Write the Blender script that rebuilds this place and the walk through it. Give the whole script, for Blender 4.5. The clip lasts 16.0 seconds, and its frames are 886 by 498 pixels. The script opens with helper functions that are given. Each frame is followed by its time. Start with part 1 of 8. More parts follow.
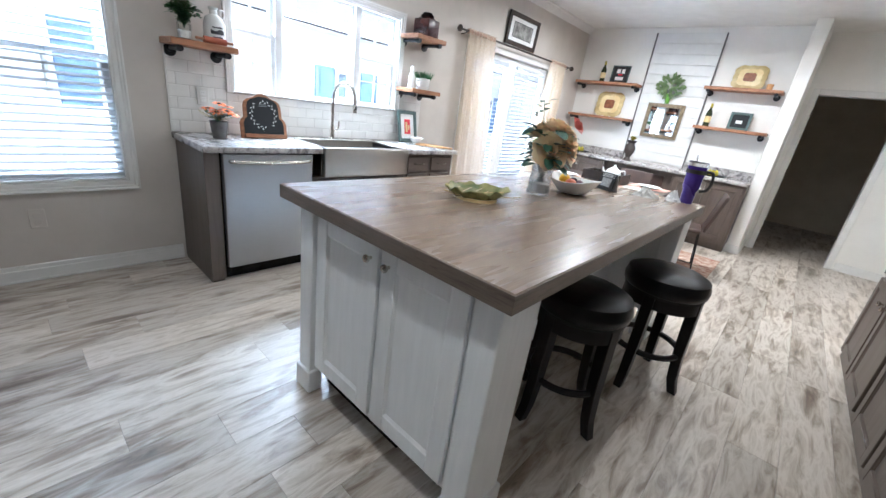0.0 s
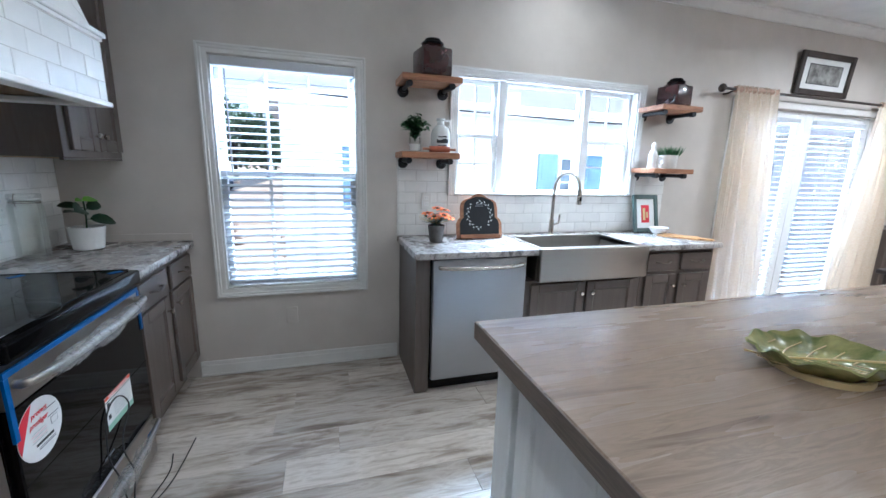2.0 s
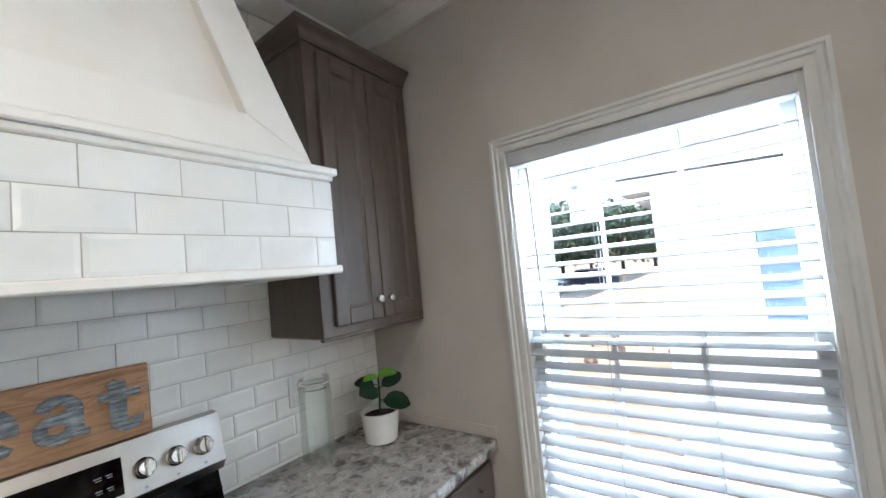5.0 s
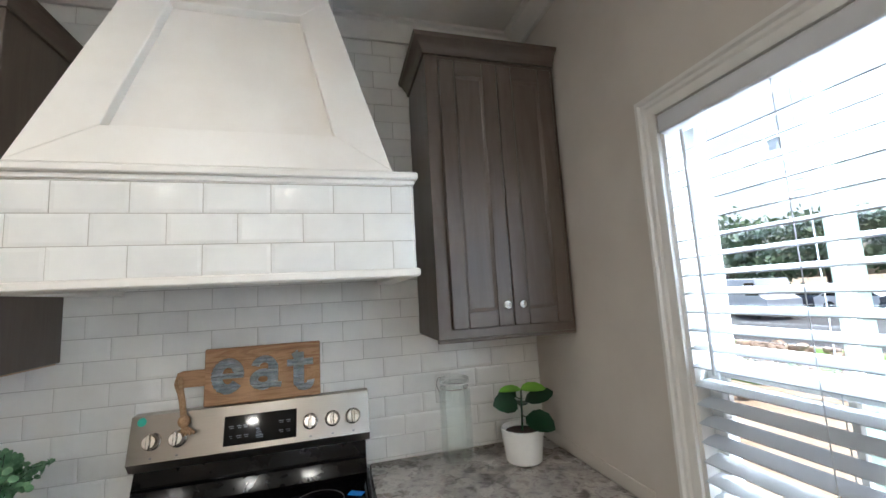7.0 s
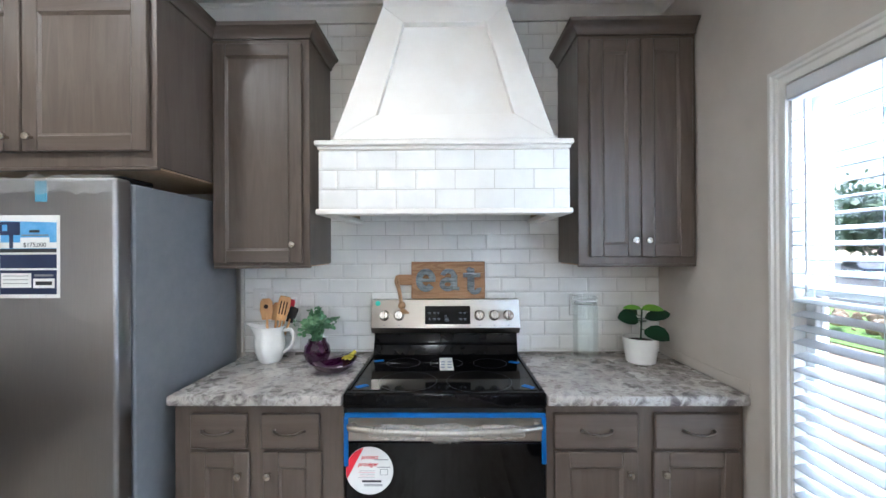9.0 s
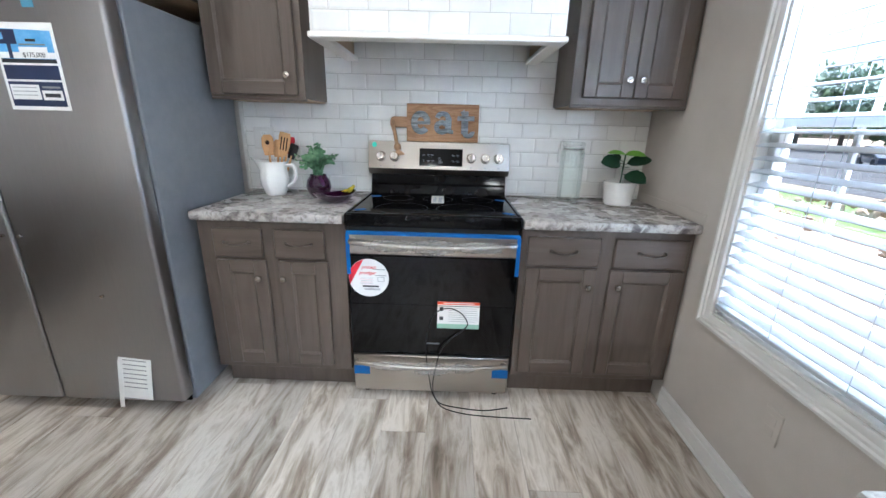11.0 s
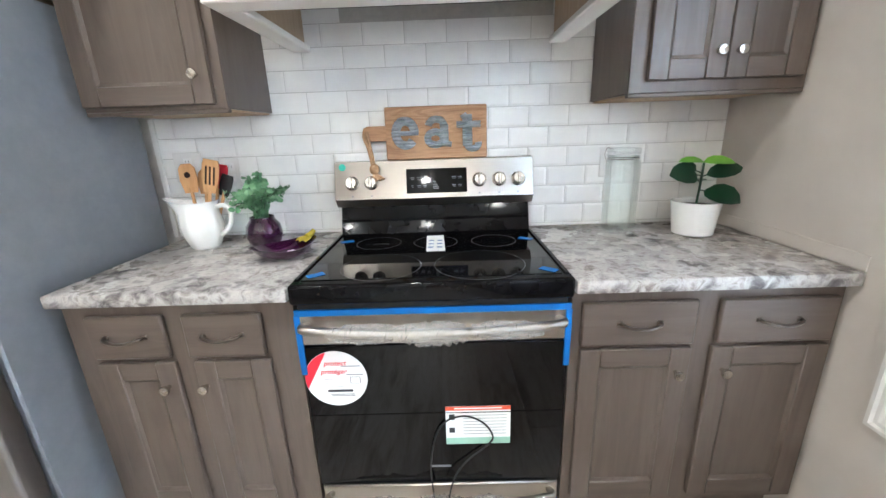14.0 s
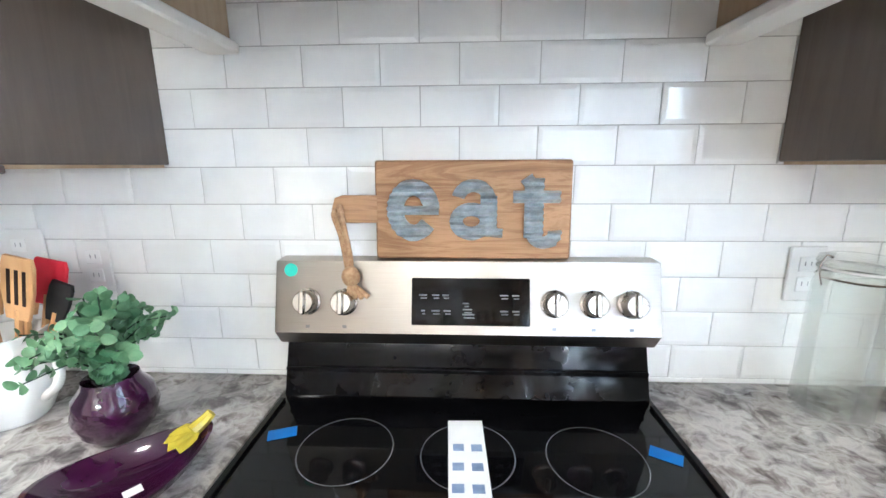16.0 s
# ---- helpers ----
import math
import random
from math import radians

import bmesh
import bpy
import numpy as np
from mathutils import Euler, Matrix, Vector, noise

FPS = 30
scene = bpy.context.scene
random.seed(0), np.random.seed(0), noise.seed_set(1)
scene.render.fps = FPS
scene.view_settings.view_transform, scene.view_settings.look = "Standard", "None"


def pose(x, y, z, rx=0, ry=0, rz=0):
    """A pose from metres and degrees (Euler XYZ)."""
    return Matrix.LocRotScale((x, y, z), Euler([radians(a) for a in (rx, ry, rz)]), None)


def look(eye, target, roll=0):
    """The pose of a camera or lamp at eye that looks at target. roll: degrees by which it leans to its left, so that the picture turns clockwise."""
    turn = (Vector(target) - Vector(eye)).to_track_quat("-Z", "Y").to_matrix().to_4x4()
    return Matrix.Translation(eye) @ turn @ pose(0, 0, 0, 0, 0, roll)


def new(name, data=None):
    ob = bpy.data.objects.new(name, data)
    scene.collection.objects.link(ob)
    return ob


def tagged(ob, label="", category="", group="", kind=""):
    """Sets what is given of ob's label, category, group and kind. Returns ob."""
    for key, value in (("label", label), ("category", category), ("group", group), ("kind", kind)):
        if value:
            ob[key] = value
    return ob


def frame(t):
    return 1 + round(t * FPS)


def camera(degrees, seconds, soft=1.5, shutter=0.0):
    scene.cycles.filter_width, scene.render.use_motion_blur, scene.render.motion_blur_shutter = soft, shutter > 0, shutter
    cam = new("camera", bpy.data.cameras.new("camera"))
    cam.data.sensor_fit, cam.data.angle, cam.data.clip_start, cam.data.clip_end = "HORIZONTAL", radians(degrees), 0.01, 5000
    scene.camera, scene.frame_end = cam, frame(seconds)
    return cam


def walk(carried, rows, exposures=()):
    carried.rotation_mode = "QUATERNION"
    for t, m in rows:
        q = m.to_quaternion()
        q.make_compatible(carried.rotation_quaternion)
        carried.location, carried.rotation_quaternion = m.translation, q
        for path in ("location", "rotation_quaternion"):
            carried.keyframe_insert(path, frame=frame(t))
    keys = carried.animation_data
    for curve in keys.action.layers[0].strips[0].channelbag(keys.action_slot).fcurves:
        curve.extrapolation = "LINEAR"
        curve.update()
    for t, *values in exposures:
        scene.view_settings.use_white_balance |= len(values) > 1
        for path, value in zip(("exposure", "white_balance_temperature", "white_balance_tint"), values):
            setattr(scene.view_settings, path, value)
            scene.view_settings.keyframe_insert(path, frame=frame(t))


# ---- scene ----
cam = camera(97.4, 16.0)
PATH = [
    (0, (0.012, 0.15, 1.324), (-1.198, 1.586, 0.635), 8.1),
    (0.5, (-0.121, 0.198, 1.344), (-1.427, 1.588, 0.742), 7.7),
    (1, (-0.229, 0.26, 1.377), (-1.71, 1.499, 0.856), 6.5),
    (1.5, (-0.304, 0.417, 1.387), (-2.004, 1.359, 0.915), 4.2),
    (2, (-0.48, 0.465, 1.391), (-2.355, 1.029, 0.984), 1.6),
    (2.5, (-0.735, 0.451, 1.42), (-2.701, 0.621, 1.097), -0.4),
    (3, (-0.937, 0.473, 1.471), (-2.915, 0.298, 1.232), -1.9),
    (3.5, (-1.117, 0.465, 1.523), (-3.057, 0.003, 1.372), -3.2),
    (4, (-1.381, 0.407, 1.59), (-3.254, -0.291, 1.524), -4.0),
    (6.3, (-2.2, 0.636, 1.55), (-3.18, -1.086, 1.818), -5.0),
    (6.5, (-2.241, 0.656, 1.553), (-3.091, -1.135, 1.818), -4.5),
    (7, (-2.32, 0.653, 1.544), (-2.844, -1.262, 1.779), -3.2),
    (7.5, (-2.299, 0.766, 1.535), (-2.529, -1.213, 1.709), -2.2),
    (8, (-2.253, 0.919, 1.519), (-2.292, -1.077, 1.638), -1.7),
    (8.5, (-2.13, 1.022, 1.496), (-2.128, -0.976, 1.583), -1.3),
    (9, (-2.054, 1.124, 1.46), (-2.027, -0.876, 1.465), -0.3),
    (9.5, (-2.083, 1.262, 1.431), (-2.017, -0.73, 1.263), 0.7),
    (10, (-2.113, 1.338, 1.362), (-2.027, -0.627, 0.999), 1.2),
    (10.2, (-2.126, 1.346, 1.324), (-2.035, -0.603, 0.886), 1.2),
    (12.3, (-2.058, 1.057, 1.269), (-2.144, -0.834, 0.623), 2.2),
    (12.5, (-2.055, 1.031, 1.27), (-2.136, -0.861, 0.628), 2.1),
    (13, (-2.092, 0.906, 1.279), (-2.128, -0.996, 0.66), 1.1),
    (13.5, (-2.143, 0.793, 1.296), (-2.127, -1.111, 0.684), -0.7),
    (14, (-2.088, 0.624, 1.297), (-2.058, -1.293, 0.727), -2.0),
    (14.5, (-2.039, 0.479, 1.32), (-1.993, -1.452, 0.801), -2.5),
    (15, (-2.054, 0.262, 1.345), (-1.977, -1.671, 0.835), -2.2),
    (15.5, (-2.067, 0.05, 1.355), (-1.965, -1.894, 0.897), -1.5),
    (16, (-2.029, -0.157, 1.388), (-1.939, -2.11, 0.968), -0.3),
]
EXPOSED = [(0.0, 1.53, 5150, 6), (2.0, 1.33, 4900, 5), (4.0, 1.52, 5350, 5), (7.0, 1.46, 5800, 6), (8.0, 1.74, 5500, 6), (9.0, 1.92, 5300, 6), (10.0, 1.97, 5250, 6), (12.5, 2.24, 5250, 6), (14.0, 2.56, 5500, 6), (16.0, 2.9, 5450, 6)]
walk(cam, [(t, look(eye, target, roll)) for t, eye, target, roll in PATH], EXPOSED)

# ---- world and light ----
world = bpy.data.worlds.new("sky")
scene.world = world
world.use_nodes = True
wn = world.node_tree.nodes
sky = wn.new("ShaderNodeTexSky")
sky.sky_type, sky.sun_disc = "NISHITA", False
sky.dust_density, sky.ozone_density = 5.0, 0.4      # hazy summer air
SUN_EL, SUN_AZ = 70.0, 262.0          # degrees; azimuth clockwise from +y
sky.sun_elevation, sky.sun_rotation = radians(SUN_EL), radians(SUN_AZ)
world.node_tree.links.new(sky.outputs[0], wn["Background"].inputs[0])
wn["Background"].inputs[1].default_value = 0.12
sun = new("sun", bpy.data.lights.new("sun", "SUN"))
sun.data.energy, sun.data.angle, sun.data.color = 2.6, radians(0.6), (1.0, 0.95, 0.87)
_d = Vector((math.sin(radians(SUN_AZ)) * math.cos(radians(SUN_EL)), math.cos(radians(SUN_AZ)) * math.cos(radians(SUN_EL)), math.sin(radians(SUN_EL))))
sun.matrix_world = look(_d * 30, (0, 0, 0))
# added lamps boosting the sky's light at the three west opening heads: y, width, watts
for _y, _w, _e in ((0.26, 0.84, 88.0), (2.1, 1.5, 135.0), (4.84, 1.75, 370.0)):
    day = new("sky_boost", bpy.data.lights.new("sky_boost", "AREA"))
    day.data.shape, day.data.size, day.data.size_y, day.data.energy, day.data.color = "RECTANGLE", _w, 0.45, _e, (0.88, 0.95, 1.0)
    day.matrix_world = look((-3.56, _y, 2.46), (-1.7, _y, 0.95))

# ---- helpers of this scene ----
ROOT = {}


def thing(name, x, y, z, label, category, rz=0.0, group="", kind=""):
    """An empty at the thing's base; its parts are given in world metres unless local."""
    ob = new(name)
    ob.empty_display_size = 0.05
    ob.matrix_world = pose(x, y, z, 0, 0, rz)
    ROOT[ob] = pose(x, y, z, 0, 0, rz)
    return tagged(ob, label, category, group, kind)


def mesh_of(bm, name, smooth=True, angle=40):
    me = bpy.data.meshes.new(name)
    bmesh.ops.recalc_face_normals(bm, faces=bm.faces)
    if smooth:
        for f in bm.faces:
            f.smooth = True
        lim = radians(angle)
        for e in bm.edges:
            if len(e.link_faces) == 2 and e.calc_face_angle(0) > lim:
                e.smooth = False
    bm.to_mesh(me)
    bm.free()
    return me


def part(name, bm, material, parent, label="", local=False, smooth=True):
    """One mesh object under a thing or under a part."""
    m = ROOT[parent]
    if not local:
        bm.transform(m.inverted())
    ob = new(name, mesh_of(bm, name, smooth))
    ob.data.materials.append(material)
    ob.parent = parent
    ROOT[ob] = m
    if label:
        ob["label"] = label
    return ob


def solo(name, bm, material, label, category, kind="", group=""):
    """A one-mesh thing or piece of the setting, in world metres."""
    ob = new(name, mesh_of(bm, name))
    ob.data.materials.append(material)
    ROOT[ob] = Matrix.Identity(4)
    return tagged(ob, label, category, group, kind)


def bx(x0, x1, y0, y1, z0, z1, bev=0.0, bm=None, seg=1):
    """A box from six bounds with bevelled edges, added to bm."""
    bm = bm or bmesh.new()
    x0, x1, y0, y1, z0, z1 = min(x0, x1), max(x0, x1), min(y0, y1), max(y0, y1), min(z0, z1), max(z0, z1)
    r = bmesh.ops.create_cube(bm, size=1.0, matrix=Matrix.Translation(((x0 + x1) / 2, (y0 + y1) / 2, (z0 + z1) / 2)) @ Matrix.Diagonal((x1 - x0, y1 - y0, z1 - z0, 1)))
    if bev:
        es = list({e for v in r["verts"] for e in v.link_edges})
        bmesh.ops.bevel(bm, geom=es, offset=min(bev, 0.45 * min(x1 - x0, y1 - y0, z1 - z0)), segments=seg, affect="EDGES", profile=0.5)
    return bm


def lathe(profile, x=0, y=0, z=0, n=28, bm=None, cap=True):
    """A turned shape: profile of (radius, height) pairs about a vertical axis."""
    bm = bm or bmesh.new()
    rings = []
    for r, h in profile:
        rings.append([bm.verts.new((x + r * math.cos(2 * math.pi * k / n), y + r * math.sin(2 * math.pi * k / n), z + h)) for k in range(n)])
    for a, b in zip(rings, rings[1:]):
        for k in range(n):
            bm.faces.new((a[k], a[(k + 1) % n], b[(k + 1) % n], b[k]))
    if cap:
        for ring, r in ((rings[0], profile[0][0]), (rings[-1], profile[-1][0])):
            if r > 1e-5:
                bm.faces.new(ring)
    return bm


def tube(points, r, n=8, bm=None, taper=1.0):
    """A round bar along points."""
    bm = bm or bmesh.new()
    pts = [Vector(p) for p in points]
    rings, up = [], None
    for i, p in enumerate(pts):
        t = (pts[min(i + 1, len(pts) - 1)] - pts[max(i - 1, 0)]).normalized()
        if up is None:
            up = t.orthogonal().normalized()
        up = (up - t * up.dot(t)).normalized()
        side = t.cross(up)
        rr = r * (1 + (taper - 1) * i / max(1, len(pts) - 1))
        rings.append([bm.verts.new(p + rr * (up * math.cos(2 * math.pi * k / n) + side * math.sin(2 * math.pi * k / n))) for k in range(n)])
    for a, b in zip(rings, rings[1:]):
        for k in range(n):
            bm.faces.new((a[k], a[(k + 1) % n], b[(k + 1) % n], b[k]))
    bm.faces.new(rings[0])
    bm.faces.new(rings[-1])
    return bm


def curve_pts(points, n=8):
    """A smooth line through points (Catmull-Rom)."""
    p = [Vector(q) for q in points]
    p = [2 * p[0] - p[1]] + p + [2 * p[-1] - p[-2]]
    out = []
    for i in range(1, len(p) - 2):
        for k in range(n):
            t = k / n
            a, b, c, d = p[i - 1], p[i], p[i + 1], p[i + 2]
            out.append(0.5 * (2 * b + (c - a) * t + (2 * a - 5 * b + 4 * c - d) * t * t + (3 * b - a - 3 * c + d) * t ** 3))
    return out + [p[-2]]


def prism(outline, axis, a, b, bm=None, bev=0.0):
    """An outline of 2D points pushed along an axis from a to b. Axis x: (y, z); y: (x, z); z: (x, y)."""
    bm = bm or bmesh.new()
    put = {"x": lambda u, v, w: (w, u, v), "y": lambda u, v, w: (u, w, v), "z": lambda u, v, w: (u, v, w)}[axis]
    lo = [bm.verts.new(put(u, v, a)) for u, v in outline]
    hi = [bm.verts.new(put(u, v, b)) for u, v in outline]
    n = len(outline)
    fs = [bm.faces.new(lo), bm.faces.new(hi)] + [bm.faces.new((lo[k], lo[(k + 1) % n], hi[(k + 1) % n], hi[k])) for k in range(n)]
    if bev:
        bmesh.ops.recalc_face_normals(bm, faces=fs)
        bmesh.ops.bevel(bm, geom=list(fs[0].edges) + list(fs[1].edges), offset=bev, segments=2, affect="EDGES", profile=0.5)
    return bm


def letters(text, size, m, depth=0.0004, heavy=0.0):
    """Words as a flat bmesh, centred, in the plane of m (x right, y up)."""
    cu = bpy.data.curves.new("words", "FONT")
    cu.body, cu.size, cu.extrude, cu.offset, cu.align_x, cu.align_y = text, size, depth, heavy, "CENTER", "CENTER"
    ob = bpy.data.objects.new("words", cu)
    scene.collection.objects.link(ob)
    bpy.context.view_layer.update()
    me = bpy.data.meshes.new_from_object(ob)
    bm = bmesh.new()
    bm.from_mesh(me)
    bpy.data.objects.remove(ob)
    bpy.data.curves.remove(cu)
    bpy.data.meshes.remove(me)
    bm.transform(m)
    return bm


def facing(axis):
    """Turn of a plane (x right, y up) that is read when looking along an axis."""
    return {"-y": pose(0, 0, 0, 90, 0, 180), "+y": pose(0, 0, 0, 90, 0, 0), "-x": pose(0, 0, 0, 90, 0, 90)}[axis]


# ---- materials ----
def lin(r, g, b):
    return tuple(((c / 255) / 12.92 if c / 255 < 0.04045 else ((c / 255 + 0.055) / 1.055) ** 2.4) for c in (r, g, b)) + (1,)


def shade(name, c1, c2=None, scale=8.0, rough=0.5, metal=0.0, bump=0.0, stretch=(1, 1, 1), detail=5.0, spread=(0.35, 0.65), vary=0.0, rvar=0.08,
          fine=0.0, transmission=0.0, coat=0.0, emit=None, glow=0.0, sheen=0.0, sss=0.0, alpha=1.0):
    """A surface of two colours mixed by a stretched noise, with bump, wear in the gloss and a tint that differs from piece to piece."""
    m = bpy.data.materials.new(name)
    m.use_nodes = True
    nt = m.node_tree
    b = nt.nodes["Principled BSDF"]
    L = nt.links.new
    c2 = c2 or tuple(min(1, 0.86 * v) for v in c1[:3]) + (1,)
    tc = nt.nodes.new("ShaderNodeTexCoord")
    mp = nt.nodes.new("ShaderNodeMapping")
    mp.inputs["Scale"].default_value = stretch
    info = nt.nodes.new("ShaderNodeObjectInfo")
    comb = nt.nodes.new("ShaderNodeVectorMath")
    comb.operation = "SCALE"
    comb.inputs[0].default_value = (31.7, 17.3, 23.9)
    L(info.outputs["Random"], comb.inputs["Scale"])
    add = nt.nodes.new("ShaderNodeVectorMath")
    L(tc.outputs["Object"], add.inputs[0])
    L(comb.outputs[0], add.inputs[1])
    L(add.outputs[0], mp.inputs["Vector"])
    nz = nt.nodes.new("ShaderNodeTexNoise")
    nz.inputs["Scale"].default_value, nz.inputs["Detail"].default_value, nz.inputs["Roughness"].default_value = scale, detail, 0.62
    L(mp.outputs[0], nz.inputs["Vector"])
    cr = nt.nodes.new("ShaderNodeValToRGB")
    cr.color_ramp.elements[0].position, cr.color_ramp.elements[1].position = spread
    cr.color_ramp.elements[0].color, cr.color_ramp.elements[1].color = c1, c2
    L(nz.outputs["Fac"], cr.inputs[0])
    out = cr.outputs[0]
    if vary:
        hs = nt.nodes.new("ShaderNodeHueSaturation")
        mr = nt.nodes.new("ShaderNodeMapRange")
        mr.inputs["To Min"].default_value, mr.inputs["To Max"].default_value = 1 - vary, 1 + vary
        L(info.outputs["Random"], mr.inputs["Value"])
        L(mr.outputs[0], hs.inputs["Value"])
        L(out, hs.inputs["Color"])
        out = hs.outputs[0]
    L(out, b.inputs["Base Color"])
    n2 = nt.nodes.new("ShaderNodeTexNoise")
    n2.inputs["Scale"].default_value, n2.inputs["Detail"].default_value = scale * 0.35, 3
    L(mp.outputs[0], n2.inputs["Vector"])
    rr = nt.nodes.new("ShaderNodeMapRange")
    rr.inputs["To Min"].default_value, rr.inputs["To Max"].default_value = max(0.0, rough - rvar), min(1.0, rough + rvar)
    L(n2.outputs["Fac"], rr.inputs["Value"])
    L(rr.outputs[0], b.inputs["Roughness"])
    if bump:
        bp = nt.nodes.new("ShaderNodeBump")
        bp.inputs["Strength"].default_value, bp.inputs["Distance"].default_value = bump, 0.004
        if fine:
            n3 = nt.nodes.new("ShaderNodeTexNoise")
            n3.inputs["Scale"].default_value, n3.inputs["Detail"].default_value = fine, 4
            L(mp.outputs[0], n3.inputs["Vector"])
            L(n3.outputs["Fac"], bp.inputs["Height"])
        else:
            L(nz.outputs["Fac"], bp.inputs["Height"])
        L(bp.outputs[0], b.inputs["Normal"])
    b.inputs["Metallic"].default_value = metal
    b.inputs["Transmission Weight"].default_value = transmission
    b.inputs["Coat Weight"].default_value = coat
    b.inputs["Sheen Weight"].default_value = sheen
    b.inputs["Subsurface Weight"].default_value = sss
    b.inputs["Alpha"].default_value = alpha
    if emit:
        b.inputs["Emission Color"].default_value, b.inputs["Emission Strength"].default_value = emit, glow
    return m


def layered(name, stops, scale, stretch, rough, bump, warp=0.6, vary=0.0, knots=None, coat=0.0, low=None):
    """Many-coloured noise (stone, washed wood): colour stops along a warped noise, with a second, coarser noise over it."""
    m = shade(name, (1, 1, 1, 1), (0, 0, 0, 1), scale=scale, rough=rough, bump=bump, stretch=stretch, detail=9, vary=vary, coat=coat)
    nt = m.node_tree
    nz = next(n for n in nt.nodes if n.type == "TEX_NOISE" and abs(n.inputs["Scale"].default_value - scale) < 1e-4)
    nz.inputs["Distortion"].default_value = warp
    cr = next(n for n in nt.nodes if n.type == "VALTORGB")
    e = cr.color_ramp.elements
    while len(e) > 1:
        e.remove(e[-1])
    e[0].position, e[0].color = stops[0]
    for p, c in stops[1:]:
        e.new(p).color = c
    if low:
        mp = next(n for n in nt.nodes if n.type == "MAPPING")
        n4 = nt.nodes.new("ShaderNodeTexNoise")
        n4.inputs["Scale"].default_value, n4.inputs["Detail"].default_value = low, 4
        nt.links.new(mp.outputs[0], n4.inputs["Vector"])
        ma = nt.nodes.new("ShaderNodeMath")
        ma.operation = "MULTIPLY_ADD"
        nt.links.new(n4.outputs["Fac"], ma.inputs[0])
        ma.inputs[1].default_value = 0.8
        ad = nt.nodes.new("ShaderNodeMath")
        nt.links.new(nz.outputs["Fac"], ad.inputs[0])
        ad.inputs[1].default_value = -0.4
        nt.links.new(ad.outputs[0], ma.inputs[2])
        nt.links.new(ma.outputs[0], cr.inputs[0])
    return m


PAINT = shade("wall_paint", lin(206, 199, 191), lin(198, 191, 183), 3, 0.62, bump=0.12, fine=260)
NOOKP = shade("pale_nook_paint", lin(232, 229, 223), lin(226, 223, 217), 3, 0.6, bump=0.12, fine=260)
CEIL = shade("ceiling_paint", lin(222, 219, 213), lin(214, 211, 205), 5, 0.85, bump=0.3, fine=150)
TRIM = shade("trim_paint", lin(226, 224, 220), lin(218, 216, 212), 6, 0.38, bump=0.03)
HOODP = shade("hood_paint", lin(240, 236, 230), lin(234, 229, 222), 5, 0.4, bump=0.03)
TILE = shade("tile_glaze", lin(238, 237, 233), lin(230, 229, 226), 6, 0.12, rvar=0.05, vary=0.025, bump=0.05, fine=22)
HOODJ = shade("hood_tile_joint", lin(186, 180, 172), lin(176, 170, 162), 40, 0.8)
GROUT = shade("grout", lin(186, 183, 178), lin(174, 171, 166), 40, 0.9)
CABW = layered("cabinet_stain", [(0.25, lin(80, 70, 63)), (0.5, lin(93, 82, 74)), (0.62, lin(98, 87, 79)), (0.8, lin(84, 74, 67))], 4, (6, 6, 0.6), 0.4, 0.07, 1.0)
CABH = layered("cabinet_stain_cross", [(0.25, lin(80, 70, 63)), (0.5, lin(93, 82, 74)), (0.62, lin(98, 87, 79)), (0.8, lin(84, 74, 67))], 4, (0.6, 0.6, 6), 0.4, 0.07, 1.0)
CABIN = shade("cabinet_inside", lin(190, 165, 135), lin(176, 150, 120), 6, 0.6, stretch=(8, 8, 1))
GRANITE = layered("stone_laminate", [(0.2, lin(72, 67, 68)), (0.35, lin(114, 109, 108)), (0.45, lin(156, 151, 148)), (0.56, lin(186, 181, 177)), (0.67, lin(146, 139, 135)), (0.78, lin(100, 92, 89))], 26, (1, 1, 1), 0.27, 0.02, 0.7, low=9)
PLANK = layered("washed_plank", [(0.2, lin(108, 94, 81)), (0.34, lin(150, 136, 121)), (0.45, lin(184, 173, 159)), (0.56, lin(207, 198, 187)), (0.66, lin(184, 172, 158)), (0.82, lin(130, 114, 100))], 7.0, (2.9, 0.5, 1), 0.33, 0.08, 0.7, vary=0.16, low=2.4)
JOINT = shade("plank_joint", lin(142, 131, 120), lin(124, 114, 104), 30, 0.8)
ISLTOP = layered("island_laminate", [(0.22, lin(104, 87, 73)), (0.4, lin(134, 116, 99)), (0.5, lin(150, 132, 114)), (0.58, lin(136, 118, 101)), (0.68, lin(152, 135, 117)), (0.84, lin(112, 95, 81))], 6.0, (6, 0.6, 1), 0.27, 0.015, 1.0, low=1.6)
ISLEDGE = layered("island_edge", [(0.3, lin(84, 73, 64)), (0.5, lin(120, 106, 94)), (0.7, lin(96, 83, 73))], 7, (1.0, 1.0, 16), 0.42, 0.1, 0.8)
WHITEW = shade("white_cabinet_paint", lin(243, 244, 244), lin(237, 238, 238), 5, 0.35, bump=0.05, stretch=(8, 8, 0.7))
STEEL = shade("brushed_steel", lin(176, 170, 162), lin(170, 164, 156), 40, 0.33, 1.0, stretch=(0.3, 0.3, 20), rvar=0.03)
STEELV = shade("brushed_steel_dark", lin(164, 164, 166), lin(158, 158, 160), 40, 0.34, 1.0, stretch=(20, 20, 0.3), rvar=0.02)
FRSIDE = shade("fridge_side_enamel", lin(126, 129, 135), lin(120, 123, 129), 20, 0.45, bump=0.06, fine=300)
DWSTEEL = shade("dishwasher_steel", lin(176, 178, 182), lin(170, 172, 176), 30, 0.36, 0.8, stretch=(0.4, 0.4, 25), rvar=0.03)
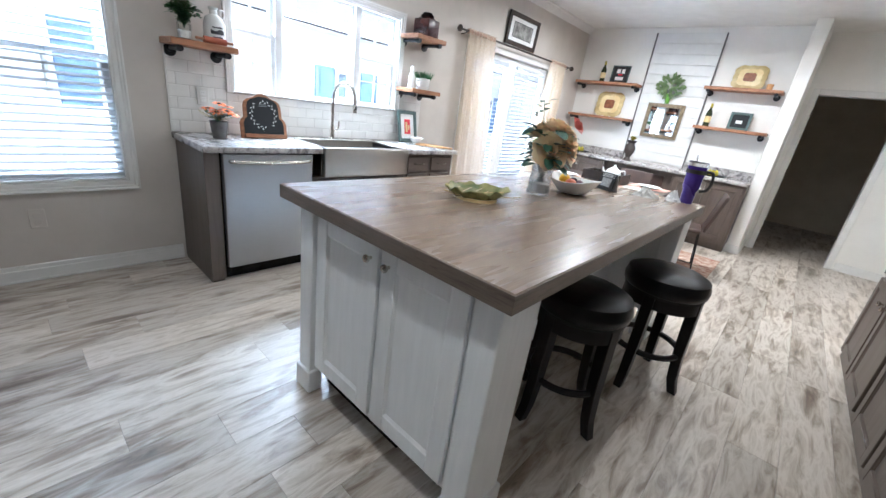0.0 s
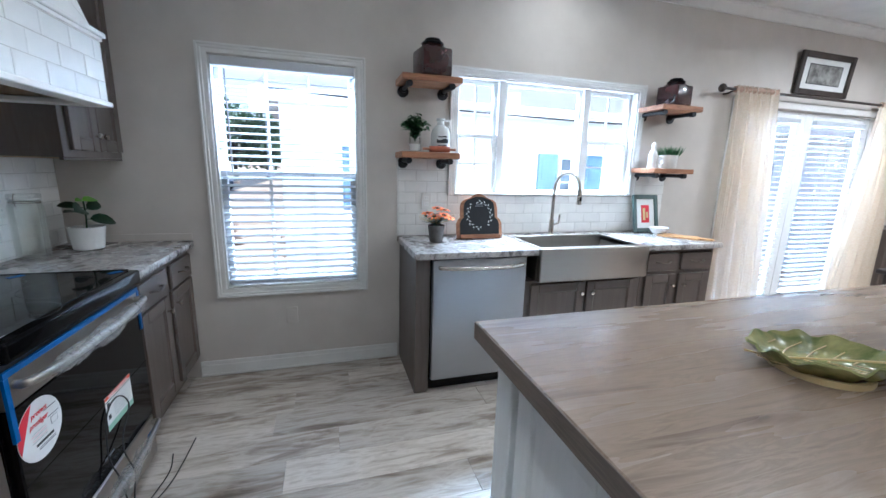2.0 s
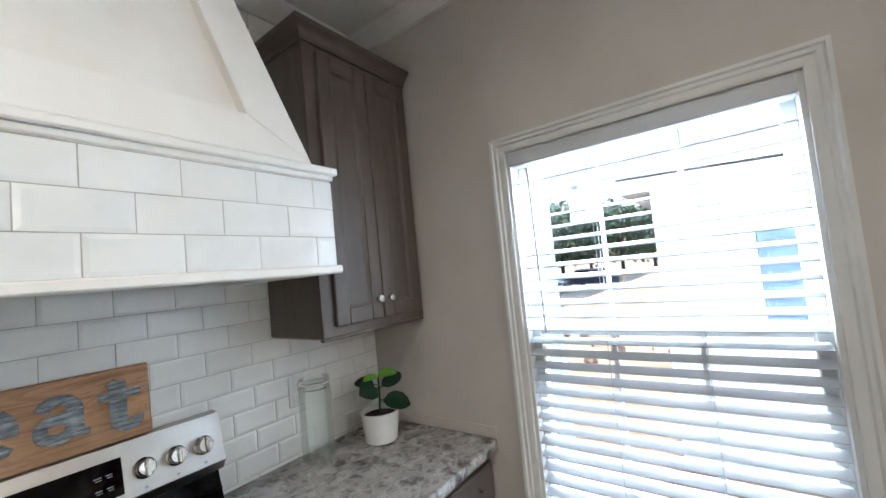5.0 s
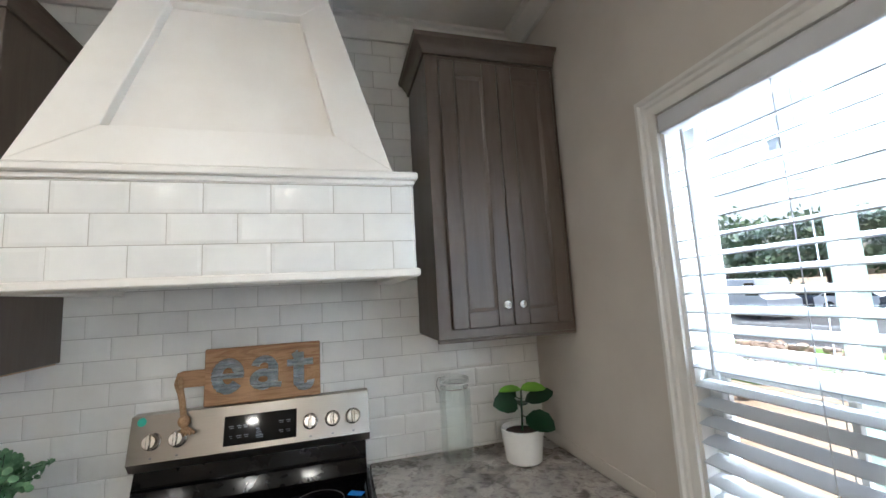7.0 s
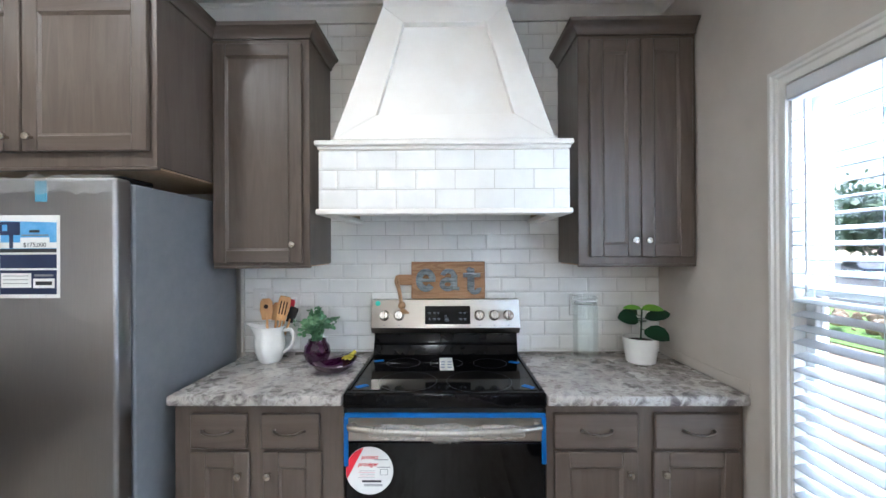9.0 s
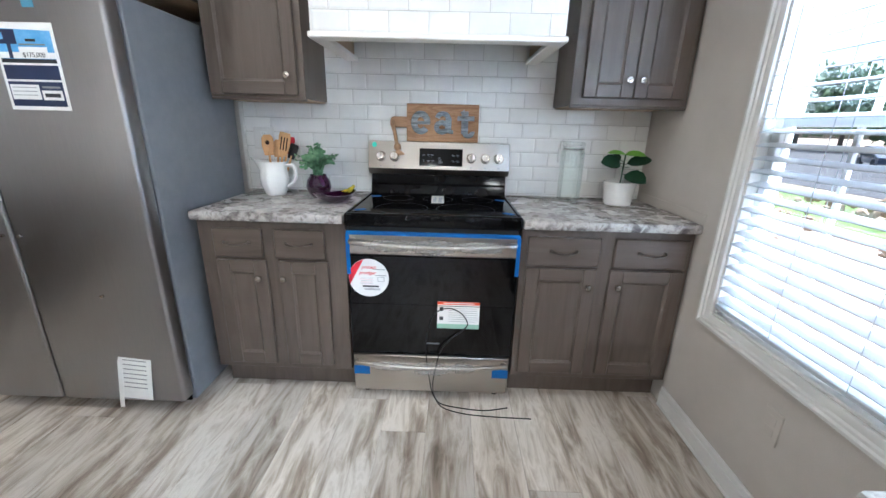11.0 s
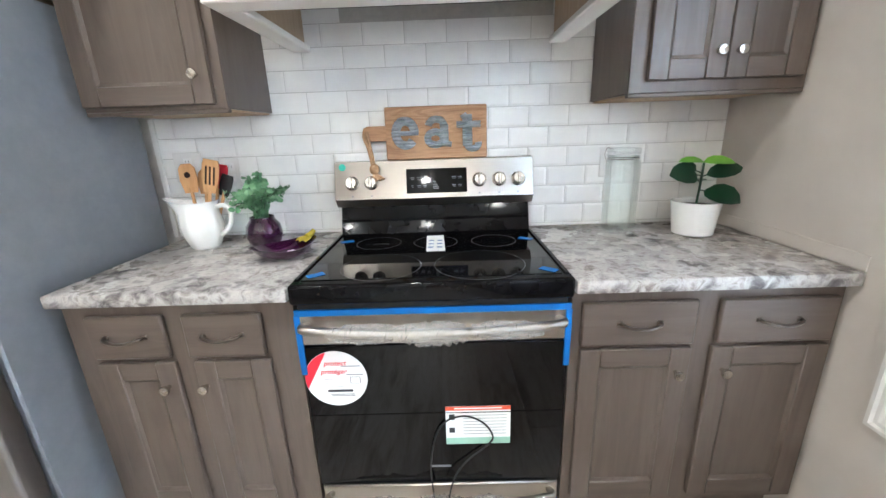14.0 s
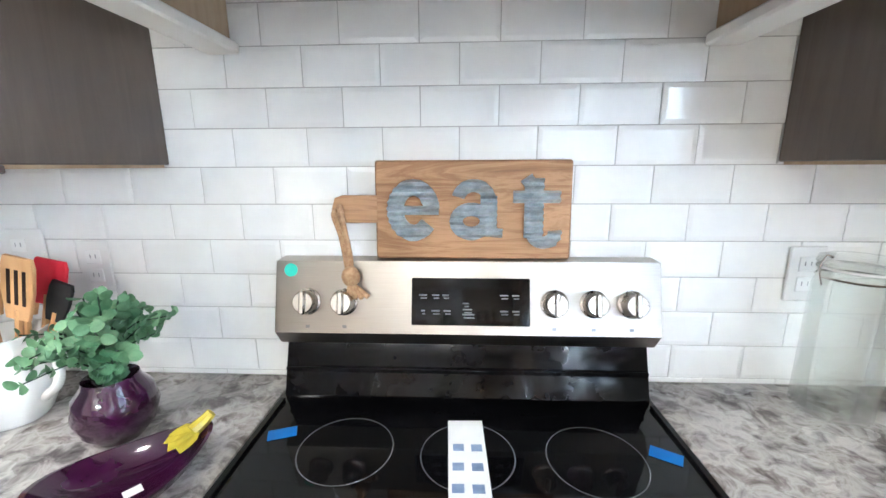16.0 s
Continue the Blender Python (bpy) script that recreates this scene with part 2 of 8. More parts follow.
PEWTER = shade("aged_pewter", lin(128, 119, 112), lin(104, 96, 90), 30, 0.32, 1.0)
NICKEL = shade("satin_nickel", lin(205, 200, 192), lin(190, 185, 178), 30, 0.25, 1.0)
BLACKG = shade("black_ceramic_glass", (0.002, 0.002, 0.0025, 1), (0.003, 0.003, 0.0035, 1), 4, 0.05, rvar=0.03)
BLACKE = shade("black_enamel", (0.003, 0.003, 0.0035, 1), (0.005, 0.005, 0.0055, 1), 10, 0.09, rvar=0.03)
BLACKM = shade("black_iron", (0.014, 0.014, 0.015, 1), (0.025, 0.024, 0.024, 1), 40, 0.5, 0.3, bump=0.1)
PIPE = shade("iron_pipe", lin(54, 56, 60), lin(40, 42, 46), 40, 0.42, 0.6, bump=0.1)
TAPE = shade("blue_tape", lin(0, 98, 172), lin(0, 88, 160), 30, 0.5, bump=0.1)
WRAP = shade("clear_wrap", lin(240, 240, 240), lin(226, 226, 226), 60, 0.14, bump=0.6, transmission=0.6, alpha=0.4)
PAPER = shade("white_paper", lin(238, 238, 236), lin(230, 230, 229), 12, 0.6)
FILM = shade("sticker_film", lin(236, 238, 240), lin(228, 230, 233), 10, 0.5, alpha=0.3)
INK = shade("dark_ink", lin(40, 42, 48), lin(48, 50, 55), 20, 0.6)
INKG = shade("grey_ink", lin(120, 122, 126), lin(132, 134, 138), 20, 0.6)
RED = shade("red_print", lin(214, 34, 54), lin(204, 30, 50), 20, 0.5)
NAVY = shade("navy_print", lin(34, 48, 84), lin(30, 42, 76), 20, 0.5)
SKYB = shade("sky_blue_print", lin(86, 156, 214), lin(120, 180, 226), 20, 0.5)
TEAL = shade("teal_sticker", lin(60, 190, 170), lin(52, 180, 160), 20, 0.5)
GLASS = shade("window_glass", (1, 1, 1, 1), (1, 1, 1, 1), 4, 0.0, rvar=0.0, transmission=1.0)
JARG = shade("green_tint_glass", lin(238, 250, 244), lin(238, 250, 244), 4, 0.0, rvar=0.0, transmission=1.0, alpha=0.25)
VINYL = shade("white_vinyl", lin(240, 241, 241), lin(234, 235, 235), 8, 0.35)
SLATM = shade("blind_slat", lin(198, 203, 209), lin(191, 196, 203), 6, 0.4)
VALANCE = shade("blind_valance", lin(205, 206, 210), lin(198, 199, 203), 6, 0.45)
OAKS = layered("shelf_wood", [(0.25, lin(104, 66, 44)), (0.45, lin(146, 100, 70)), (0.6, lin(166, 118, 84)), (0.8, lin(120, 78, 54))], 5, (6, 0.8, 6), 0.5, 0.1, 1.0)
BOARDW = layered("sign_wood", [(0.25, lin(96, 64, 40)), (0.42, lin(158, 116, 78)), (0.52, lin(182, 142, 102)), (0.6, lin(150, 108, 72)), (0.7, lin(178, 138, 98)), (0.82, lin(116, 80, 52))], 4, (0.8, 6, 7), 0.62, 0.12, 1.2)
LTWOOD = shade("light_wood", lin(214, 168, 116), lin(196, 148, 98), 8, 0.5, stretch=(4, 4, 0.8), bump=0.05)
GALV = shade("galvanised_metal", lin(166, 172, 176), lin(104, 112, 118), 60, 0.4, 0.85, bump=0.1)
ROPE = shade("jute_rope", lin(182, 148, 112), lin(150, 116, 84), 120, 0.9, bump=0.5)
CERAM = shade("white_ceramic", lin(240, 239, 236), lin(232, 231, 228), 6, 0.22, bump=0.03)
CREAM = shade("cream_ceramic", lin(228, 208, 158), lin(214, 188, 130), 9, 0.3)
PURPLE = shade("purple_glaze", lin(56, 18, 50), lin(40, 10, 36), 8, 0.1, coat=0.6)
YGREEN = shade("yellow_green_glaze", lin(190, 172, 56), lin(150, 140, 40), 14, 0.2)
LEAFG = shade("green_leaf", lin(58, 112, 58), lin(36, 84, 44), 14, 0.45, vary=0.25)
LEAFD = shade("dark_leaf", lin(22, 66, 38), lin(16, 50, 30), 10, 0.35, vary=0.2)
LEAFL = shade("young_leaf", lin(120, 170, 60), lin(96, 150, 50), 10, 0.4)
LEAFB = shade("blue_green_leaf", lin(70, 104, 84), lin(48, 82, 66), 14, 0.5, vary=0.25)
ORANGE = shade("orange_petal", lin(246, 136, 34), lin(228, 98, 16), 20, 0.6, vary=0.15)
PEACH = shade("peach_petal", lin(252, 232, 196), lin(248, 216, 172), 10, 0.6, vary=0.06, sss=0.15)
PINKB = shade("pink_bud", lin(224, 136, 120), lin(206, 112, 100), 10, 0.6)
BROWNC = shade("dark_centre", lin(46, 26, 18), lin(36, 20, 14), 60, 0.9, bump=0.4)
CANIS = shade("oxblood_glaze", lin(66, 30, 28), lin(46, 22, 22), 6, 0.25, coat=0.3)
CHALK = shade("chalkboard", lin(34, 36, 38), lin(44, 46, 48), 5, 0.85)
SLATEB = shade("slate_green_paint", lin(88, 106, 104), lin(76, 94, 92), 9, 0.6, bump=0.1)
GOLDF = shade("antique_gold", lin(150, 134, 108), lin(112, 98, 78), 30, 0.42, 0.4, bump=0.15)
DARKF = shade("dark_frame_wood", lin(66, 56, 50), lin(50, 42, 38), 12, 0.5, bump=0.08)
LEATHER = shade("black_leather", (0.008, 0.008, 0.009, 1), (0.014, 0.014, 0.015, 1), 18, 0.33, bump=0.12, fine=180)
EBONY = shade("black_wood", (0.009, 0.008, 0.008, 1), (0.015, 0.013, 0.013, 1), 12, 0.34)
BROWNL = shade("brown_leather", lin(72, 54, 47), lin(56, 42, 37), 12, 0.45, bump=0.1)
SHEER = shade("sheer_cloth", lin(240, 226, 206), lin(232, 214, 190), 60, 0.9, bump=0.2, alpha=0.55)
TIN = shade("grey_tin", lin(120, 116, 112), lin(96, 93, 90), 20, 0.5, 0.6)
SIDING = shade("house_siding", lin(226, 231, 237), lin(218, 224, 231), 3, 0.6)
SHUTTER = shade("blue_shutter", lin(98, 126, 164), lin(88, 116, 154), 9, 0.5)
ROOFM = shade("roof_shingle", lin(150, 148, 150), lin(120, 118, 120), 40, 0.9, bump=0.3)
SAND = shade("sandy_ground", lin(172, 156, 136), lin(138, 116, 94), 0.7, 0.95, bump=0.4, detail=8)
GRASS = shade("grass", lin(110, 140, 66), lin(86, 116, 50), 3, 0.9, bump=0.4)
TARMAC = shade("asphalt", (0.06, 0.06, 0.062, 1), (0.045, 0.045, 0.047, 1), 6, 0.9, bump=0.2)
BARK = shade("bark", lin(84, 70, 58), lin(60, 50, 42), 12, 0.9, bump=0.5)
FOLI = shade("tree_leaves", lin(104, 126, 84), lin(70, 94, 58), 6, 0.7, vary=0.2)
CARW = shade("white_car_paint", lin(228, 230, 232), lin(220, 222, 224), 4, 0.2, coat=0.6)
CARD = shade("dark_car_paint", lin(52, 62, 80), lin(46, 54, 70), 4, 0.2, coat=0.6)
TYRE = shade("tyre_rubber", (0.02, 0.02, 0.02, 1), (0.026, 0.026, 0.026, 1), 20, 0.9)
POST = shade("painted_post", lin(168, 196, 190), lin(158, 186, 180), 12, 0.6)
LAMPG = shade("lamp_lens", (1, 0.93, 0.82, 1), (1, 0.93, 0.82, 1), 4, 0.5, emit=(1, 0.86, 0.66, 1), glow=14)
MIRROR = shade("mirror_silver", (0.9, 0.9, 0.9, 1), (0.88, 0.88, 0.88, 1), 3, 0.02, 1.0, rvar=0.01)
DARKROOM = shade("dim_room_paint", lin(214, 204, 186), lin(206, 196, 178), 4, 0.8)
VIOLET = shade("purple_steel_cup", lin(74, 52, 150), lin(64, 44, 136), 6, 0.3, 0.3, coat=0.4)
CLEARP = shade("clear_plastic", lin(236, 236, 240), lin(230, 230, 236), 4, 0.08, transmission=0.9)

for _m, _s in ((BLACKG, 0.26), (BLACKE, 0.16), (LEATHER, 0.3), (EBONY, 0.3)):
    _m.node_tree.nodes["Principled BSDF"].inputs["Specular IOR Level"].default_value = _s

# ---- setting ----
W, B, FAR, DOORY, RIGHT, CEILZ = -3.174, -0.97, 6.8, 7.15, 1.22, 2.76
WT = 0.12     # wall thickness
OPEN = [(-0.17, 0.67, 0.592, 2.0), (1.345, 2.865, 1.205, 2.02), (3.9, 5.78, 0.0, 2.0)]   # y0, y1, z0, z1 in the window wall


def wall_along_y(name, x0, x1, ya, yb, holes, z1, label):
    """A wall along y, solid boxes round its openings."""
    bm, y = bmesh.new(), ya
    for a, b, lo, hi in holes:
        bx(x0, x1, y, a, 0, z1, bm=bm)
        if lo > 0:
            bx(x0, x1, a, b, 0, lo, bm=bm)
        bx(x0, x1, a, b, hi, z1, bm=bm)
        y = b
    bx(x0, x1, y, yb, 0, z1, bm=bm)
    return solo(name, bm, PAINT, label, "wall", "structure")


wall_along_y("wall_west", W - WT, W, B - WT, DOORY + WT, OPEN, CEILZ, "painted greige plaster wall with two windows and a patio door")
solo("wall_south", bx(W, RIGHT + WT, B - WT, B, 0, CEILZ), PAINT, "painted greige wall behind the range", "wall", "structure")
wall_along_y("wall_east", RIGHT, RIGHT + WT, B, DOORY + WT, [], CEILZ, "plain painted greige wall")
solo("wall_north", bx(W, -0.41, FAR, FAR + WT, 0, CEILZ), NOOKP, "pale painted nook wall with shelves", "wall", "structure")
solo("wall_return", bx(-0.41, -0.27, 6.45, DOORY + WT, 0, CEILZ, 0.006), NOOKP, "short painted partition beside the doorway", "wall", "structure")
DX0, DX1, DH = -0.15, 0.62, 2.06
_b = bx(-0.27, DX0, DOORY, DOORY + WT, 0, CEILZ)
bx(DX1, RIGHT, DOORY, DOORY + WT, 0, CEILZ, bm=_b)
bx(DX0, DX1, DOORY, DOORY + WT, DH, CEILZ, bm=_b)
solo("wall_doorway", _b, NOOKP, "painted wall with an open doorway", "wall", "structure")
# the unlit room behind the doorway
_b = bx(-1.2, -1.1, DOORY + WT, 10.4, 0, CEILZ)
bx(1.9, 2.0, DOORY + WT, 10.4, 0, CEILZ, bm=_b)
bx(-1.2, 2.0, 10.4, 10.5, 0, CEILZ, bm=_b)
bx(RIGHT, 2.0, DOORY + 0.02, DOORY + WT, 0, CEILZ, bm=_b)
bx(-1.2, -0.41, DOORY + 0.02, DOORY + WT, 0, CEILZ, bm=_b)
solo("wall_back_room", _b, DARKROOM, "dim walls of the unlit room beyond", "wall", "structure")
solo("ceiling", bx(W - WT, 2.0, B - WT, 10.5, CEILZ, CEILZ + 0.1), CEIL, "white textured ceiling with recessed lamps", "ceiling", "structure")

# crown mouldings of the kitchen
CR = [(0, 0), (0.018, 0.0), (0.022, 0.016), (0.05, 0.046), (0.056, 0.062), (0.075, 0.066), (0.075, 0.08), (0, 0.08)]
_c = prism([(B + u, CEILZ - 0.08 + v) for u, v in CR], "x", W, RIGHT)
_c2 = prism([(W + u, CEILZ - 0.08 + v) for u, v in CR], "y", B + 0.07, FAR, bm=_c)
solo("trim_crown", _c, TRIM, "white crown moulding under the ceiling", "moulding", "structure")


def baseboard(name, runs):
    bm = bmesh.new()
    for x0, x1, y0, y1 in runs:
        bx(x0, x1, y0, y1, 0, 0.105, 0.005, bm=bm)
        wx, wy = (0.004, 0.0) if x1 - x0 < y1 - y0 else (0.0, 0.004)
        bx(x0 - wx, x1 + wx, y0 - wy, y1 + wy, 0, 0.078, 0.003, bm=bm)
        bx(x0 - 2.5 * wx, x1 + 2.5 * wx, y0 - 2.5 * wy, y1 + 2.5 * wy, 0, 0.018, 0.006, bm=bm)
    return solo(name, bm, TRIM, "white painted baseboard along the wall foot", "baseboard", "structure")


baseboard("baseboard", [(W, W + 0.014, -0.36, 0.935), (W, W + 0.014, 3.23, 3.85), (W, W + 0.014, 5.84, 6.2),
                        (RIGHT - 0.014, RIGHT, 4.0, DOORY), (DX1 + 0.09, RIGHT - 0.014, DOORY - 0.014, DOORY), (-0.424, -0.41, 6.45, 6.8), (-0.424, -0.256, 6.436, 6.45), (-0.27, -0.256, 6.45, DOORY)])

# door casing of the far doorway
door = thing("door_1", (DX0 + DX1) / 2, DOORY, 0, "open doorway with white painted casing into an unlit room", "doorway", kind="structure")
part("casing", bx(DX0 - 0.07, DX0, DOORY - 0.018, DOORY + WT, 0, DH + 0.07, 0.004), TRIM, door)
part("casing", bx(DX1, DX1 + 0.07, DOORY - 0.018, DOORY + WT, 0, DH + 0.07, 0.004), TRIM, door)
part("head_casing", bx(DX0, DX1, DOORY - 0.018, DOORY + WT, DH, DH + 0.07, 0.004), TRIM, door)
for _z in (0.25, 1.05, 1.8):
    part("hinge", bx(DX0, DX0 + 0.012, DOORY + 0.01, DOORY + 0.03, _z, _z + 0.09, 0.002), NICKEL, door, "satin nickel hinge")


# ---- windows ----
def sash(win, x, y0, y1, z0, z1, w, grid=True):
    """One sash: four rails, a pane and its grille bars."""
    bm = bx(x - 0.02, x + 0.02, y0, y0 + w, z0, z1, 0.003)
    bx(x - 0.02, x + 0.02, y1 - w, y1, z0, z1, 0.003, bm=bm)
    bx(x - 0.02, x + 0.02, y0 + w, y1 - w, z0, z0 + w, 0.003, bm=bm)
    bx(x - 0.02, x + 0.02, y0 + w, y1 - w, z1 - w, z1, 0.003, bm=bm)
    f = part("window_frame", bm, VINYL, win)
    g = part("pane", bx(x - 0.003, x + 0.003, y0 + w, y1 - w, z0 + w, z1 - w), GLASS, f)
    g.visible_shadow = False
    if grid:
        for k in range(1, grid[0]):
            c = y0 + w + (y1 - y0 - 2 * w) * k / grid[0]
            part("muntin", bx(x - 0.008, x + 0.008, c - 0.006, c + 0.006, z0 + w, z1 - w), VINYL, f)
        for k in range(1, grid[1]):
            c = z0 + w + (z1 - z0 - 2 * w) * k / grid[1]
            part("muntin", bx(x - 0.0075, x + 0.0075, y0 + w, y1 - w, c - 0.006, c + 0.006), VINYL, f)


CASING = ((0.0, 0.0), (0.0, 0.009), (0.006, 0.012), (0.022, 0.012), (0.027, 0.017), (0.036, 0.017), (0.041, 0.023), (0.05, 0.023), (0.05, 0.0))


def casing(win, y0, y1, z0, z1, w, sill=True):
    """Stepped moulding round an opening on the room side, mitred at the corners, and the jamb lining."""
    k = w / 0.05
    ring_ = [(y0, z0, -1, -1 if sill else 0), (y0, z1, -1, 1), (y1, z1, 1, 1), (y1, z0, 1, -1 if sill else 0)]
    for i in range(4 if sill else 3):
        bm = bmesh.new()
        ends = [[bm.verts.new((W + o, y + sy * u * k, z + sz * u * k)) for u, o in CASING] for y, z, sy, sz in (ring_[i], ring_[(i + 1) % 4])]
        n = len(CASING)
        for j in range(n):
            bm.faces.new((ends[0][j], ends[0][(j + 1) % n], ends[1][(j + 1) % n], ends[1][j]))
        part("casing", bm, TRIM, win)
    bm = bx(W - WT + 0.002, W - 0.002, y0, y0 + 0.012, z0 + 0.012, z1 - 0.012)
    bx(W - WT + 0.002, W - 0.002, y1 - 0.012, y1, z0 + 0.012, z1 - 0.012, bm=bm)
    bx(W - WT + 0.002, W - 0.002, y0, y1, z1 - 0.012, z1, bm=bm)
    part("jamb", bm, TRIM, win)
    part("window_sill", bx(W - WT + 0.002, W + (0.0 if sill else 0.02), y0, y1, z0 - (0 if sill else 0.0), z0 + 0.012, 0.003), TRIM, win)


y0, y1, z0, z1 = OPEN[0]
win1 = thing("window_1", W, (y0 + y1) / 2, z0, "tall white double-hung window with flat white casing", "window", kind="structure")
casing(win1, y0, y1, z0, z1, 0.055)
sash(win1, W - 0.085, y0 + 0.012, y1 - 0.012, 1.31, z1 - 0.012, 0.035, (3, 1))
sash(win1, W - 0.06, y0 + 0.012, y1 - 0.012, z0 + 0.012, 1.345, 0.035, (3, 1))
y0, y1, z0, z1 = OPEN[1]
win2 = thing("window_2", W, (y0 + y1) / 2, z0, "white three-part kitchen window above the sink", "window", kind="structure")
casing(win2, y0, y1, z0, z1, 0.05, False)
for a, b in ((y0 + 0.012, 1.675), (2.44, y1 - 0.012)):
    sash(win2, W - 0.085, a, b, 1.61, z1 - 0.012, 0.03, (2, 2))
    sash(win2, W - 0.065, a, b, z0 + 0.012, 1.64, 0.03, (2, 2))
sash(win2, W - 0.08, 1.73, 2.385, z0 + 0.012, z1 - 0.012, 0.025, None)
part("mullion", bx(W - 0.11, W - 0.03, 1.675, 1.73, z0 + 0.012, z1 - 0.012, 0.003), VINYL, win2)
part("mullion", bx(W - 0.11, W - 0.03, 2.385, 2.44, z0 + 0.012, z1 - 0.012, 0.003), VINYL, win2)
_s = part("paper_sticker", bx(W - 0.076, W - 0.0755, 1.765, 1.865, 1.80, 1.95), FILM, win2, "paper sticker on the glass")
for k in range(4):
    part("print_line", bx(W - 0.0754, W - 0.075, 1.775, 1.85, 1.82 + 0.03 * k, 1.825 + 0.03 * k), INKG, _s)
_s = part("paper_sticker", bx(W - 0.0815, W - 0.081, 0.02, 0.12, 1.70, 1.86), FILM, win1, "energy label sticker on the glass")
part("print_square", bx(W - 0.0808, W - 0.0804, 0.035, 0.06, 1.82, 1.85), INKG, _s)
for k in range(4):
    part("print_line", bx(W - 0.0808, W - 0.0804, 0.03, 0.11, 1.72 + 0.022 * k, 1.723 + 0.022 * k), INKG, _s)

y0, y1, z0, z1 = OPEN[2]
pd = thing("door_2", W, (y0 + y1) / 2, 0, "white glazed patio door with two panels", "patio door", kind="structure")
for a, b in ((y0 - 0.06, y0), (y1, y1 + 0.06)):
    part("casing", bx(W, W + 0.016, a, b, 0, z1 + 0.06, 0.004), TRIM, pd)
part("casing", bx(W, W + 0.016, y0, y1, z1, z1 + 0.06, 0.004), TRIM, pd)
ym = (y0 + y1) / 2
for a, b in ((y0 + 0.005, ym), (ym + 0.002, y1 - 0.005)):
    bm = bx(W - 0.09, W - 0.045, a, a + 0.105, 0.02, z1 - 0.01, 0.004)
    bx(W - 0.09, W - 0.045, b - 0.105, b, 0.02, z1 - 0.01, 0.004, bm=bm)
    bx(W - 0.09, W - 0.045, a + 0.105, b - 0.105, 0.02, 0.22, 0.004, bm=bm)
    bx(W - 0.09, W - 0.045, a + 0.105, b - 0.105, z1 - 0.12, z1 - 0.01, 0.004, bm=bm)
    lf = part("door_leaf", bm, VINYL, pd)
    g = part("pane", bx(W - 0.07, W - 0.064, a + 0.105, b - 0.105, 0.22, z1 - 0.12), GLASS, lf)
    g.visible_shadow = False
part("threshold", bx(W - WT + 0.002, W, y0, y1, 0, 0.02, 0.003), TIN, pd)


def blind(x, y0, y1, zt, zb, pitch, depth, tilt, name, wand=True, valance=True):
    """A slatted blind: valance, slats, bottom rail, ladder cords and a wand."""
    ob = thing(name, x, (y0 + y1) / 2, zb, "white faux-wood slatted window blind, lowered with slats half open", "window blind")
    if valance:
        part("valance", bx(x - 0.03, x + 0.034, y0, y1, zt - 0.05, zt, 0.004), VALANCE, ob, "pale grey valance")
    else:
        part("headrail", bx(x - 0.02, x + 0.02, y0, y1, zt - 0.04, zt, 0.003), SLATM, ob)
    n = int((zt - 0.06 - zb - 0.03) / pitch)
    d = depth / 2
    bm = bmesh.new()
    prism([(-d, -0.0014), (0, 0.0012), (d, -0.0014), (d, 0.0014), (0, 0.004), (-d, 0.0014)], "y", y0 + 0.006, y1 - 0.006, bm=bm)
    bm.transform(Matrix.Rotation(radians(tilt), 4, "Y"))
    me = mesh_of(bm, "slat")
    me.materials.append(SLATM)
    for k in range(n):
        s = new("slat", me)
        s.parent = ob
        s.matrix_basis = ROOT[ob].inverted() @ pose(x, 0, zb + 0.045 + k * pitch, 0, random.uniform(-1.2, 1.2), 0)
    part("bottom_rail", bx(x - d, x + d, y0 + 0.006, y1 - 0.006, zb, zb + 0.018, 0.004), SLATM, ob)
    for f in (0.34, 0.67):
        yy = y0 + (y1 - y0) * f
        part("ladder_cord", tube([(x + d, yy, zb + 0.01), (x + d, yy, zt - 0.05)], 0.0012, 5), SLATM, ob)
        part("ladder_cord", tube([(x - d, yy, zb + 0.01), (x - d, yy, zt - 0.05)], 0.0012, 5), SLATM, ob)
    if wand:
        yy = y0 + 0.075
        part("wand", tube([(x + d + 0.014, yy, zt - 0.07), (x + d + 0.016, yy + 0.004, zt - 0.66)], 0.0045, 6), VALANCE, ob, "thin grey tilt wand")
    return ob


blind(W - 0.012, -0.155, 0.655, 1.988, 0.627, 0.0445, 0.05, 14, "window_blind")
blind(W - 0.03, 4.01, 4.735, 1.93, 0.2, 0.05, 0.045, 6, "door_blind", False, False)
blind(W - 0.03, 4.95, 5.67, 1.93, 0.2, 0.05, 0.045, 6, "door_blind", False, False)

# ---- cabinets ----
KNOB = [(0.0, 0.0), (0.006, 0.0), (0.006, 0.012), (0.013, 0.016), (0.015, 0.022), (0.013, 0.027), (0.0, 0.029)]


def face_map(side, face):
    """Maps (along, out, up) of a cabinet front to world: side 'y' fronts look to +y, 'x' to +x, '-x' to -x, '-y' to -y."""
    if side == "y":
        return lambda a, o, z: (a, face + o, z)
    if side == "-y":
        return lambda a, o, z: (a, face - o, z)
    if side == "x":
        return lambda a, o, z: (face + o, a, z)
    return lambda a, o, z: (face - o, a, z)


def fbox(fm, a0, a1, o0, o1, z0, z1, bev=0.0, bm=None):
    p, q = fm(a0, o0, z0), fm(a1, o1, z1)
    return bx(p[0], q[0], p[1], q[1], p[2], q[2], bev, bm)


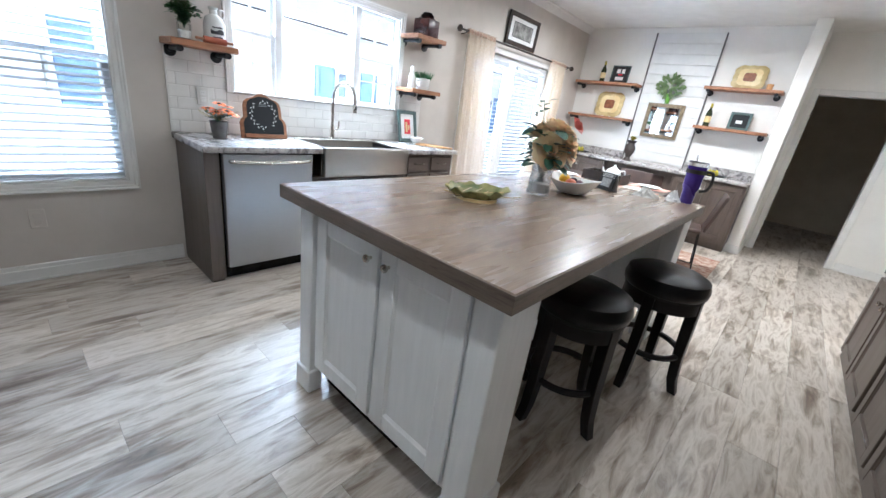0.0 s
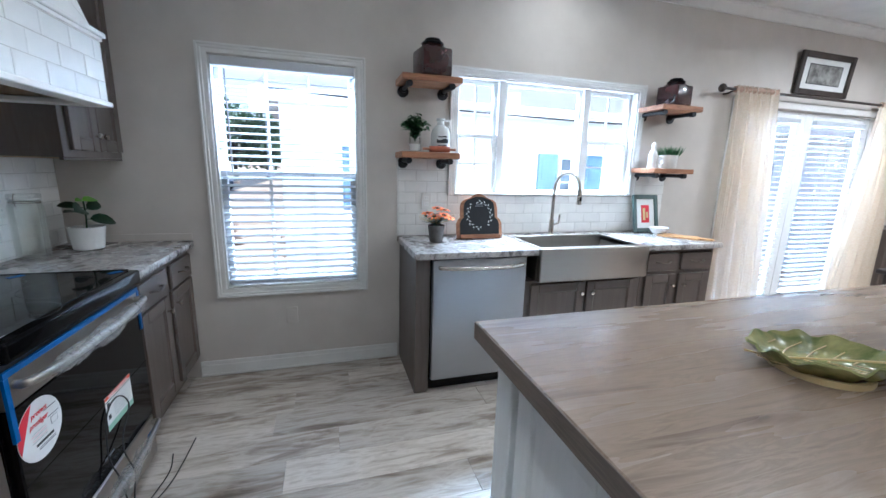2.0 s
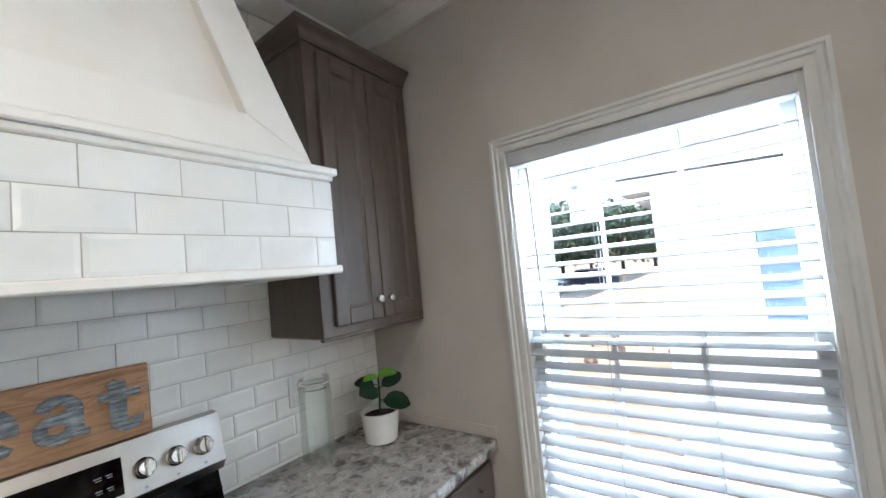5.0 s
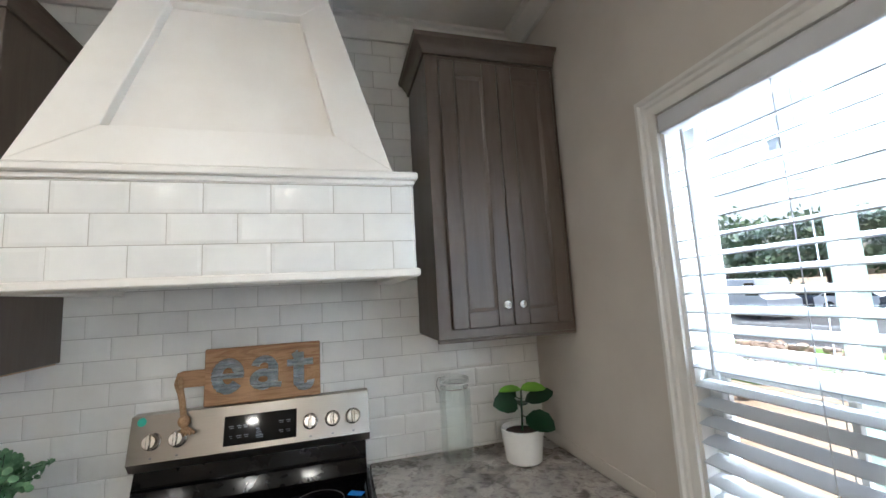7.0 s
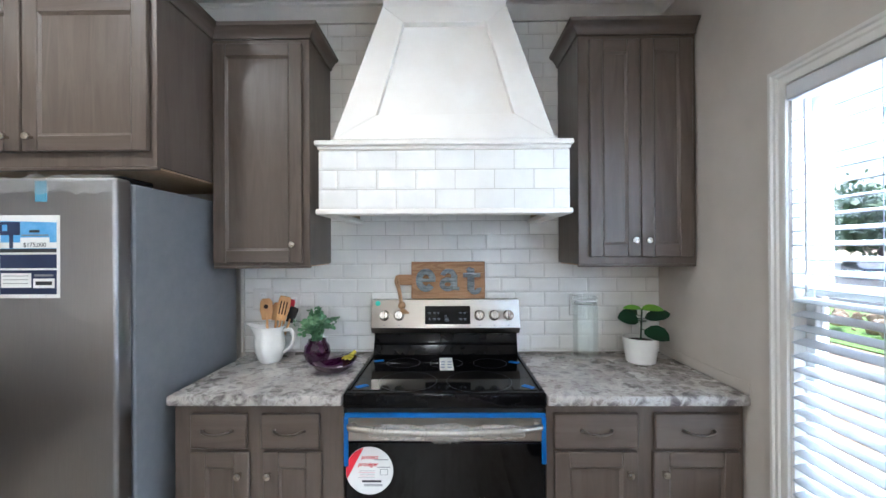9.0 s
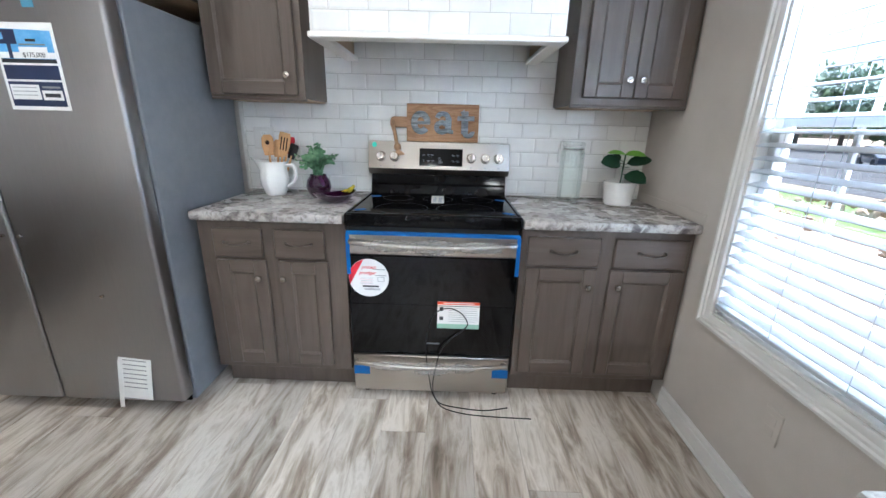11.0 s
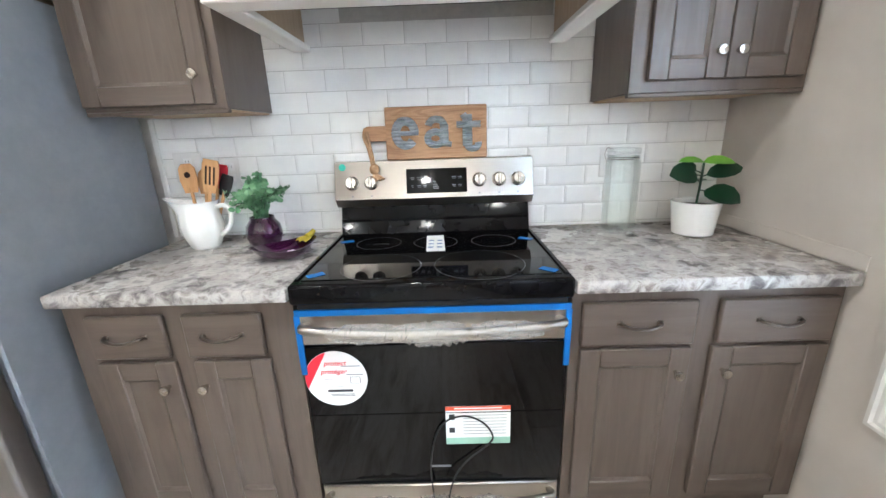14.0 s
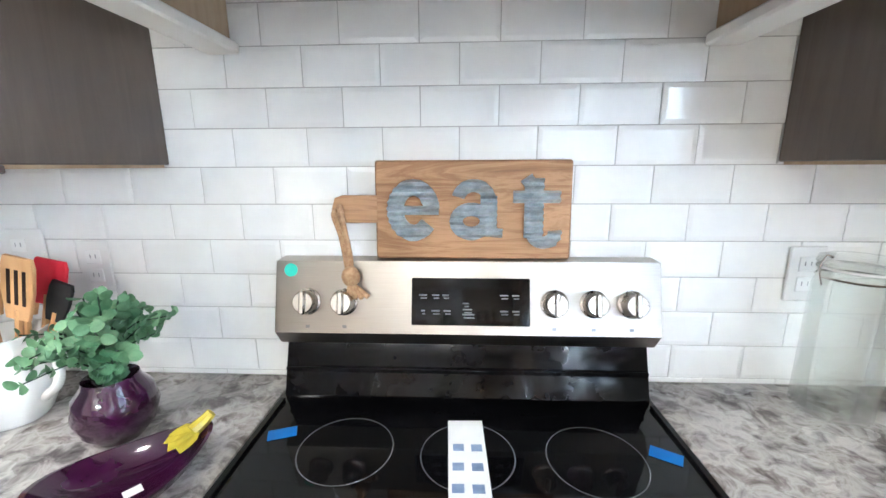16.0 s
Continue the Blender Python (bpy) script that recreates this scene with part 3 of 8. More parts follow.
def knob(fm, a, z, o, parent, mat=None):
    bm = lathe(KNOB, n=14)
    d = Vector(fm(0, 1, 0)) - Vector(fm(0, 0, 0))
    bm.transform(Matrix.Translation(fm(a, o, z)) @ d.to_track_quat("Z", "Y").to_matrix().to_4x4())
    part("knob", bm, mat or NICKEL, parent, "round satin nickel knob")


def pull(fm, a, z, o, parent, w=0.11, mat=None):
    """A bowed bar pull with two feet."""
    pts = [fm(a - w / 2, o, z), fm(a - w / 2 + 0.004, o + 0.018, z + 0.002), fm(a - w / 4, o + 0.026, z - 0.004), fm(a, o + 0.029, z - 0.006),
           fm(a + w / 4, o + 0.026, z - 0.004), fm(a + w / 2 - 0.004, o + 0.018, z + 0.002), fm(a + w / 2, o, z)]
    for e in (-w / 2, w / 2):
        part("pull_foot", fbox(fm, a + e - 0.008, a + e + 0.008, o, o + 0.006, z - 0.006, z + 0.008, 0.003), PEWTER, parent)
    part("pull", tube(curve_pts(pts, 4), 0.0048, 8), mat or PEWTER, parent, "bowed dark pewter pull")


def shaker(fm, a0, a1, z0, z1, parent, matv, math_, name="door", rail=0.058, thick=0.019, knob_at=None):
    """A frame-and-panel door: two stiles, two rails, a recessed panel with a sloped inner edge."""
    d = part(name, fbox(fm, a0 + rail, a1 - rail, 0.001, 0.009, z0 + rail, z1 - rail), matv, parent)
    for l, r in ((a0, a0 + rail), (a1 - rail, a1)):
        part("stile", fbox(fm, l, r, 0.001, thick, z0, z1, 0.003), matv, d)
    for l, r in ((z0, z0 + rail), (z1 - rail, z1)):
        part("rail", fbox(fm, a0 + rail, a1 - rail, 0.001, thick - 0.0008, l, r, 0.003), math_, d)
    bm, rings, e = bmesh.new(), [], 0.009
    for ins, o in ((0.0, 0.0085), (0.0, thick - 0.004), (e * 0.4, thick - 0.006), (e, 0.0095), (e, 0.0085)):
        l, r, lo, hi = a0 + rail + ins, a1 - rail - ins, z0 + rail + ins, z1 - rail - ins
        rings.append([bm.verts.new(fm(p, o, q)) for p, q in ((l, lo), (r, lo), (r, hi), (l, hi))])
    for p, q in zip(rings, rings[1:]):
        for i in range(4):
            bm.faces.new((p[i], p[(i + 1) % 4], q[(i + 1) % 4], q[i]))
    part("panel_bead", bm, matv, d)
    if knob_at:
        knob(fm, knob_at[0], knob_at[1], thick, d)
    return d


def drawer(fm, a0, a1, z0, z1, parent, mat, with_pull=True):
    d = part("drawer_front", fbox(fm, a0, a1, 0.001, 0.019, z0, z1, 0.005), mat, parent)
    if with_pull:
        pull(fm, (a0 + a1) / 2, (z0 + z1) / 2 + 0.004, 0.019, d)
    return d


def base_cabinet(label, side, face, a0, a1, depth, fronts, matv=None, math_=None, top=0.874, toe=0.1, name="base_cabinet", kick=0.075):
    """A floor cabinet: carcass, recessed plinth and its fronts: ('door', a0, a1, z0, z1, knob) or ('drawer', a0, a1, z0, z1)."""
    matv, math_ = matv or CABW, math_ or CABH
    fm = face_map(side, face)
    c = fm((a0 + a1) / 2, -depth / 2, 0)
    ob = thing(name, c[0], c[1], 0, label, "cabinet")
    part("body", fbox(fm, a0, a1, -depth, 0, toe, top, 0.002), matv, ob)
    part("plinth", fbox(fm, a0 + 0.004, a1 - 0.004, -depth, -kick, 0, toe), matv, ob)
    for f in fronts:
        if f[0] == "door":
            shaker(fm, *f[1:5], ob, matv, math_, knob_at=f[5])
        else:
            drawer(fm, *f[1:5], ob, math_, f[5] if len(f) > 5 else True)
    return ob


def crown_on(ob, fm, a0, a1, depth, z, ends=(True, True), h=0.06, out=0.045):
    """A stepped crown along a cabinet's top edge, mitred round its ends."""
    prof = [(0, 0), (0.008, 0), (0.01, 0.014), (0.03, 0.042), (0.04, 0.046), (out, h), (0, h)]
    bm = bmesh.new()
    rows = []
    for u, v in prof:
        l, r = (a0 - u if ends[0] else a0), (a1 + u if ends[1] else a1)
        rows.append([bm.verts.new(fm(p, q, z + v)) for p, q in ((l, -depth), (l, u), (r, u), (r, -depth))])
    n = len(rows)
    for i in range(n):
        for k in range(3):
            bm.faces.new((rows[i][k], rows[i][k + 1], rows[(i + 1) % n][k + 1], rows[(i + 1) % n][k]))
    bm.faces.new([r[0] for r in rows])
    bm.faces.new([r[3] for r in rows])
    part("crown", bm, CABH, ob, "stepped crown moulding")
    part("top_board", fbox(fm, a0, a1, -depth, 0, z, z + 0.012), CABH, ob)


def wall_cabinet(label, a0, a1, face, z0, z1, doors, ends=(True, True), crown=True):
    """A hanging cabinet on the south wall."""
    fm = face_map("y", face)
    depth = face - B - 0.012
    ob = thing("wall_cabinet", (a0 + a1) / 2, face - depth / 2, z0, label, "cabinet")
    part("body", fbox(fm, a0, a1, -depth, 0, z0, z1, 0.002), CABW, ob)
    part("underside", fbox(fm, a0 + 0.012, a1 - 0.012, -depth, -0.02, z0 - 0.006, z0), CABIN, ob, "pale wood underside")
    part("bottom_rail", fbox(fm, a0, a1, -0.019, 0.0, z0 - 0.012, z0, 0.002), CABH, ob)
    for d in doors:
        shaker(fm, *d[:4], ob, CABW, CABH, knob_at=d[4])
    if crown:
        crown_on(ob, fm, a0, a1, depth, z1, ends)
    return ob


LF = -0.37
base_cabinet("grey-brown stained base cabinet between fridge and range", "y", LF, -1.648, -0.992, 0.59,
             [("drawer", -1.28, -1.062, 0.703, 0.838), ("drawer", -1.558, -1.334, 0.703, 0.838),
              ("door", -1.288, -1.064, 0.162, 0.69, (-1.257, 0.612)), ("door", -1.566, -1.344, 0.162, 0.69, (-1.369, 0.612))], toe=0.13)
base_cabinet("grey-brown stained base cabinet between range and window wall", "y", LF, -3.17, -2.424, 0.59,
             [("drawer", -2.768, -2.45, 0.705, 0.84), ("drawer", -3.148, -2.83, 0.705, 0.84),
              ("door", -2.765, -2.452, 0.162, 0.694, (-2.727, 0.618)), ("door", -3.145, -2.824, 0.162, 0.694, (-2.858, 0.622))], toe=0.13)


def worktop(name, x0, x1, y0, y1, label, z=0.914, t=0.04, bev=0.008):
    return solo(name, bx(x0, x1, y0, y1, z - t, z, bev, seg=2), GRANITE, label, "countertop")


worktop("countertop", -1.65, -0.985, B, -0.33, "grey and white stone-look countertop beside the fridge")
worktop("countertop", -3.172, -2.422, B, -0.33, "grey and white stone-look countertop beside the window wall")
solo("side_splash", bx(W, W + 0.004, B + 0.012, -0.335, 0.9145, 0.958, 0.001), PAINT, "thin painted strip where countertop meets wall", "trim", "structure")

wall_cabinet("grey-brown stained single-door wall cabinet with crown", -1.425, -0.982, -0.64, 1.392, 2.425, [(-1.395, -0.99, 1.405, 2.40, (-1.357, 1.488))], (True, False))
wall_cabinet("grey-brown stained two-door wall cabinet in the corner", -3.168, -2.642, -0.64, 1.392, 2.425,
             [(-2.914, -2.69, 1.425, 2.40, (-2.883, 1.498)), (-3.146, -2.917, 1.425, 2.40, (-2.94, 1.498))], (False, True))
wall_cabinet("grey-brown stained cabinet above the fridge", -0.98, 0.02, -0.30, 1.775, 2.425,
             [(-0.955, -0.49, 1.83, 2.40, (-0.53, 1.88)), (-0.482, 0.0, 1.83, 2.40, (-0.44, 1.88))], (True, True))

# ---- range hood ----
hood = thing("range_hood", -2.037, B, 1.6, "white wooden range hood with a tiled band and tapered panel", "range hood")
HX0, HX1, HY = -2.525, -1.55, -0.40
bm = bx(HX0, HX1, HY - 0.02, HY, 1.622, 1.86, 0.002)
bx(HX0, HX0 + 0.02, B + 0.012, HY - 0.02, 1.622, 1.86, bm=bm)
bx(HX1 - 0.02, HX1, B + 0.012, HY - 0.02, 1.622, 1.86, bm=bm)
part("band", bm, HOODP, hood)
bm = bx(HX0 - 0.014, HX1 + 0.014, HY - 0.06, HY + 0.014, 1.600, 1.622, 0.004)
bx(HX0 - 0.014, HX0 + 0.05, B + 0.012, HY - 0.06, 1.600, 1.622, 0.004, bm=bm)
bx(HX1 - 0.05, HX1 + 0.014, B + 0.012, HY - 0.06, 1.600, 1.622, 0.004, bm=bm)
part("bottom_lip", bm, HOODP, hood)
part("joint_bed", bx(HX0 + 0.004, HX1 - 0.004, HY - 0.001, HY + 0.0008, 1.624, 1.853), HOODJ, hood, "thin tile joints")
bm = bx(HX0 - 0.008, HX1 + 0.008, B + 0.012, HY + 0.008, 1.855, 1.87, 0.003)
bx(HX0 - 0.018, HX1 + 0.018, B + 0.012, HY + 0.018, 1.87, 1.89, 0.004, bm=bm)
part("shelf_lip", bm, HOODP, hood)
part("inner_board", bx(HX0 + 0.02, HX0 + 0.032, B + 0.012, HY - 0.02, 1.625, 1.84), CABIN, hood, "bare wood inner side")
part("inner_board", bx(HX1 - 0.032, HX1 - 0.02, B + 0.012, HY - 0.02, 1.625, 1.84), CABIN, hood, "bare wood inner side")
ins = part("insert", bx(-2.49, -1.585, B + 0.02, HY - 0.03, 1.735, 1.80, 0.004), BLACKE, hood, "black fan insert")
part("filter", bx(-2.18, -1.9, B + 0.09, HY - 0.1, 1.728, 1.736, 0.002), STEEL, ins, "steel mesh filter")
# tapered top
T0, T1 = (1.89, -2.475, -1.60, -0.43), (2.51, -2.31, -1.775, -0.585)


def hood_at(u, v, out=0.0):
    """A point of the tapered front: u from 0 to 1 across, v from 0 to 1 up."""
    z = T0[0] + v * (T1[0] - T0[0])
    xa, xb = T0[1] + v * (T1[1] - T0[1]), T0[2] + v * (T1[2] - T0[2])
    n = Vector((0, T1[0] - T0[0], T0[3] - T1[3])).normalized()
    return Vector((xa + u * (xb - xa), T0[3] + v * (T1[3] - T0[3]), z)) + n * out


bm = bmesh.new()
f = [bm.verts.new(hood_at(u, v)) for u, v in ((0, 0), (1, 0), (1, 1), (0, 1))]
k = [bm.verts.new((p.co.x, B + 0.012, p.co.z)) for p in f]
for a, b, c, d in ((0, 1, 2, 3),):
    bm.faces.new((f[a], f[b], f[c], f[d]))
    bm.faces.new((k[d], k[c], k[b], k[a]))
for i in range(4):
    bm.faces.new((f[i], k[i], k[(i + 1) % 4], f[(i + 1) % 4]))
part("taper", bm, HOODP, hood)
FR = [((0, 0), (1, 0), (0.83, 0.17), (0.155, 0.17)), ((0, 1), (1, 1), (0.80, 0.87), (0.19, 0.87)), ((0, 0), (0.155, 0.17), (0.19, 0.87), (0, 1)), ((1, 0), (0.83, 0.17), (0.80, 0.87), (1, 1))]
for q in FR:
    bm = bmesh.new()
    lo = [bm.verts.new(hood_at(u, v, -0.001)) for u, v in q]
    hi = [bm.verts.new(hood_at(u, v, 0.028)) for u, v in q]
    fs = [bm.faces.new(lo), bm.faces.new(hi)] + [bm.faces.new((lo[i], lo[(i + 1) % 4], hi[(i + 1) % 4], hi[i])) for i in range(4)]
    bmesh.ops.bevel(bm, geom=list(fs[1].edges), offset=0.002, segments=1, affect="EDGES")
    part("frame_board", bm, HOODP, hood)
bm = bx(-2.312, -1.773, B + 0.012, -0.565, 2.51, CEILZ, 0.004)
part("chimney", bm, HOODP, hood)
part("chimney_cap", bx(-2.325, -1.76, B + 0.08, -0.552, 2.70, CEILZ - 0.001, 0.006), HOODP, hood)

# ---- range ----
rng = thing("range", -2.036, -0.65, 0, "black and stainless electric range with blue tape and protective film", "range")
RX0, RX1, RF = -2.417, -1.657, -0.345
part("body", bx(RX0 + 0.006, RX1 - 0.006, B + 0.03, RF - 0.03, 0.035, 0.87, 0.004), BLACKE, rng)
for fx in (RX0 + 0.06, RX1 - 0.06):
    for fy in (RF - 0.06, B + 0.1):
        part("foot", lathe([(0.018, 0), (0.018, 0.012), (0.01, 0.014), (0.01, 0.036)], fx, fy, 0, 12), BLACKM, rng)
ck = part("cooktop", bx(RX0, RX1, B + 0.05, RF + 0.022, 0.868, 0.926, 0.010, seg=3), BLACKE, rng)
part("glass_top", bx(RX0 + 0.028, RX1 - 0.028, B + 0.115, RF - 0.012, 0.926, 0.9285, 0.001), BLACKG, ck, "glossy black ceramic glass")


RINGG = shade("burner_print", lin(96, 96, 98), lin(84, 84, 86), 20, 0.5)


def ring(x, y, z, r, w, n=48):
    bm = bmesh.new()
    a = [bm.verts.new((x + (r - w) * math.cos(2 * math.pi * k / n), y + (r - w) * math.sin(2 * math.pi * k / n), z)) for k in range(n)]
    b = [bm.verts.new((x + r * math.cos(2 * math.pi * k / n), y + r * math.sin(2 * math.pi * k / n), z)) for k in range(n)]
    for k in range(n):
        bm.faces.new((a[k], a[(k + 1) % n], b[(k + 1) % n], b[k]))
    return bm


for x, y, r in ((-1.888, -0.455, 0.118), (-2.176, -0.455, 0.132), (-1.84, -0.712, 0.079), (-2.042, -0.705, 0.077), (-2.246, -0.703, 0.078)):
    part("burner_ring", ring(x, y, 0.9291, r, 0.0018), RINGG, ck, "thin grey burner ring")
for x in (RX0 + 0.014, RX1 - 0.014):
    part("side_rim", bx(x - 0.006, x + 0.006, B + 0.12, RF - 0.015, 0.926, 0.9305, 0.0018), BLACKE, ck, "raised black side rim")
# back guard
bm = prism([(B + 0.03, 0.926), (B + 0.105, 0.926), (B + 0.085, 0.985), (B + 0.066, 1.036), (B + 0.03, 1.036)], "x", RX0 + 0.012, RX1 - 0.012)
part("back_riser", bm, BLACKE, rng, "black enamel riser")
part("riser_step", bx(RX0 + 0.012, RX1 - 0.012, B + 0.084, B + 0.094, 0.972, 0.984, 0.003), BLACKE, rng)
bm = prism([(B + 0.02, 1.03), (B + 0.072, 1.028), (B + 0.095, 1.06), (B + 0.058, 1.20), (B + 0.02, 1.202)], "x", RX0 - 0.004, RX1 + 0.004, bev=0.004)
pn = part("control_panel", bm, STEEL, rng, "brushed steel control panel")


def on_panel(x, h, o=0.0):
    """A point of the tilted panel: h metres up it, o out of it."""
    t = math.atan2(0.037, 0.14)
    return Vector((x, B + 0.095 - h * math.sin(t) + o * math.cos(t), 1.06 + h * math.cos(t) + o * math.sin(t)))


def panel_box(x0, x1, h0, h1, o0, o1, bev=0.0):
    bm = bx(x0, x1, o0, o1, h0, h1, bev)
    t = math.atan2(0.037, 0.14)
    bm.transform(Matrix.Translation((0, B + 0.095, 1.06)) @ Matrix.Rotation(t, 4, "X"))
    return bm


dsp = part("display", panel_box(-2.166, -1.932, 0.018, 0.112, -0.002, 0.003, 0.0015), BLACKG, pn, "black glass touch display")
PINKP = shade("pale_pink_print", lin(226, 170, 176), lin(220, 160, 168), 20, 0.6)
INKP = shade("pale_grey_print", lin(150, 153, 158), lin(140, 143, 148), 20, 0.6)
for x, h, w in ((-1.955, 0.078, 0.016), (-1.98, 0.078, 0.014), (-2.0, 0.078, 0.013), (-1.955, 0.047, 0.008), (-1.98, 0.047, 0.016), (-2.003, 0.047, 0.014), (-2.04, 0.062, 0.012), (-2.043, 0.05, 0.018), (-2.045, 0.04, 0.024),
                (-2.115, 0.078, 0.016), (-2.138, 0.078, 0.014), (-2.115, 0.047, 0.015), (-2.138, 0.047, 0.014)):
    part("print_mark", panel_box(x - w / 2, x + w / 2, h - 0.0012, h + 0.0014, 0.003, 0.0034), INKP, dsp)
    part("print_mark", panel_box(x - w / 2, x + w / 2 - 0.003, h - 0.007, h - 0.005, 0.003, 0.0034), INKP, dsp)
for x in (-1.722, -1.797, -2.213, -2.289, -2.362):
    bm = lathe([(0.0, 0.0), (0.027, 0.0), (0.027, 0.006), (0.023, 0.008), (0.0215, 0.028), (0.019, 0.031), (0.0, 0.031)], n=24)
    t = math.atan2(0.037, 0.14)
    bm.transform(Matrix.Translation(on_panel(x, 0.063)) @ Matrix.Rotation(radians(-90) + t, 4, "X"))
    kb = part("knob", bm, NICKEL, pn, "steel control knob")
    part("pointer", panel_box(x - 0.006, x + 0.006, 0.04, 0.086, 0.028, 0.037, 0.003), NICKEL, kb)
    part("print_mark", panel_box(x - 0.004, x + 0.004, 0.010, 0.016, 0.0, 0.0006), INKG, pn)
bm = lathe([(0, 0), (0.0135, 0), (0.0135, 0.0008), (0, 0.0008)], n=24)
bm.transform(Matrix.Translation(on_panel(-1.685, 0.126)) @ Matrix.Rotation(radians(-90) + math.atan2(0.037, 0.14), 4, "X"))
part("round_sticker", bm, TEAL, pn, "small teal round sticker")
# oven door
dr = part("oven_door", bx(RX0 + 0.004, RX1 - 0.004, RF - 0.03, RF, 0.24, 0.735, 0.004), BLACKG, rng, "black glass oven door")
part("door_strip", bx(RX0 + 0.004, RX1 - 0.004, RF - 0.03, RF + 0.002, 0.737, 0.832, 0.005), STEEL, rng, "steel strip with the door handle")
part("glass_line", bx(RX0 + 0.004, RX1 - 0.004, RF, RF + 0.0012, 0.50, 0.503), BLACKE, dr)
part("gap", bx(RX0 + 0.01, RX1 - 0.01, RF - 0.03, RF - 0.008, 0.83, 0.87), BLACKM, rng)


def bow(z, y, name, r):
    pts = [(RX0 + 0.035, RF + 0.0, z), (RX0 + 0.04, y - 0.012, z + 0.004), (RX0 + 0.2, y, z - 0.004), (-2.037, y + 0.004, z - 0.006), (RX1 - 0.2, y, z - 0.004), (RX1 - 0.04, y - 0.012, z + 0.004), (RX1 - 0.035, RF, z)]
    h = part(name, tube(curve_pts(pts, 5), r, 12), STEEL, rng, "bowed steel handle")
    return h


hd = bow(0.80, RF + 0.05, "door_handle", 0.0125)
dw_ = part("drawer", bx(RX0 + 0.008, RX1 - 0.008, RF - 0.03, RF, 0.036, 0.233, 0.005), STEEL, rng, "steel storage drawer")
hd2 = bow(0.205, RF + 0.042, "drawer_handle", 0.011)


def wrap_on(z, y, x0, x1, r, parent, seed):
    """Crumpled clear film round a handle."""
    rnd = random.Random(seed)
    bm, rings, n, m = bmesh.new(), [], 30, 12
    for i in range(n + 1):
        f = i / n
        x = x0 + f * (x1 - x0)
        rr = r * (1 + 0.6 * math.sin(f * math.pi)) * rnd.uniform(0.9, 1.15)
        rings.append([bm.verts.new((x + rnd.uniform(-0.006, 0.006), y + rr * rnd.uniform(0.88, 1.14) * math.cos(2 * math.pi * k / m), z + rr * rnd.uniform(0.8, 1.3) * math.sin(2 * math.pi * k / m))) for k in range(m)])
    for a, b in zip(rings, rings[1:]):
        for k in range(m):
            bm.faces.new((a[k], a[(k + 1) % m], b[(k + 1) % m], b[k]))
    part("film", bm, WRAP, parent, "crumpled clear protective film", smooth=False)


wrap_on(0.794, RF + 0.053, -2.13, -1.95, 0.019, hd, 3)
wrap_on(0.796, RF + 0.05, -1.95, -1.76, 0.0145, hd, 4)
wrap_on(0.797, RF + 0.05, -2.33, -2.14, 0.0145, hd, 5)
wrap_on(0.198, RF + 0.046, -2.12, -1.96, 0.018, hd2, 6)
wrap_on(0.202, RF + 0.042, -1.96, -1.76, 0.0125, hd2, 7)
wrap_on(0.202, RF + 0.042, -2.24, -2.12, 0.013, hd2, 8)
# blue tape
part("tape", bx(RX0 + 0.002, RX1 - 0.002, RF - 0.004, RF + 0.004, 0.828, 0.846, 0.001), TAPE, rng, "blue masking tape")
part("tape", bx(RX0 - 0.001, RX0 + 0.016, RF - 0.004, RF + 0.005, 0.655, 0.83, 0.001), TAPE, rng, "blue masking tape")
part("tape", bx(RX1 - 0.016, RX1 + 0.001, RF - 0.004, RF + 0.005, 0.645, 0.83, 0.001), TAPE, rng, "blue masking tape")
part("tape", bx(RX1 - 0.085, RX1 - 0.009, RF, RF + 0.0015, 0.126, 0.172), TAPE, rng, "blue masking tape")
part("tape", bx(RX0 + 0.009, RX0 + 0.085, RF, RF + 0.0015, 0.126, 0.172), TAPE, rng, "blue masking tape")
for x, y, rz in ((-1.718, -0.744, 20), (-2.361, -0.715, -30), (-1.714, -0.395, 35), (-2.361, -0.388, -40)):
    bm = bx(-0.024, 0.024, -0.013, 0.013, 0, 0.0012)
    bm.transform(pose(x, y, 0.9288, 0, 0, rz))
    part("tape", bm, TAPE, ck, "torn blue tape")
# labels on the range
bm = bx(-0.031, 0.031, -0.1, 0.1, 0, 0.0006)
bm.transform(pose(-2.042, -0.69, 0.9294, 0, 0, 2))
LABELB = shade("blue_grey_print", lin(112, 132, 168), lin(140, 158, 188), 60, 0.6)
lb = part("label", bm, PAPER, ck, "white care label")
for i in range(2):
    for j in range(3):
        bm = bx(-0.009, 0.009, -0.008, 0.008, 0, 0.0004)
        bm.transform(pose(-2.042 + (i - 0.5) * 0.03, -0.72 + j * 0.042, 0.9300, 0, 0, 2))
        part("print_square", bm, LABELB, lb)
LX = -1.752      # middle of the round label
disc = lathe([(0, 0), (0.09, 0), (0.09, 0.0012), (0, 0.0012)], n=48)
disc.transform(Matrix.Translation((LX, RF, 0.628)) @ Matrix.Rotation(radians(-90), 4, "X"))
st = part("round_label", disc, PAPER, dr, "round white and red protective-film label")
seg = [(0.0892 * math.cos(radians(a)), 0.0892 * math.sin(radians(a))) for a in range(104, 206, 6)]
part("red_segment", prism([(LX - u, 0.628 + v) for u, v in seg], "y", RF + 0.0012, RF + 0.0018), RED, st)
FY = facing("-y")
SLANT = Matrix(((1, 0.25, 0, 0), (0, 1, 0, 0), (0, 0, 1, 0), (0, 0, 0, 1)))
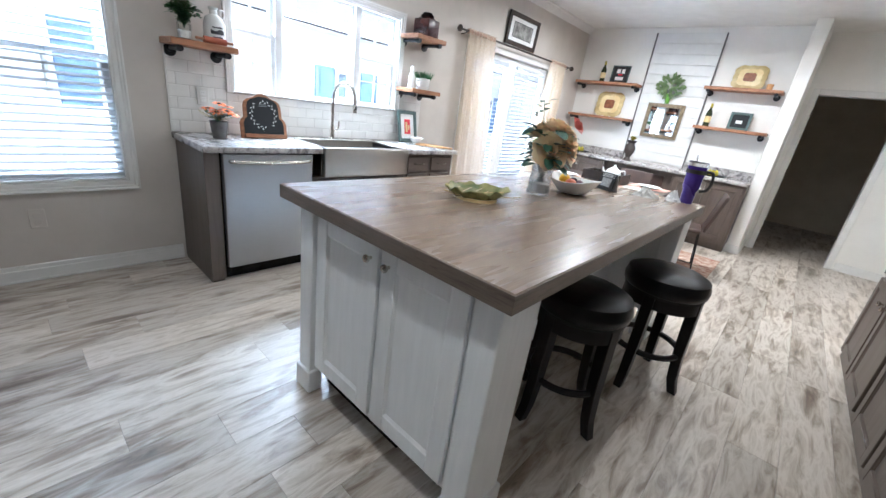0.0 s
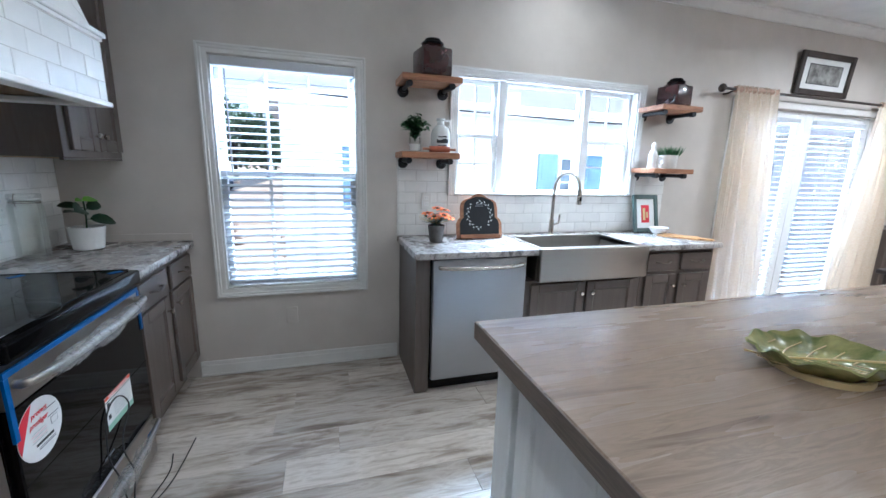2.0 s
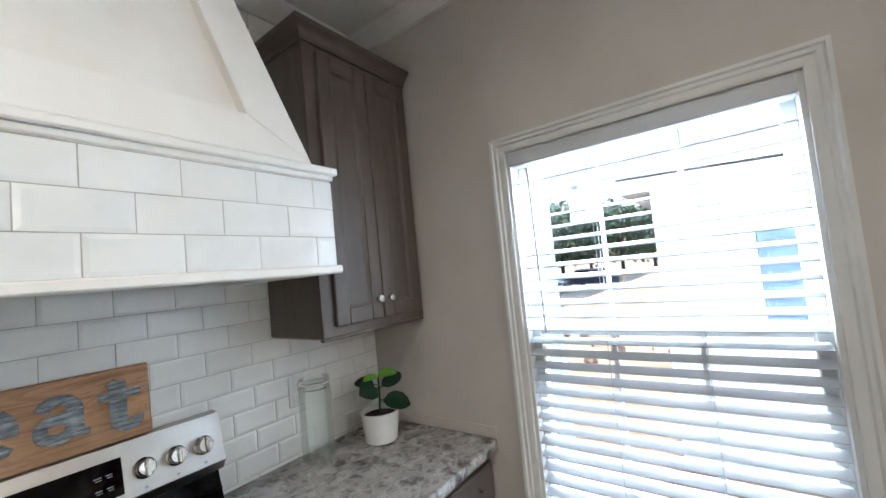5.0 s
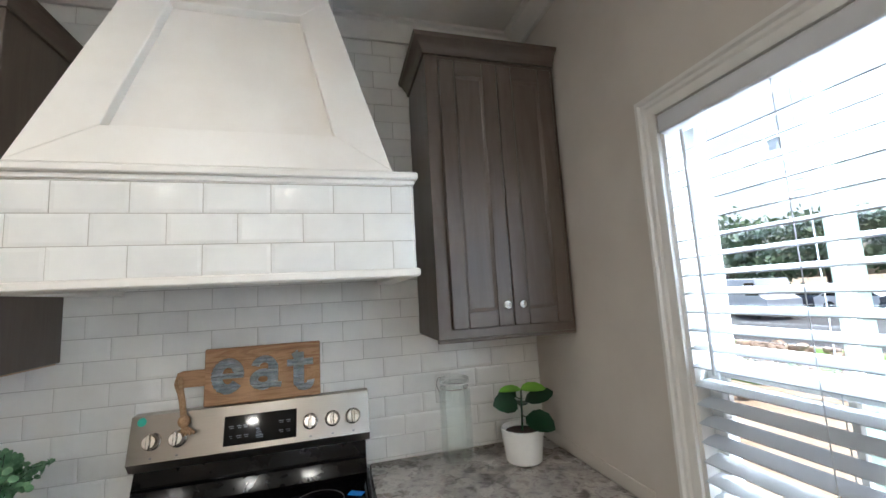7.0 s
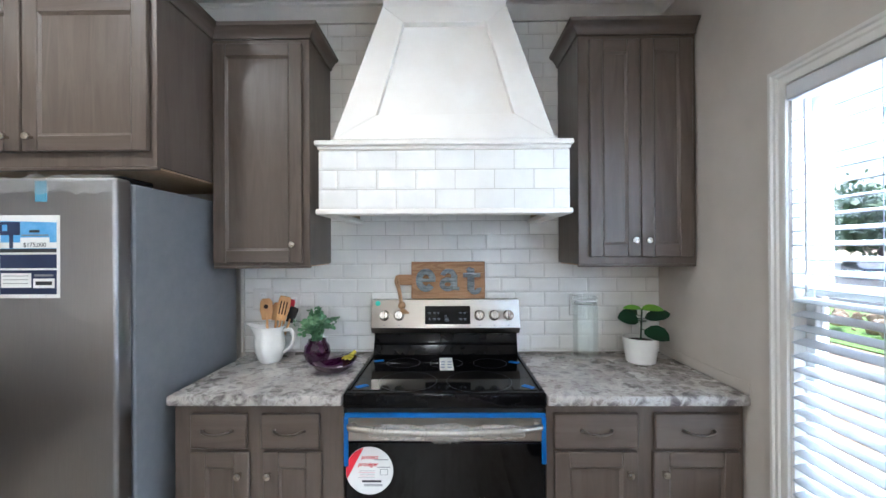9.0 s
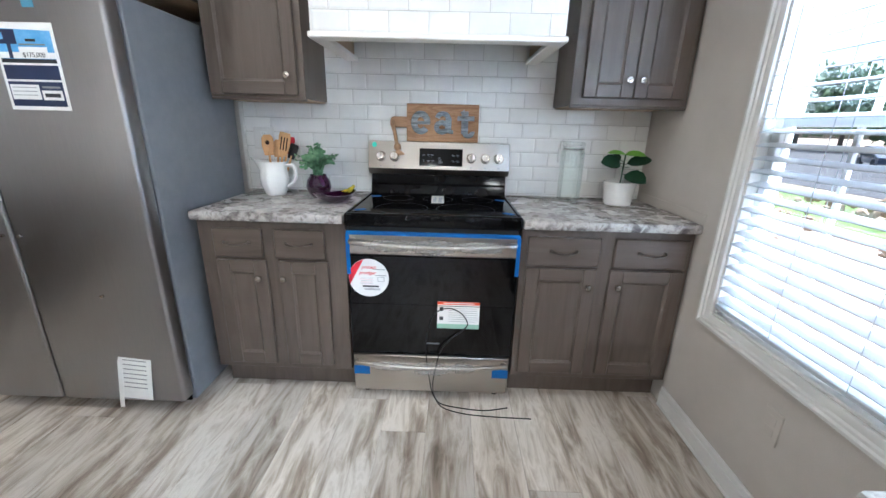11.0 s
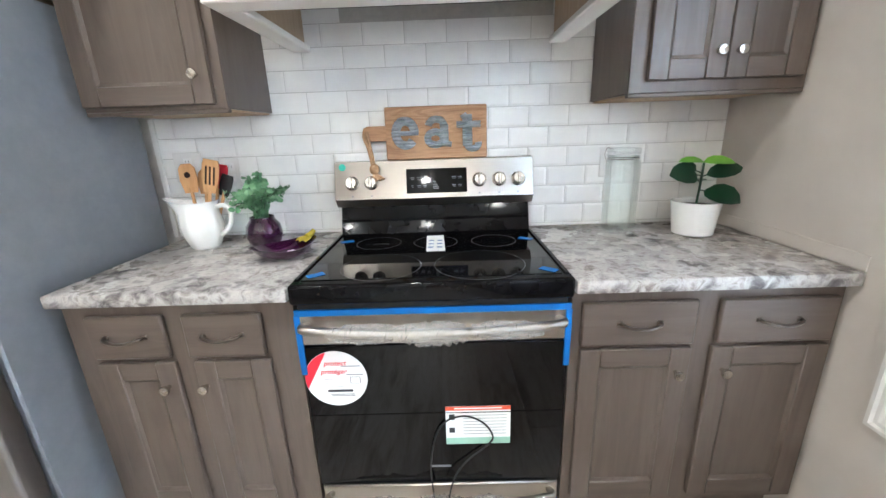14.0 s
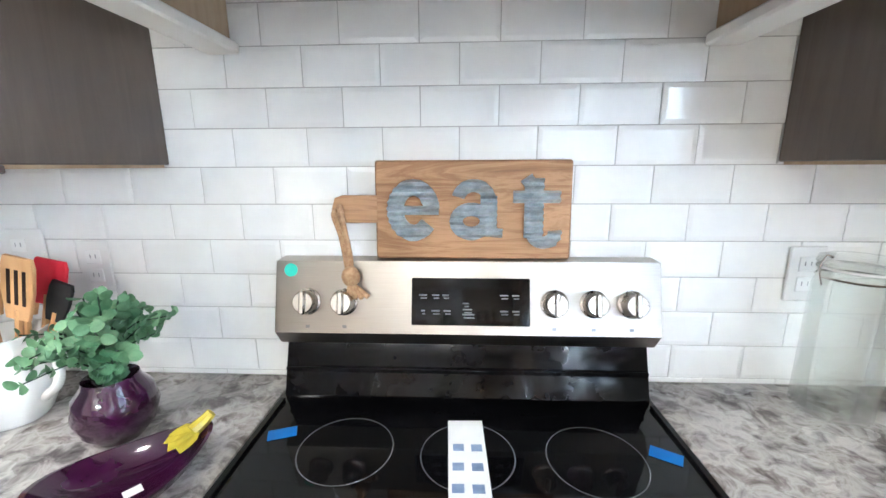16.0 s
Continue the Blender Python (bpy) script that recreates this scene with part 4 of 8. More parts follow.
for txt, s_, x, z in (("protect", 0.021, LX - 0.002, 0.679), ("protéger", 0.021, LX + 0.004, 0.652)):
    part("words", letters(txt, s_, Matrix.Translation((x, RF + 0.0018, z)) @ FY @ SLANT, heavy=0.0003), RED, st)
for z, a, b in ((0.668, -0.072, -0.018), (0.640, -0.078, -0.03), (0.575, -0.05, 0.02), (0.57, -0.05, 0.02)):
    part("print_line", bx(LX + a, LX + b, RF + 0.0012, RF + 0.0016, z, z + 0.0025), INKG, st)
for k in range(5):
    part("print_line", bx(LX - 0.02, LX + 0.042 - 0.004 * (k % 3), RF + 0.0012, RF + 0.0016, 0.601 + 0.0065 * k, 0.6022 + 0.0065 * k), PINKP if k % 2 else INKP, st)
part("print_bar", bx(LX - 0.045, LX + 0.028, RF + 0.0012, RF + 0.0016, 0.584, 0.592), INK, st)
part("print_icon", bx(LX - 0.07, LX - 0.04, RF + 0.0012, RF + 0.0016, 0.612, 0.634), INKG, st)
part("print_icon", bx(LX - 0.068, LX - 0.042, RF + 0.0016, RF + 0.002, 0.6135, 0.6325), PAPER, st)
wl = part("warning_label", bx(-2.256, -2.063, RF, RF + 0.0008, 0.388, 0.523), PAPER, dr, "paper warning label with a red band")
part("red_band", bx(-2.256, -2.063, RF + 0.0008, RF + 0.0012, 0.509, 0.523), shade("orange_red_print", lin(214, 84, 48), lin(206, 78, 44), 20, 0.6), wl)
part("print_line", bx(-2.23, -2.09, RF + 0.0012, RF + 0.0016, 0.514, 0.518), PAPER, wl)
part("green_band", bx(-2.256, -2.063, RF + 0.0008, RF + 0.0012, 0.388, 0.411), shade("pale_green_print", lin(150, 190, 170), lin(160, 198, 178), 20, 0.6), wl)
for k in range(7):
    part("print_line", bx(-2.245, -2.115, RF + 0.0008, RF + 0.0012, 0.424 + 0.011 * k, 0.4255 + 0.011 * k), INKG, wl)
part("print_square", bx(-2.09, -2.073, RF + 0.0008, RF + 0.0012, 0.476, 0.496), INK, wl)
part("print_square", bx(-2.09, -2.073, RF + 0.0008, RF + 0.0012, 0.43, 0.448), INK, wl)
part("badge", bx(-2.075, -2.01, RF, RF + 0.001, 0.302, 0.309), INKG, dr, "small grey maker badge")
# a loop of thin black cord hanging over the oven door, both ends on the floor
pts = [(-2.41, -0.286, 0.004), (-2.3, -0.262, 0.004), (-2.19, -0.272, 0.004), (-2.09, -0.292, 0.01), (-2.05, RF + 0.035, 0.05), (-2.035, RF + 0.035, 0.12), (-2.02, RF + 0.03, 0.22), (-2.013, RF + 0.012, 0.31),
       (-2.03, RF + 0.008, 0.42), (-2.062, RF + 0.006, 0.474), (-2.12, RF + 0.005, 0.492), (-2.175, RF + 0.006, 0.467), (-2.203, RF + 0.008, 0.42), (-2.185, RF + 0.01, 0.388), (-2.125, RF + 0.012, 0.335),
       (-2.082, RF + 0.028, 0.28), (-2.06, RF + 0.062, 0.205), (-2.05, RF + 0.055, 0.12), (-2.058, RF + 0.05, 0.05), (-2.1, RF + 0.075, 0.006), (-2.2, -0.235, 0.004), (-2.33, -0.222, 0.004), (-2.51, -0.217, 0.004)]
part("power_cord", tube(curve_pts(pts, 6), 0.0027, 8), BLACKM, rng, "thin black cord loop")

# ---- fridge ----
fr = thing("refrigerator", -0.48, -0.5, 0, "stainless side-by-side refrigerator with film and stickers", "refrigerator")
FX0, FX1, FC, FD = -0.935, -0.025, -0.25, -0.172
part("body", bx(FX0, FX1, -0.92, FC, 0.02, 1.70, 0.006), FRSIDE, fr, "grey enamel case")
part("hinge_cover", bx(FX0 + 0.02, FX0 + 0.10, FC - 0.12, FC + 0.03, 1.70, 1.725, 0.006), BLACKE, fr)
part("kick_grille", bx(FX0 + 0.02, FX1 - 0.02, FC, FC + 0.012, 0.02, 0.055, 0.003), BLACKE, fr)
SEAM = -0.375
for a, b in ((FX0, SEAM - 0.003), (SEAM + 0.003, FX1)):
    part("door", bx(a, b, FC + 0.008, FD, 0.06, 1.712, 0.014, seg=3), STEELV, fr, "brushed steel door")
for c in (FX0 + 0.16, FX1 - 0.16):
    for dx in (-0.07, 0.07):
        part("foot", lathe([(0.02, 0), (0.02, 0.02)], c + dx, -0.4, 0, 10), BLACKM, fr)
for x, z in ((SEAM - 0.035, 0.83), (SEAM + 0.035, 0.83), (SEAM - 0.035, 1.45), (SEAM + 0.035, 1.45), (-0.68, 0.58)):
    bm = lathe([(0.0, 0.0), (0.007, 0.0), (0.007, 0.01), (0.0, 0.011)], n=10)
    bm.transform(Matrix.Translation((x, FD, z)) @ Matrix.Rotation(radians(-90), 4, "X"))
    part("handle_stud", bm, NICKEL, fr)
fl = part("flyer", bx(-0.744, -0.529, FD, FD + 0.001, 1.305, 1.585), PAPER, fr, "sales flyer with house photo and navy bands")


def flyer_box(name, u0, u1, v0, v1, lift, mat):
    """A printed patch of the flyer: u across from the seam side, v down from the top, both 0 to 1."""
    return part(name, bx(-0.529 - 0.215 * u1, -0.529 - 0.215 * u0, FD + 0.001, FD + 0.001 + 0.0004 * lift, 1.585 - 0.28 * v1, 1.585 - 0.28 * v0), mat, fl)


flyer_box("photo", 0.06, 0.95, 0.06, 0.42, 1, SKYB)
part("photo_roof", prism([(-0.542, 1.566), (-0.733, 1.560), (-0.733, 1.5685), (-0.542, 1.5685)], "y", FD + 0.0014, FD + 0.0018), PAPER, fl)
flyer_box("photo_haze", 0.06, 0.95, 0.33, 0.40, 2, PAPER)
flyer_box("photo_signboard", 0.05, 0.37, 0.08, 0.24, 3, NAVY)
flyer_box("photo_emblem", 0.09, 0.17, 0.115, 0.19, 4, SKYB)
flyer_box("photo_post", 0.2, 0.26, 0.24, 0.40, 3, NAVY)
flyer_box("price_box", 0.38, 0.84, 0.27, 0.40, 4, PAPER)
flyer_box("print_line", 0.52, 0.68, 0.18, 0.21, 3, INK)
flyer_box("print_line", 0.4, 0.82, 0.235, 0.25, 3, INKG)
flyer_box("dark_band", 0.05, 0.95, 0.405, 0.45, 2, INK)
flyer_box("navy_band", 0.05, 0.95, 0.475, 0.64, 2, NAVY)
flyer_box("dark_band", 0.05, 0.95, 0.665, 0.955, 2, NAVY)
flyer_box("white_box", 0.07, 0.55, 0.70, 0.875, 3, PAPER)
flyer_box("white_box", 0.58, 0.92, 0.765, 0.88, 3, PAPER)
flyer_box("print_line", 0.6, 0.9, 0.715, 0.74, 3, INKG)
flyer_box("print_line", 0.62, 0.88, 0.80, 0.845, 4, INK)
for k in range(3):
    flyer_box("print_line", 0.1, 0.5, 0.73 + 0.045 * k, 0.737 + 0.045 * k, 4, INKG)
part("words", letters("$175,000", 0.021, Matrix.Translation((-0.66, FD + 0.0028, 1.484)) @ FY), INK, fl)
p2_ = part("paper_sheet", bx(-0.379, -0.274, FD, FD + 0.001, 0.97, 1.17), PAPER, fr, "white instruction sheet")
part("print_line", bx(-0.354, -0.304, FD + 0.001, FD + 0.0014, 1.10, 1.115), INK, p2_)
for k in range(6):
    part("print_line", bx(-0.364, -0.289, FD + 0.001, FD + 0.0014, 0.99 + 0.015 * k, 0.994 + 0.015 * k), INKG, p2_)
bm = bx(-0.072, 0.072, 0.0, 0.0012, -0.14, 0.14)
bm.transform(pose(-0.742, FD + 0.003, 0.225, 4, -5, 0))
p3_ = part("paper_sheet", bm, PAPER, fr, "taped white leaflet")
for k in range(9):
    bm = bx(-0.05, 0.052, 0.0012, 0.0016, 0.09 - 0.022 * k, 0.094 - 0.022 * k)
    bm.transform(pose(-0.742, FD + 0.003, 0.225, 4, -5, 0))
    part("print_line", bm, INKG, p3_)
bm = bx(-0.01, 0.01, 0.002, 0.0032, -0.17, 0.16)
bm.transform(pose(-0.675, FD + 0.003, 0.215, 6, -4, 0))
part("leaflet_edge", bm, PAPER, p3_)
# loose film along the door tops and a foot of torn film
rnd = random.Random(11)
bm = bmesh.new()
rows = [[bm.verts.new((FX0 + 0.004 + 0.5 * i / 16, FD + 0.002 + rnd.uniform(0, 0.012), 1.716 - 0.02 * j + rnd.uniform(-0.006, 0.01))) for i in range(17)] for j in range(4)]
for r0, r1 in zip(rows, rows[1:]):
    for i in range(16):
        bm.faces.new((r0[i], r0[i + 1], r1[i + 1], r1[i]))
part("film", bm, WRAP, fr, "wrinkled clear film on the door top", smooth=False)
for x in (-0.70, -0.47):
    part("tape", bx(x, x + 0.04, FD, FD + 0.0015, 1.63, 1.70), shade("pale_blue_tape", lin(90, 150, 176), lin(80, 138, 166), 30, 0.4), fr, "faded blue tape")

# ---- sink run ----
SF = -2.62
base_cabinet("dark stained end panel and filler beside the dishwasher", "x", SF, 0.948, 1.035, 0.535, [], name="cabinet_end_panel", kick=0.02, toe=0.02)
base_cabinet("dark stained sink base cabinet with two doors", "x", SF, 1.655, 2.56, 0.535,
             [("door", 1.70, 2.10, 0.17, 0.675, (2.07, 0.60)), ("door", 2.12, 2.52, 0.17, 0.675, (2.15, 0.60))], top=0.695)
base_cabinet("dark stained base cabinet with drawers and doors", "x", SF, 2.562, 3.205, 0.535,
             [("drawer", 2.60, 2.86, 0.715, 0.845), ("drawer", 2.90, 3.17, 0.715, 0.845), ("door", 2.60, 2.86, 0.17, 0.69, (2.83, 0.61)), ("door", 2.90, 3.17, 0.17, 0.69, (2.93, 0.61))])
dwm = thing("dishwasher", -2.86, 1.345, 0, "stainless steel dishwasher with a bar handle", "dishwasher")
part("body", bx(-3.14, SF - 0.01, 1.042, 1.648, 0.1, 0.868, 0.003), BLACKE, dwm)
part("kick_plate", bx(-3.0, SF - 0.05, 1.042, 1.648, 0.0, 0.1, 0.003), BLACKE, dwm, "black kick plate")
part("door", bx(SF - 0.01, SF + 0.035, 1.044, 1.646, 0.105, 0.866, 0.008, seg=2), DWSTEEL, dwm, "satin steel door")
part("control_strip", bx(SF - 0.01, SF + 0.03, 1.046, 1.644, 0.866, 0.873, 0.001), BLACKE, dwm)
pts = [(SF + 0.035, 1.085, 0.823), (SF + 0.068, 1.09, 0.826), (SF + 0.078, 1.2, 0.82), (SF + 0.08, 1.345, 0.818), (SF + 0.078, 1.49, 0.82), (SF + 0.068, 1.60, 0.826), (SF + 0.035, 1.605, 0.823)]
part("handle", tube(curve_pts(pts, 4), 0.0125, 10), NICKEL, dwm, "bowed steel bar handle")
SY0, SY1 = 1.715, 2.535      # sink apron
_b = bx(W, -2.565, 0.932, SY0 + 0.035, 0.874, 0.914, 0.008, seg=2)
solo("countertop", _b, GRANITE, "grey stone-look countertop over the dishwasher", "countertop")
_b = bx(W, -2.565, SY1 - 0.035, 3.225, 0.874, 0.914, 0.008, seg=2)
solo("countertop", _b, GRANITE, "grey stone-look countertop to the right of the sink", "countertop")["label"] = "grey stone-look countertop past the sink"
solo("countertop", bx(W, -3.03, SY0 + 0.035, SY1 - 0.035, 0.874, 0.9138, 0.003), GRANITE, "strip of stone-look countertop behind the sink", "countertop")
sk = thing("farmhouse_sink", -2.8, 2.125, 0.7, "stainless steel apron-front farmhouse sink", "sink")
bm = bx(-2.575, -2.535, SY0, SY1, 0.705, 0.922, 0.01, seg=3)
part("apron", bm, STEEL, sk, "satin steel apron front")
bm = bx(-2.60, -2.575, SY0 + 0.01, SY1 - 0.01, 0.70, 0.92, 0.003)
bx(-3.03, -3.005, SY0 + 0.01, SY1 - 0.01, 0.70, 0.92, 0.003, bm=bm)
bx(-3.005, -2.60, SY0 + 0.01, SY0 + 0.035, 0.70, 0.92, 0.003, bm=bm)
bx(-3.005, -2.60, SY1 - 0.035, SY1 - 0.01, 0.70, 0.92, 0.003, bm=bm)
bx(-3.005, -2.60, SY0 + 0.035, SY1 - 0.035, 0.698, 0.712, bm=bm)
part("bowl", bm, STEEL, sk, "deep steel bowl")
part("drain", lathe([(0.0, 0), (0.045, 0), (0.045, 0.004), (0.03, 0.002), (0, 0.002)], -2.85, 2.125, 0.712, 20), NICKEL, sk)
fc = thing("faucet", -3.075, 2.105, 0.914, "brushed nickel pull-down gooseneck faucet", "faucet")
part("base", lathe([(0.027, 0), (0.027, 0.008), (0.02, 0.014), (0.018, 0.11), (0.0145, 0.12), (0.0, 0.12)], -3.075, 2.105, 0.914, 20), NICKEL, fc)
pts = [(-3.075, 2.105, 1.03), (-3.075, 2.105, 1.2), (-3.07, 2.11, 1.30), (-3.035, 2.13, 1.365), (-2.98, 2.155, 1.38), (-2.925, 2.18, 1.355), (-2.90, 2.195, 1.30), (-2.895, 2.198, 1.25)]
part("neck", tube(curve_pts(pts, 6), 0.0125, 12), NICKEL, fc)
part("spray_head", tube([(-2.895, 2.198, 1.262), (-2.893, 2.199, 1.20), (-2.891, 2.2, 1.16)], 0.017, 12), NICKEL, fc)
part("spray_button", bx(-2.882, -2.87, 2.193, 2.207, 1.185, 1.215, 0.003), BLACKE, fc)
part("lever", tube([(-3.075, 2.12, 0.99), (-3.072, 2.16, 1.0), (-3.07, 2.166, 1.03), (-3.07, 2.166, 1.07)], 0.007, 8), NICKEL, fc)

# ---- island ----
isl = thing("kitchen_island", -0.94, 2.0, 0, "white painted kitchen island cabinet with corner posts", "kitchen island")
IX0, IX1, IY0, IY1 = -1.515, -0.372, 0.885, 3.15
_t = thing("island_top", -0.94, 2.0, 0.88, "thick wood-look laminate island top", "countertop")
part("top", bx(IX0, IX1, IY0, IY1, 0.883, 0.94, 0.004), ISLTOP, _t)
part("edge_band", bx(IX0 - 0.0015, IX1 + 0.0015, IY0 - 0.0015, IY1 + 0.0015, 0.884, 0.937, 0.001), ISLEDGE, _t, "darker wood-grain edge")
part("body", bx(-1.375, -0.80, 0.955, 3.08, 0.13, 0.882, 0.003), WHITEW, isl)
part("front_panel", bx(-1.375, -0.44, 0.945, 0.957, 0.13, 0.882, 0.002), WHITEW, isl)
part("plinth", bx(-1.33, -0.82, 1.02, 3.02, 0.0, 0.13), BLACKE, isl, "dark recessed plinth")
part("far_panel", bx(-1.375, -0.44, 3.078, 3.09, 0.13, 0.882, 0.002), WHITEW, isl)
for px, py in ((-1.365, 0.965), (-0.455, 0.965), (-1.365, 3.07), (-0.455, 3.07)):
    dp = 0.20 if px > -1 else 0.046
    ya, yb = (py - 0.046, py - 0.046 + dp) if py < 2 else (py + 0.046 - dp, py + 0.046)
    part("post", bx(px - 0.046, px + 0.046, ya, yb, 0.0, 0.8825, 0.004), WHITEW, isl)
    part("post_base", bx(px - 0.058, px + 0.058, ya - 0.012, yb + 0.012, 0.0, 0.115, 0.006), WHITEW, isl)
fmi = face_map("-y", 0.945)
shaker(fmi, -1.295, -0.915, 0.155, 0.872, isl, WHITEW, WHITEW, rail=0.07, knob_at=(-0.952, 0.812))
shaker(fmi, -0.893, -0.52, 0.155, 0.872, isl, WHITEW, WHITEW, rail=0.07, knob_at=(-0.856, 0.812))
fmx = face_map("-x", -1.375)
for a in (1.06, 1.56, 2.06, 2.56):
    shaker(fmx, a, a + 0.46, 0.155, 0.872, isl, WHITEW, WHITEW, rail=0.07, knob_at=(a + 0.42, 0.812))

# ---- the run of cabinets across the aisle ----
for a in (-0.1, 0.86, 1.82, 2.78):
    base_cabinet("grey-brown stained base cabinet along the east wall", "-x", 0.605, a, a + 0.958, 0.6,
                 [("door", a + 0.03, a + 0.465, 0.16, 0.69, (a + 0.425, 0.61)), ("door", a + 0.495, a + 0.93, 0.16, 0.69, (a + 0.535, 0.61)),
                  ("drawer", a + 0.03, a + 0.465, 0.715, 0.845), ("drawer", a + 0.495, a + 0.93, 0.715, 0.845)])
worktop("countertop", 0.57, 1.215, -0.1, 3.75, "stone-look countertop along the east wall")

# ---- recessed lamps, with unseen ones added ----
# y 0.4 row and those past x 0: unseen, added to brighten the room
for x, y, watts in ((-1.79, 5.06, 18.0), (-0.89, 4.98, 18.0), (0.15, 4.98, 4.0), (-2.72, 2.05, 1.6), (-1.79, 2.9, 2.2), (-0.65, 2.9, 2.6), (0.3, 2.9, 0.3), (-1.79, 0.4, 1.8), (-0.65, 0.4, 3.4), (0.3, 0.4, 0.6)):
    ob = thing("ceiling_lamp", x, y, CEILZ - 0.012, "round recessed ceiling lamp with white trim, lit", "ceiling lamp", group="recessed lamps")
    bm = lathe([(0.055, 0.012), (0.058, 0.0), (0.085, 0.004), (0.088, 0.012)], x, y, CEILZ - 0.012, 28, cap=False)
    part("trim_ring", bm, TRIM, ob)
    part("lens", lathe([(0, 0), (0.056, 0), (0.056, 0.004), (0, 0.004)], x, y, CEILZ - 0.006, 24), LAMPG, ob)
    la = bpy.data.lights.new("lamp", "AREA")
    la.shape, la.size, la.energy, la.color, la.spread = "DISK", 0.11, watts, (1.0, 0.89, 0.76), radians(165)
    lo = new("lamp_light", la)
    lo.matrix_world = pose(x, y, CEILZ - 0.016)

# ---- outside ----
GZ = -0.75
solo("ground", bx(-400, 400, -400, 400, GZ - 0.5, GZ), SAND, "bare sandy ground round the houses", "ground", "structure")
solo("road", bx(-60, -17, -120, -6.5, GZ, GZ + 0.02), TARMAC, "grey asphalt parking lot", "road", "structure")
solo("lawn", bx(-16.5, -11, -60, -6, GZ, GZ + 0.03), GRASS, "strip of mown grass", "grass", "structure")
# eave and outer foot of this house
solo("roof", bx(W - WT - 0.36, 2.4, B - 0.5, 10.9, CEILZ + 0.1, CEILZ + 0.28), TRIM, "flat eave and roof slab of this house", "roof", "structure")
solo("floor", bx(W - WT, 2.0, B - WT, 10.5, -0.12, -0.006), JOINT, "dark joints between whitewashed floor planks", "floor", "structure")
solo("skirting", bx(W - WT - 0.02, W - WT, B - WT, 10.5, GZ, -0.006), SIDING, "pale skirting under the house wall", "skirting", "structure")

hs = thing("neighbour_house", -9.5, 6.0, GZ, "white sided mobile home with blue shutters", "house")
NX = -6.7
part("wall", bx(NX - 5.5, NX, -0.15, 16.0, GZ, 2.3), SIDING, hs)
for k in range(24):
    z = GZ + 0.55 + k * 0.1
    part("siding_board", prism([(NX, z), (NX + 0.018, z), (NX + 0.004, z + 0.1), (NX, z + 0.1)], "y", -0.15, 16.0), SIDING, hs)
part("roof", prism([(NX + 0.4, 2.25), (NX + 0.4, 2.36), (NX - 2.75, 3.3), (NX - 5.9, 2.36), (NX - 5.9, 2.25)], "y", -0.45, 16.3), ROOFM, hs, "grey shingle roof")
part("fascia", bx(NX + 0.38, NX + 0.42, -0.45, 16.3, 2.2, 2.37), VINYL, hs)
for c in (1.38, 4.68, 9.0):
    wi = part("window", bx(NX + 0.01, NX + 0.05, c - 0.26, c + 0.26, 0.75, 1.65, 0.004), VINYL, hs)
    part("pane", bx(NX + 0.05, NX + 0.056, c - 0.21, c + 0.21, 0.8, 1.6), shade("dark_pane", lin(70, 84, 100), lin(90, 104, 120), 2, 0.1), wi)
    for z in (1.0, 1.2, 1.4):
        part("muntin", bx(NX + 0.056, NX + 0.062, c - 0.21, c + 0.21, z - 0.01, z + 0.01), VINYL, wi)
    for s in (-1, 1):
        a = c + s * 0.48
        sh = part("shutter", bx(NX + 0.01, NX + 0.05, a - 0.19, a + 0.19, 0.72, 1.68, 0.006), SHUTTER, hs, "blue panelled shutter")
        part("shutter_panel", bx(NX + 0.05, NX + 0.058, a - 0.12, a + 0.12, 0.8, 1.15, 0.006), SHUTTER, sh)
        part("shutter_panel", bx(NX + 0.05, NX + 0.058, a - 0.12, a + 0.12, 1.24, 1.6, 0.006), SHUTTER, sh)
# black tube drawn for the dark line of the eave's drip edge
part("cable", tube(curve_pts([(NX + 0.42, -0.4, 2.36), (NX + 0.6, 3, 2.2), (NX + 0.6, 8, 2.2), (NX + 0.42, 16.2, 2.36)], 8), 0.014, 6), BLACKM, hs, "thin dark drip-edge line along the eave")
for x, y in ((-4.6, -0.6), (-4.6, -2.4)):
    pl = thing("porch_post", x, y, GZ, "pale green painted timber post", "post", group="posts")
    part("post", bx(x - 0.045, x + 0.045, y - 0.045, y + 0.045, GZ, 2.7, 0.006), POST, pl)


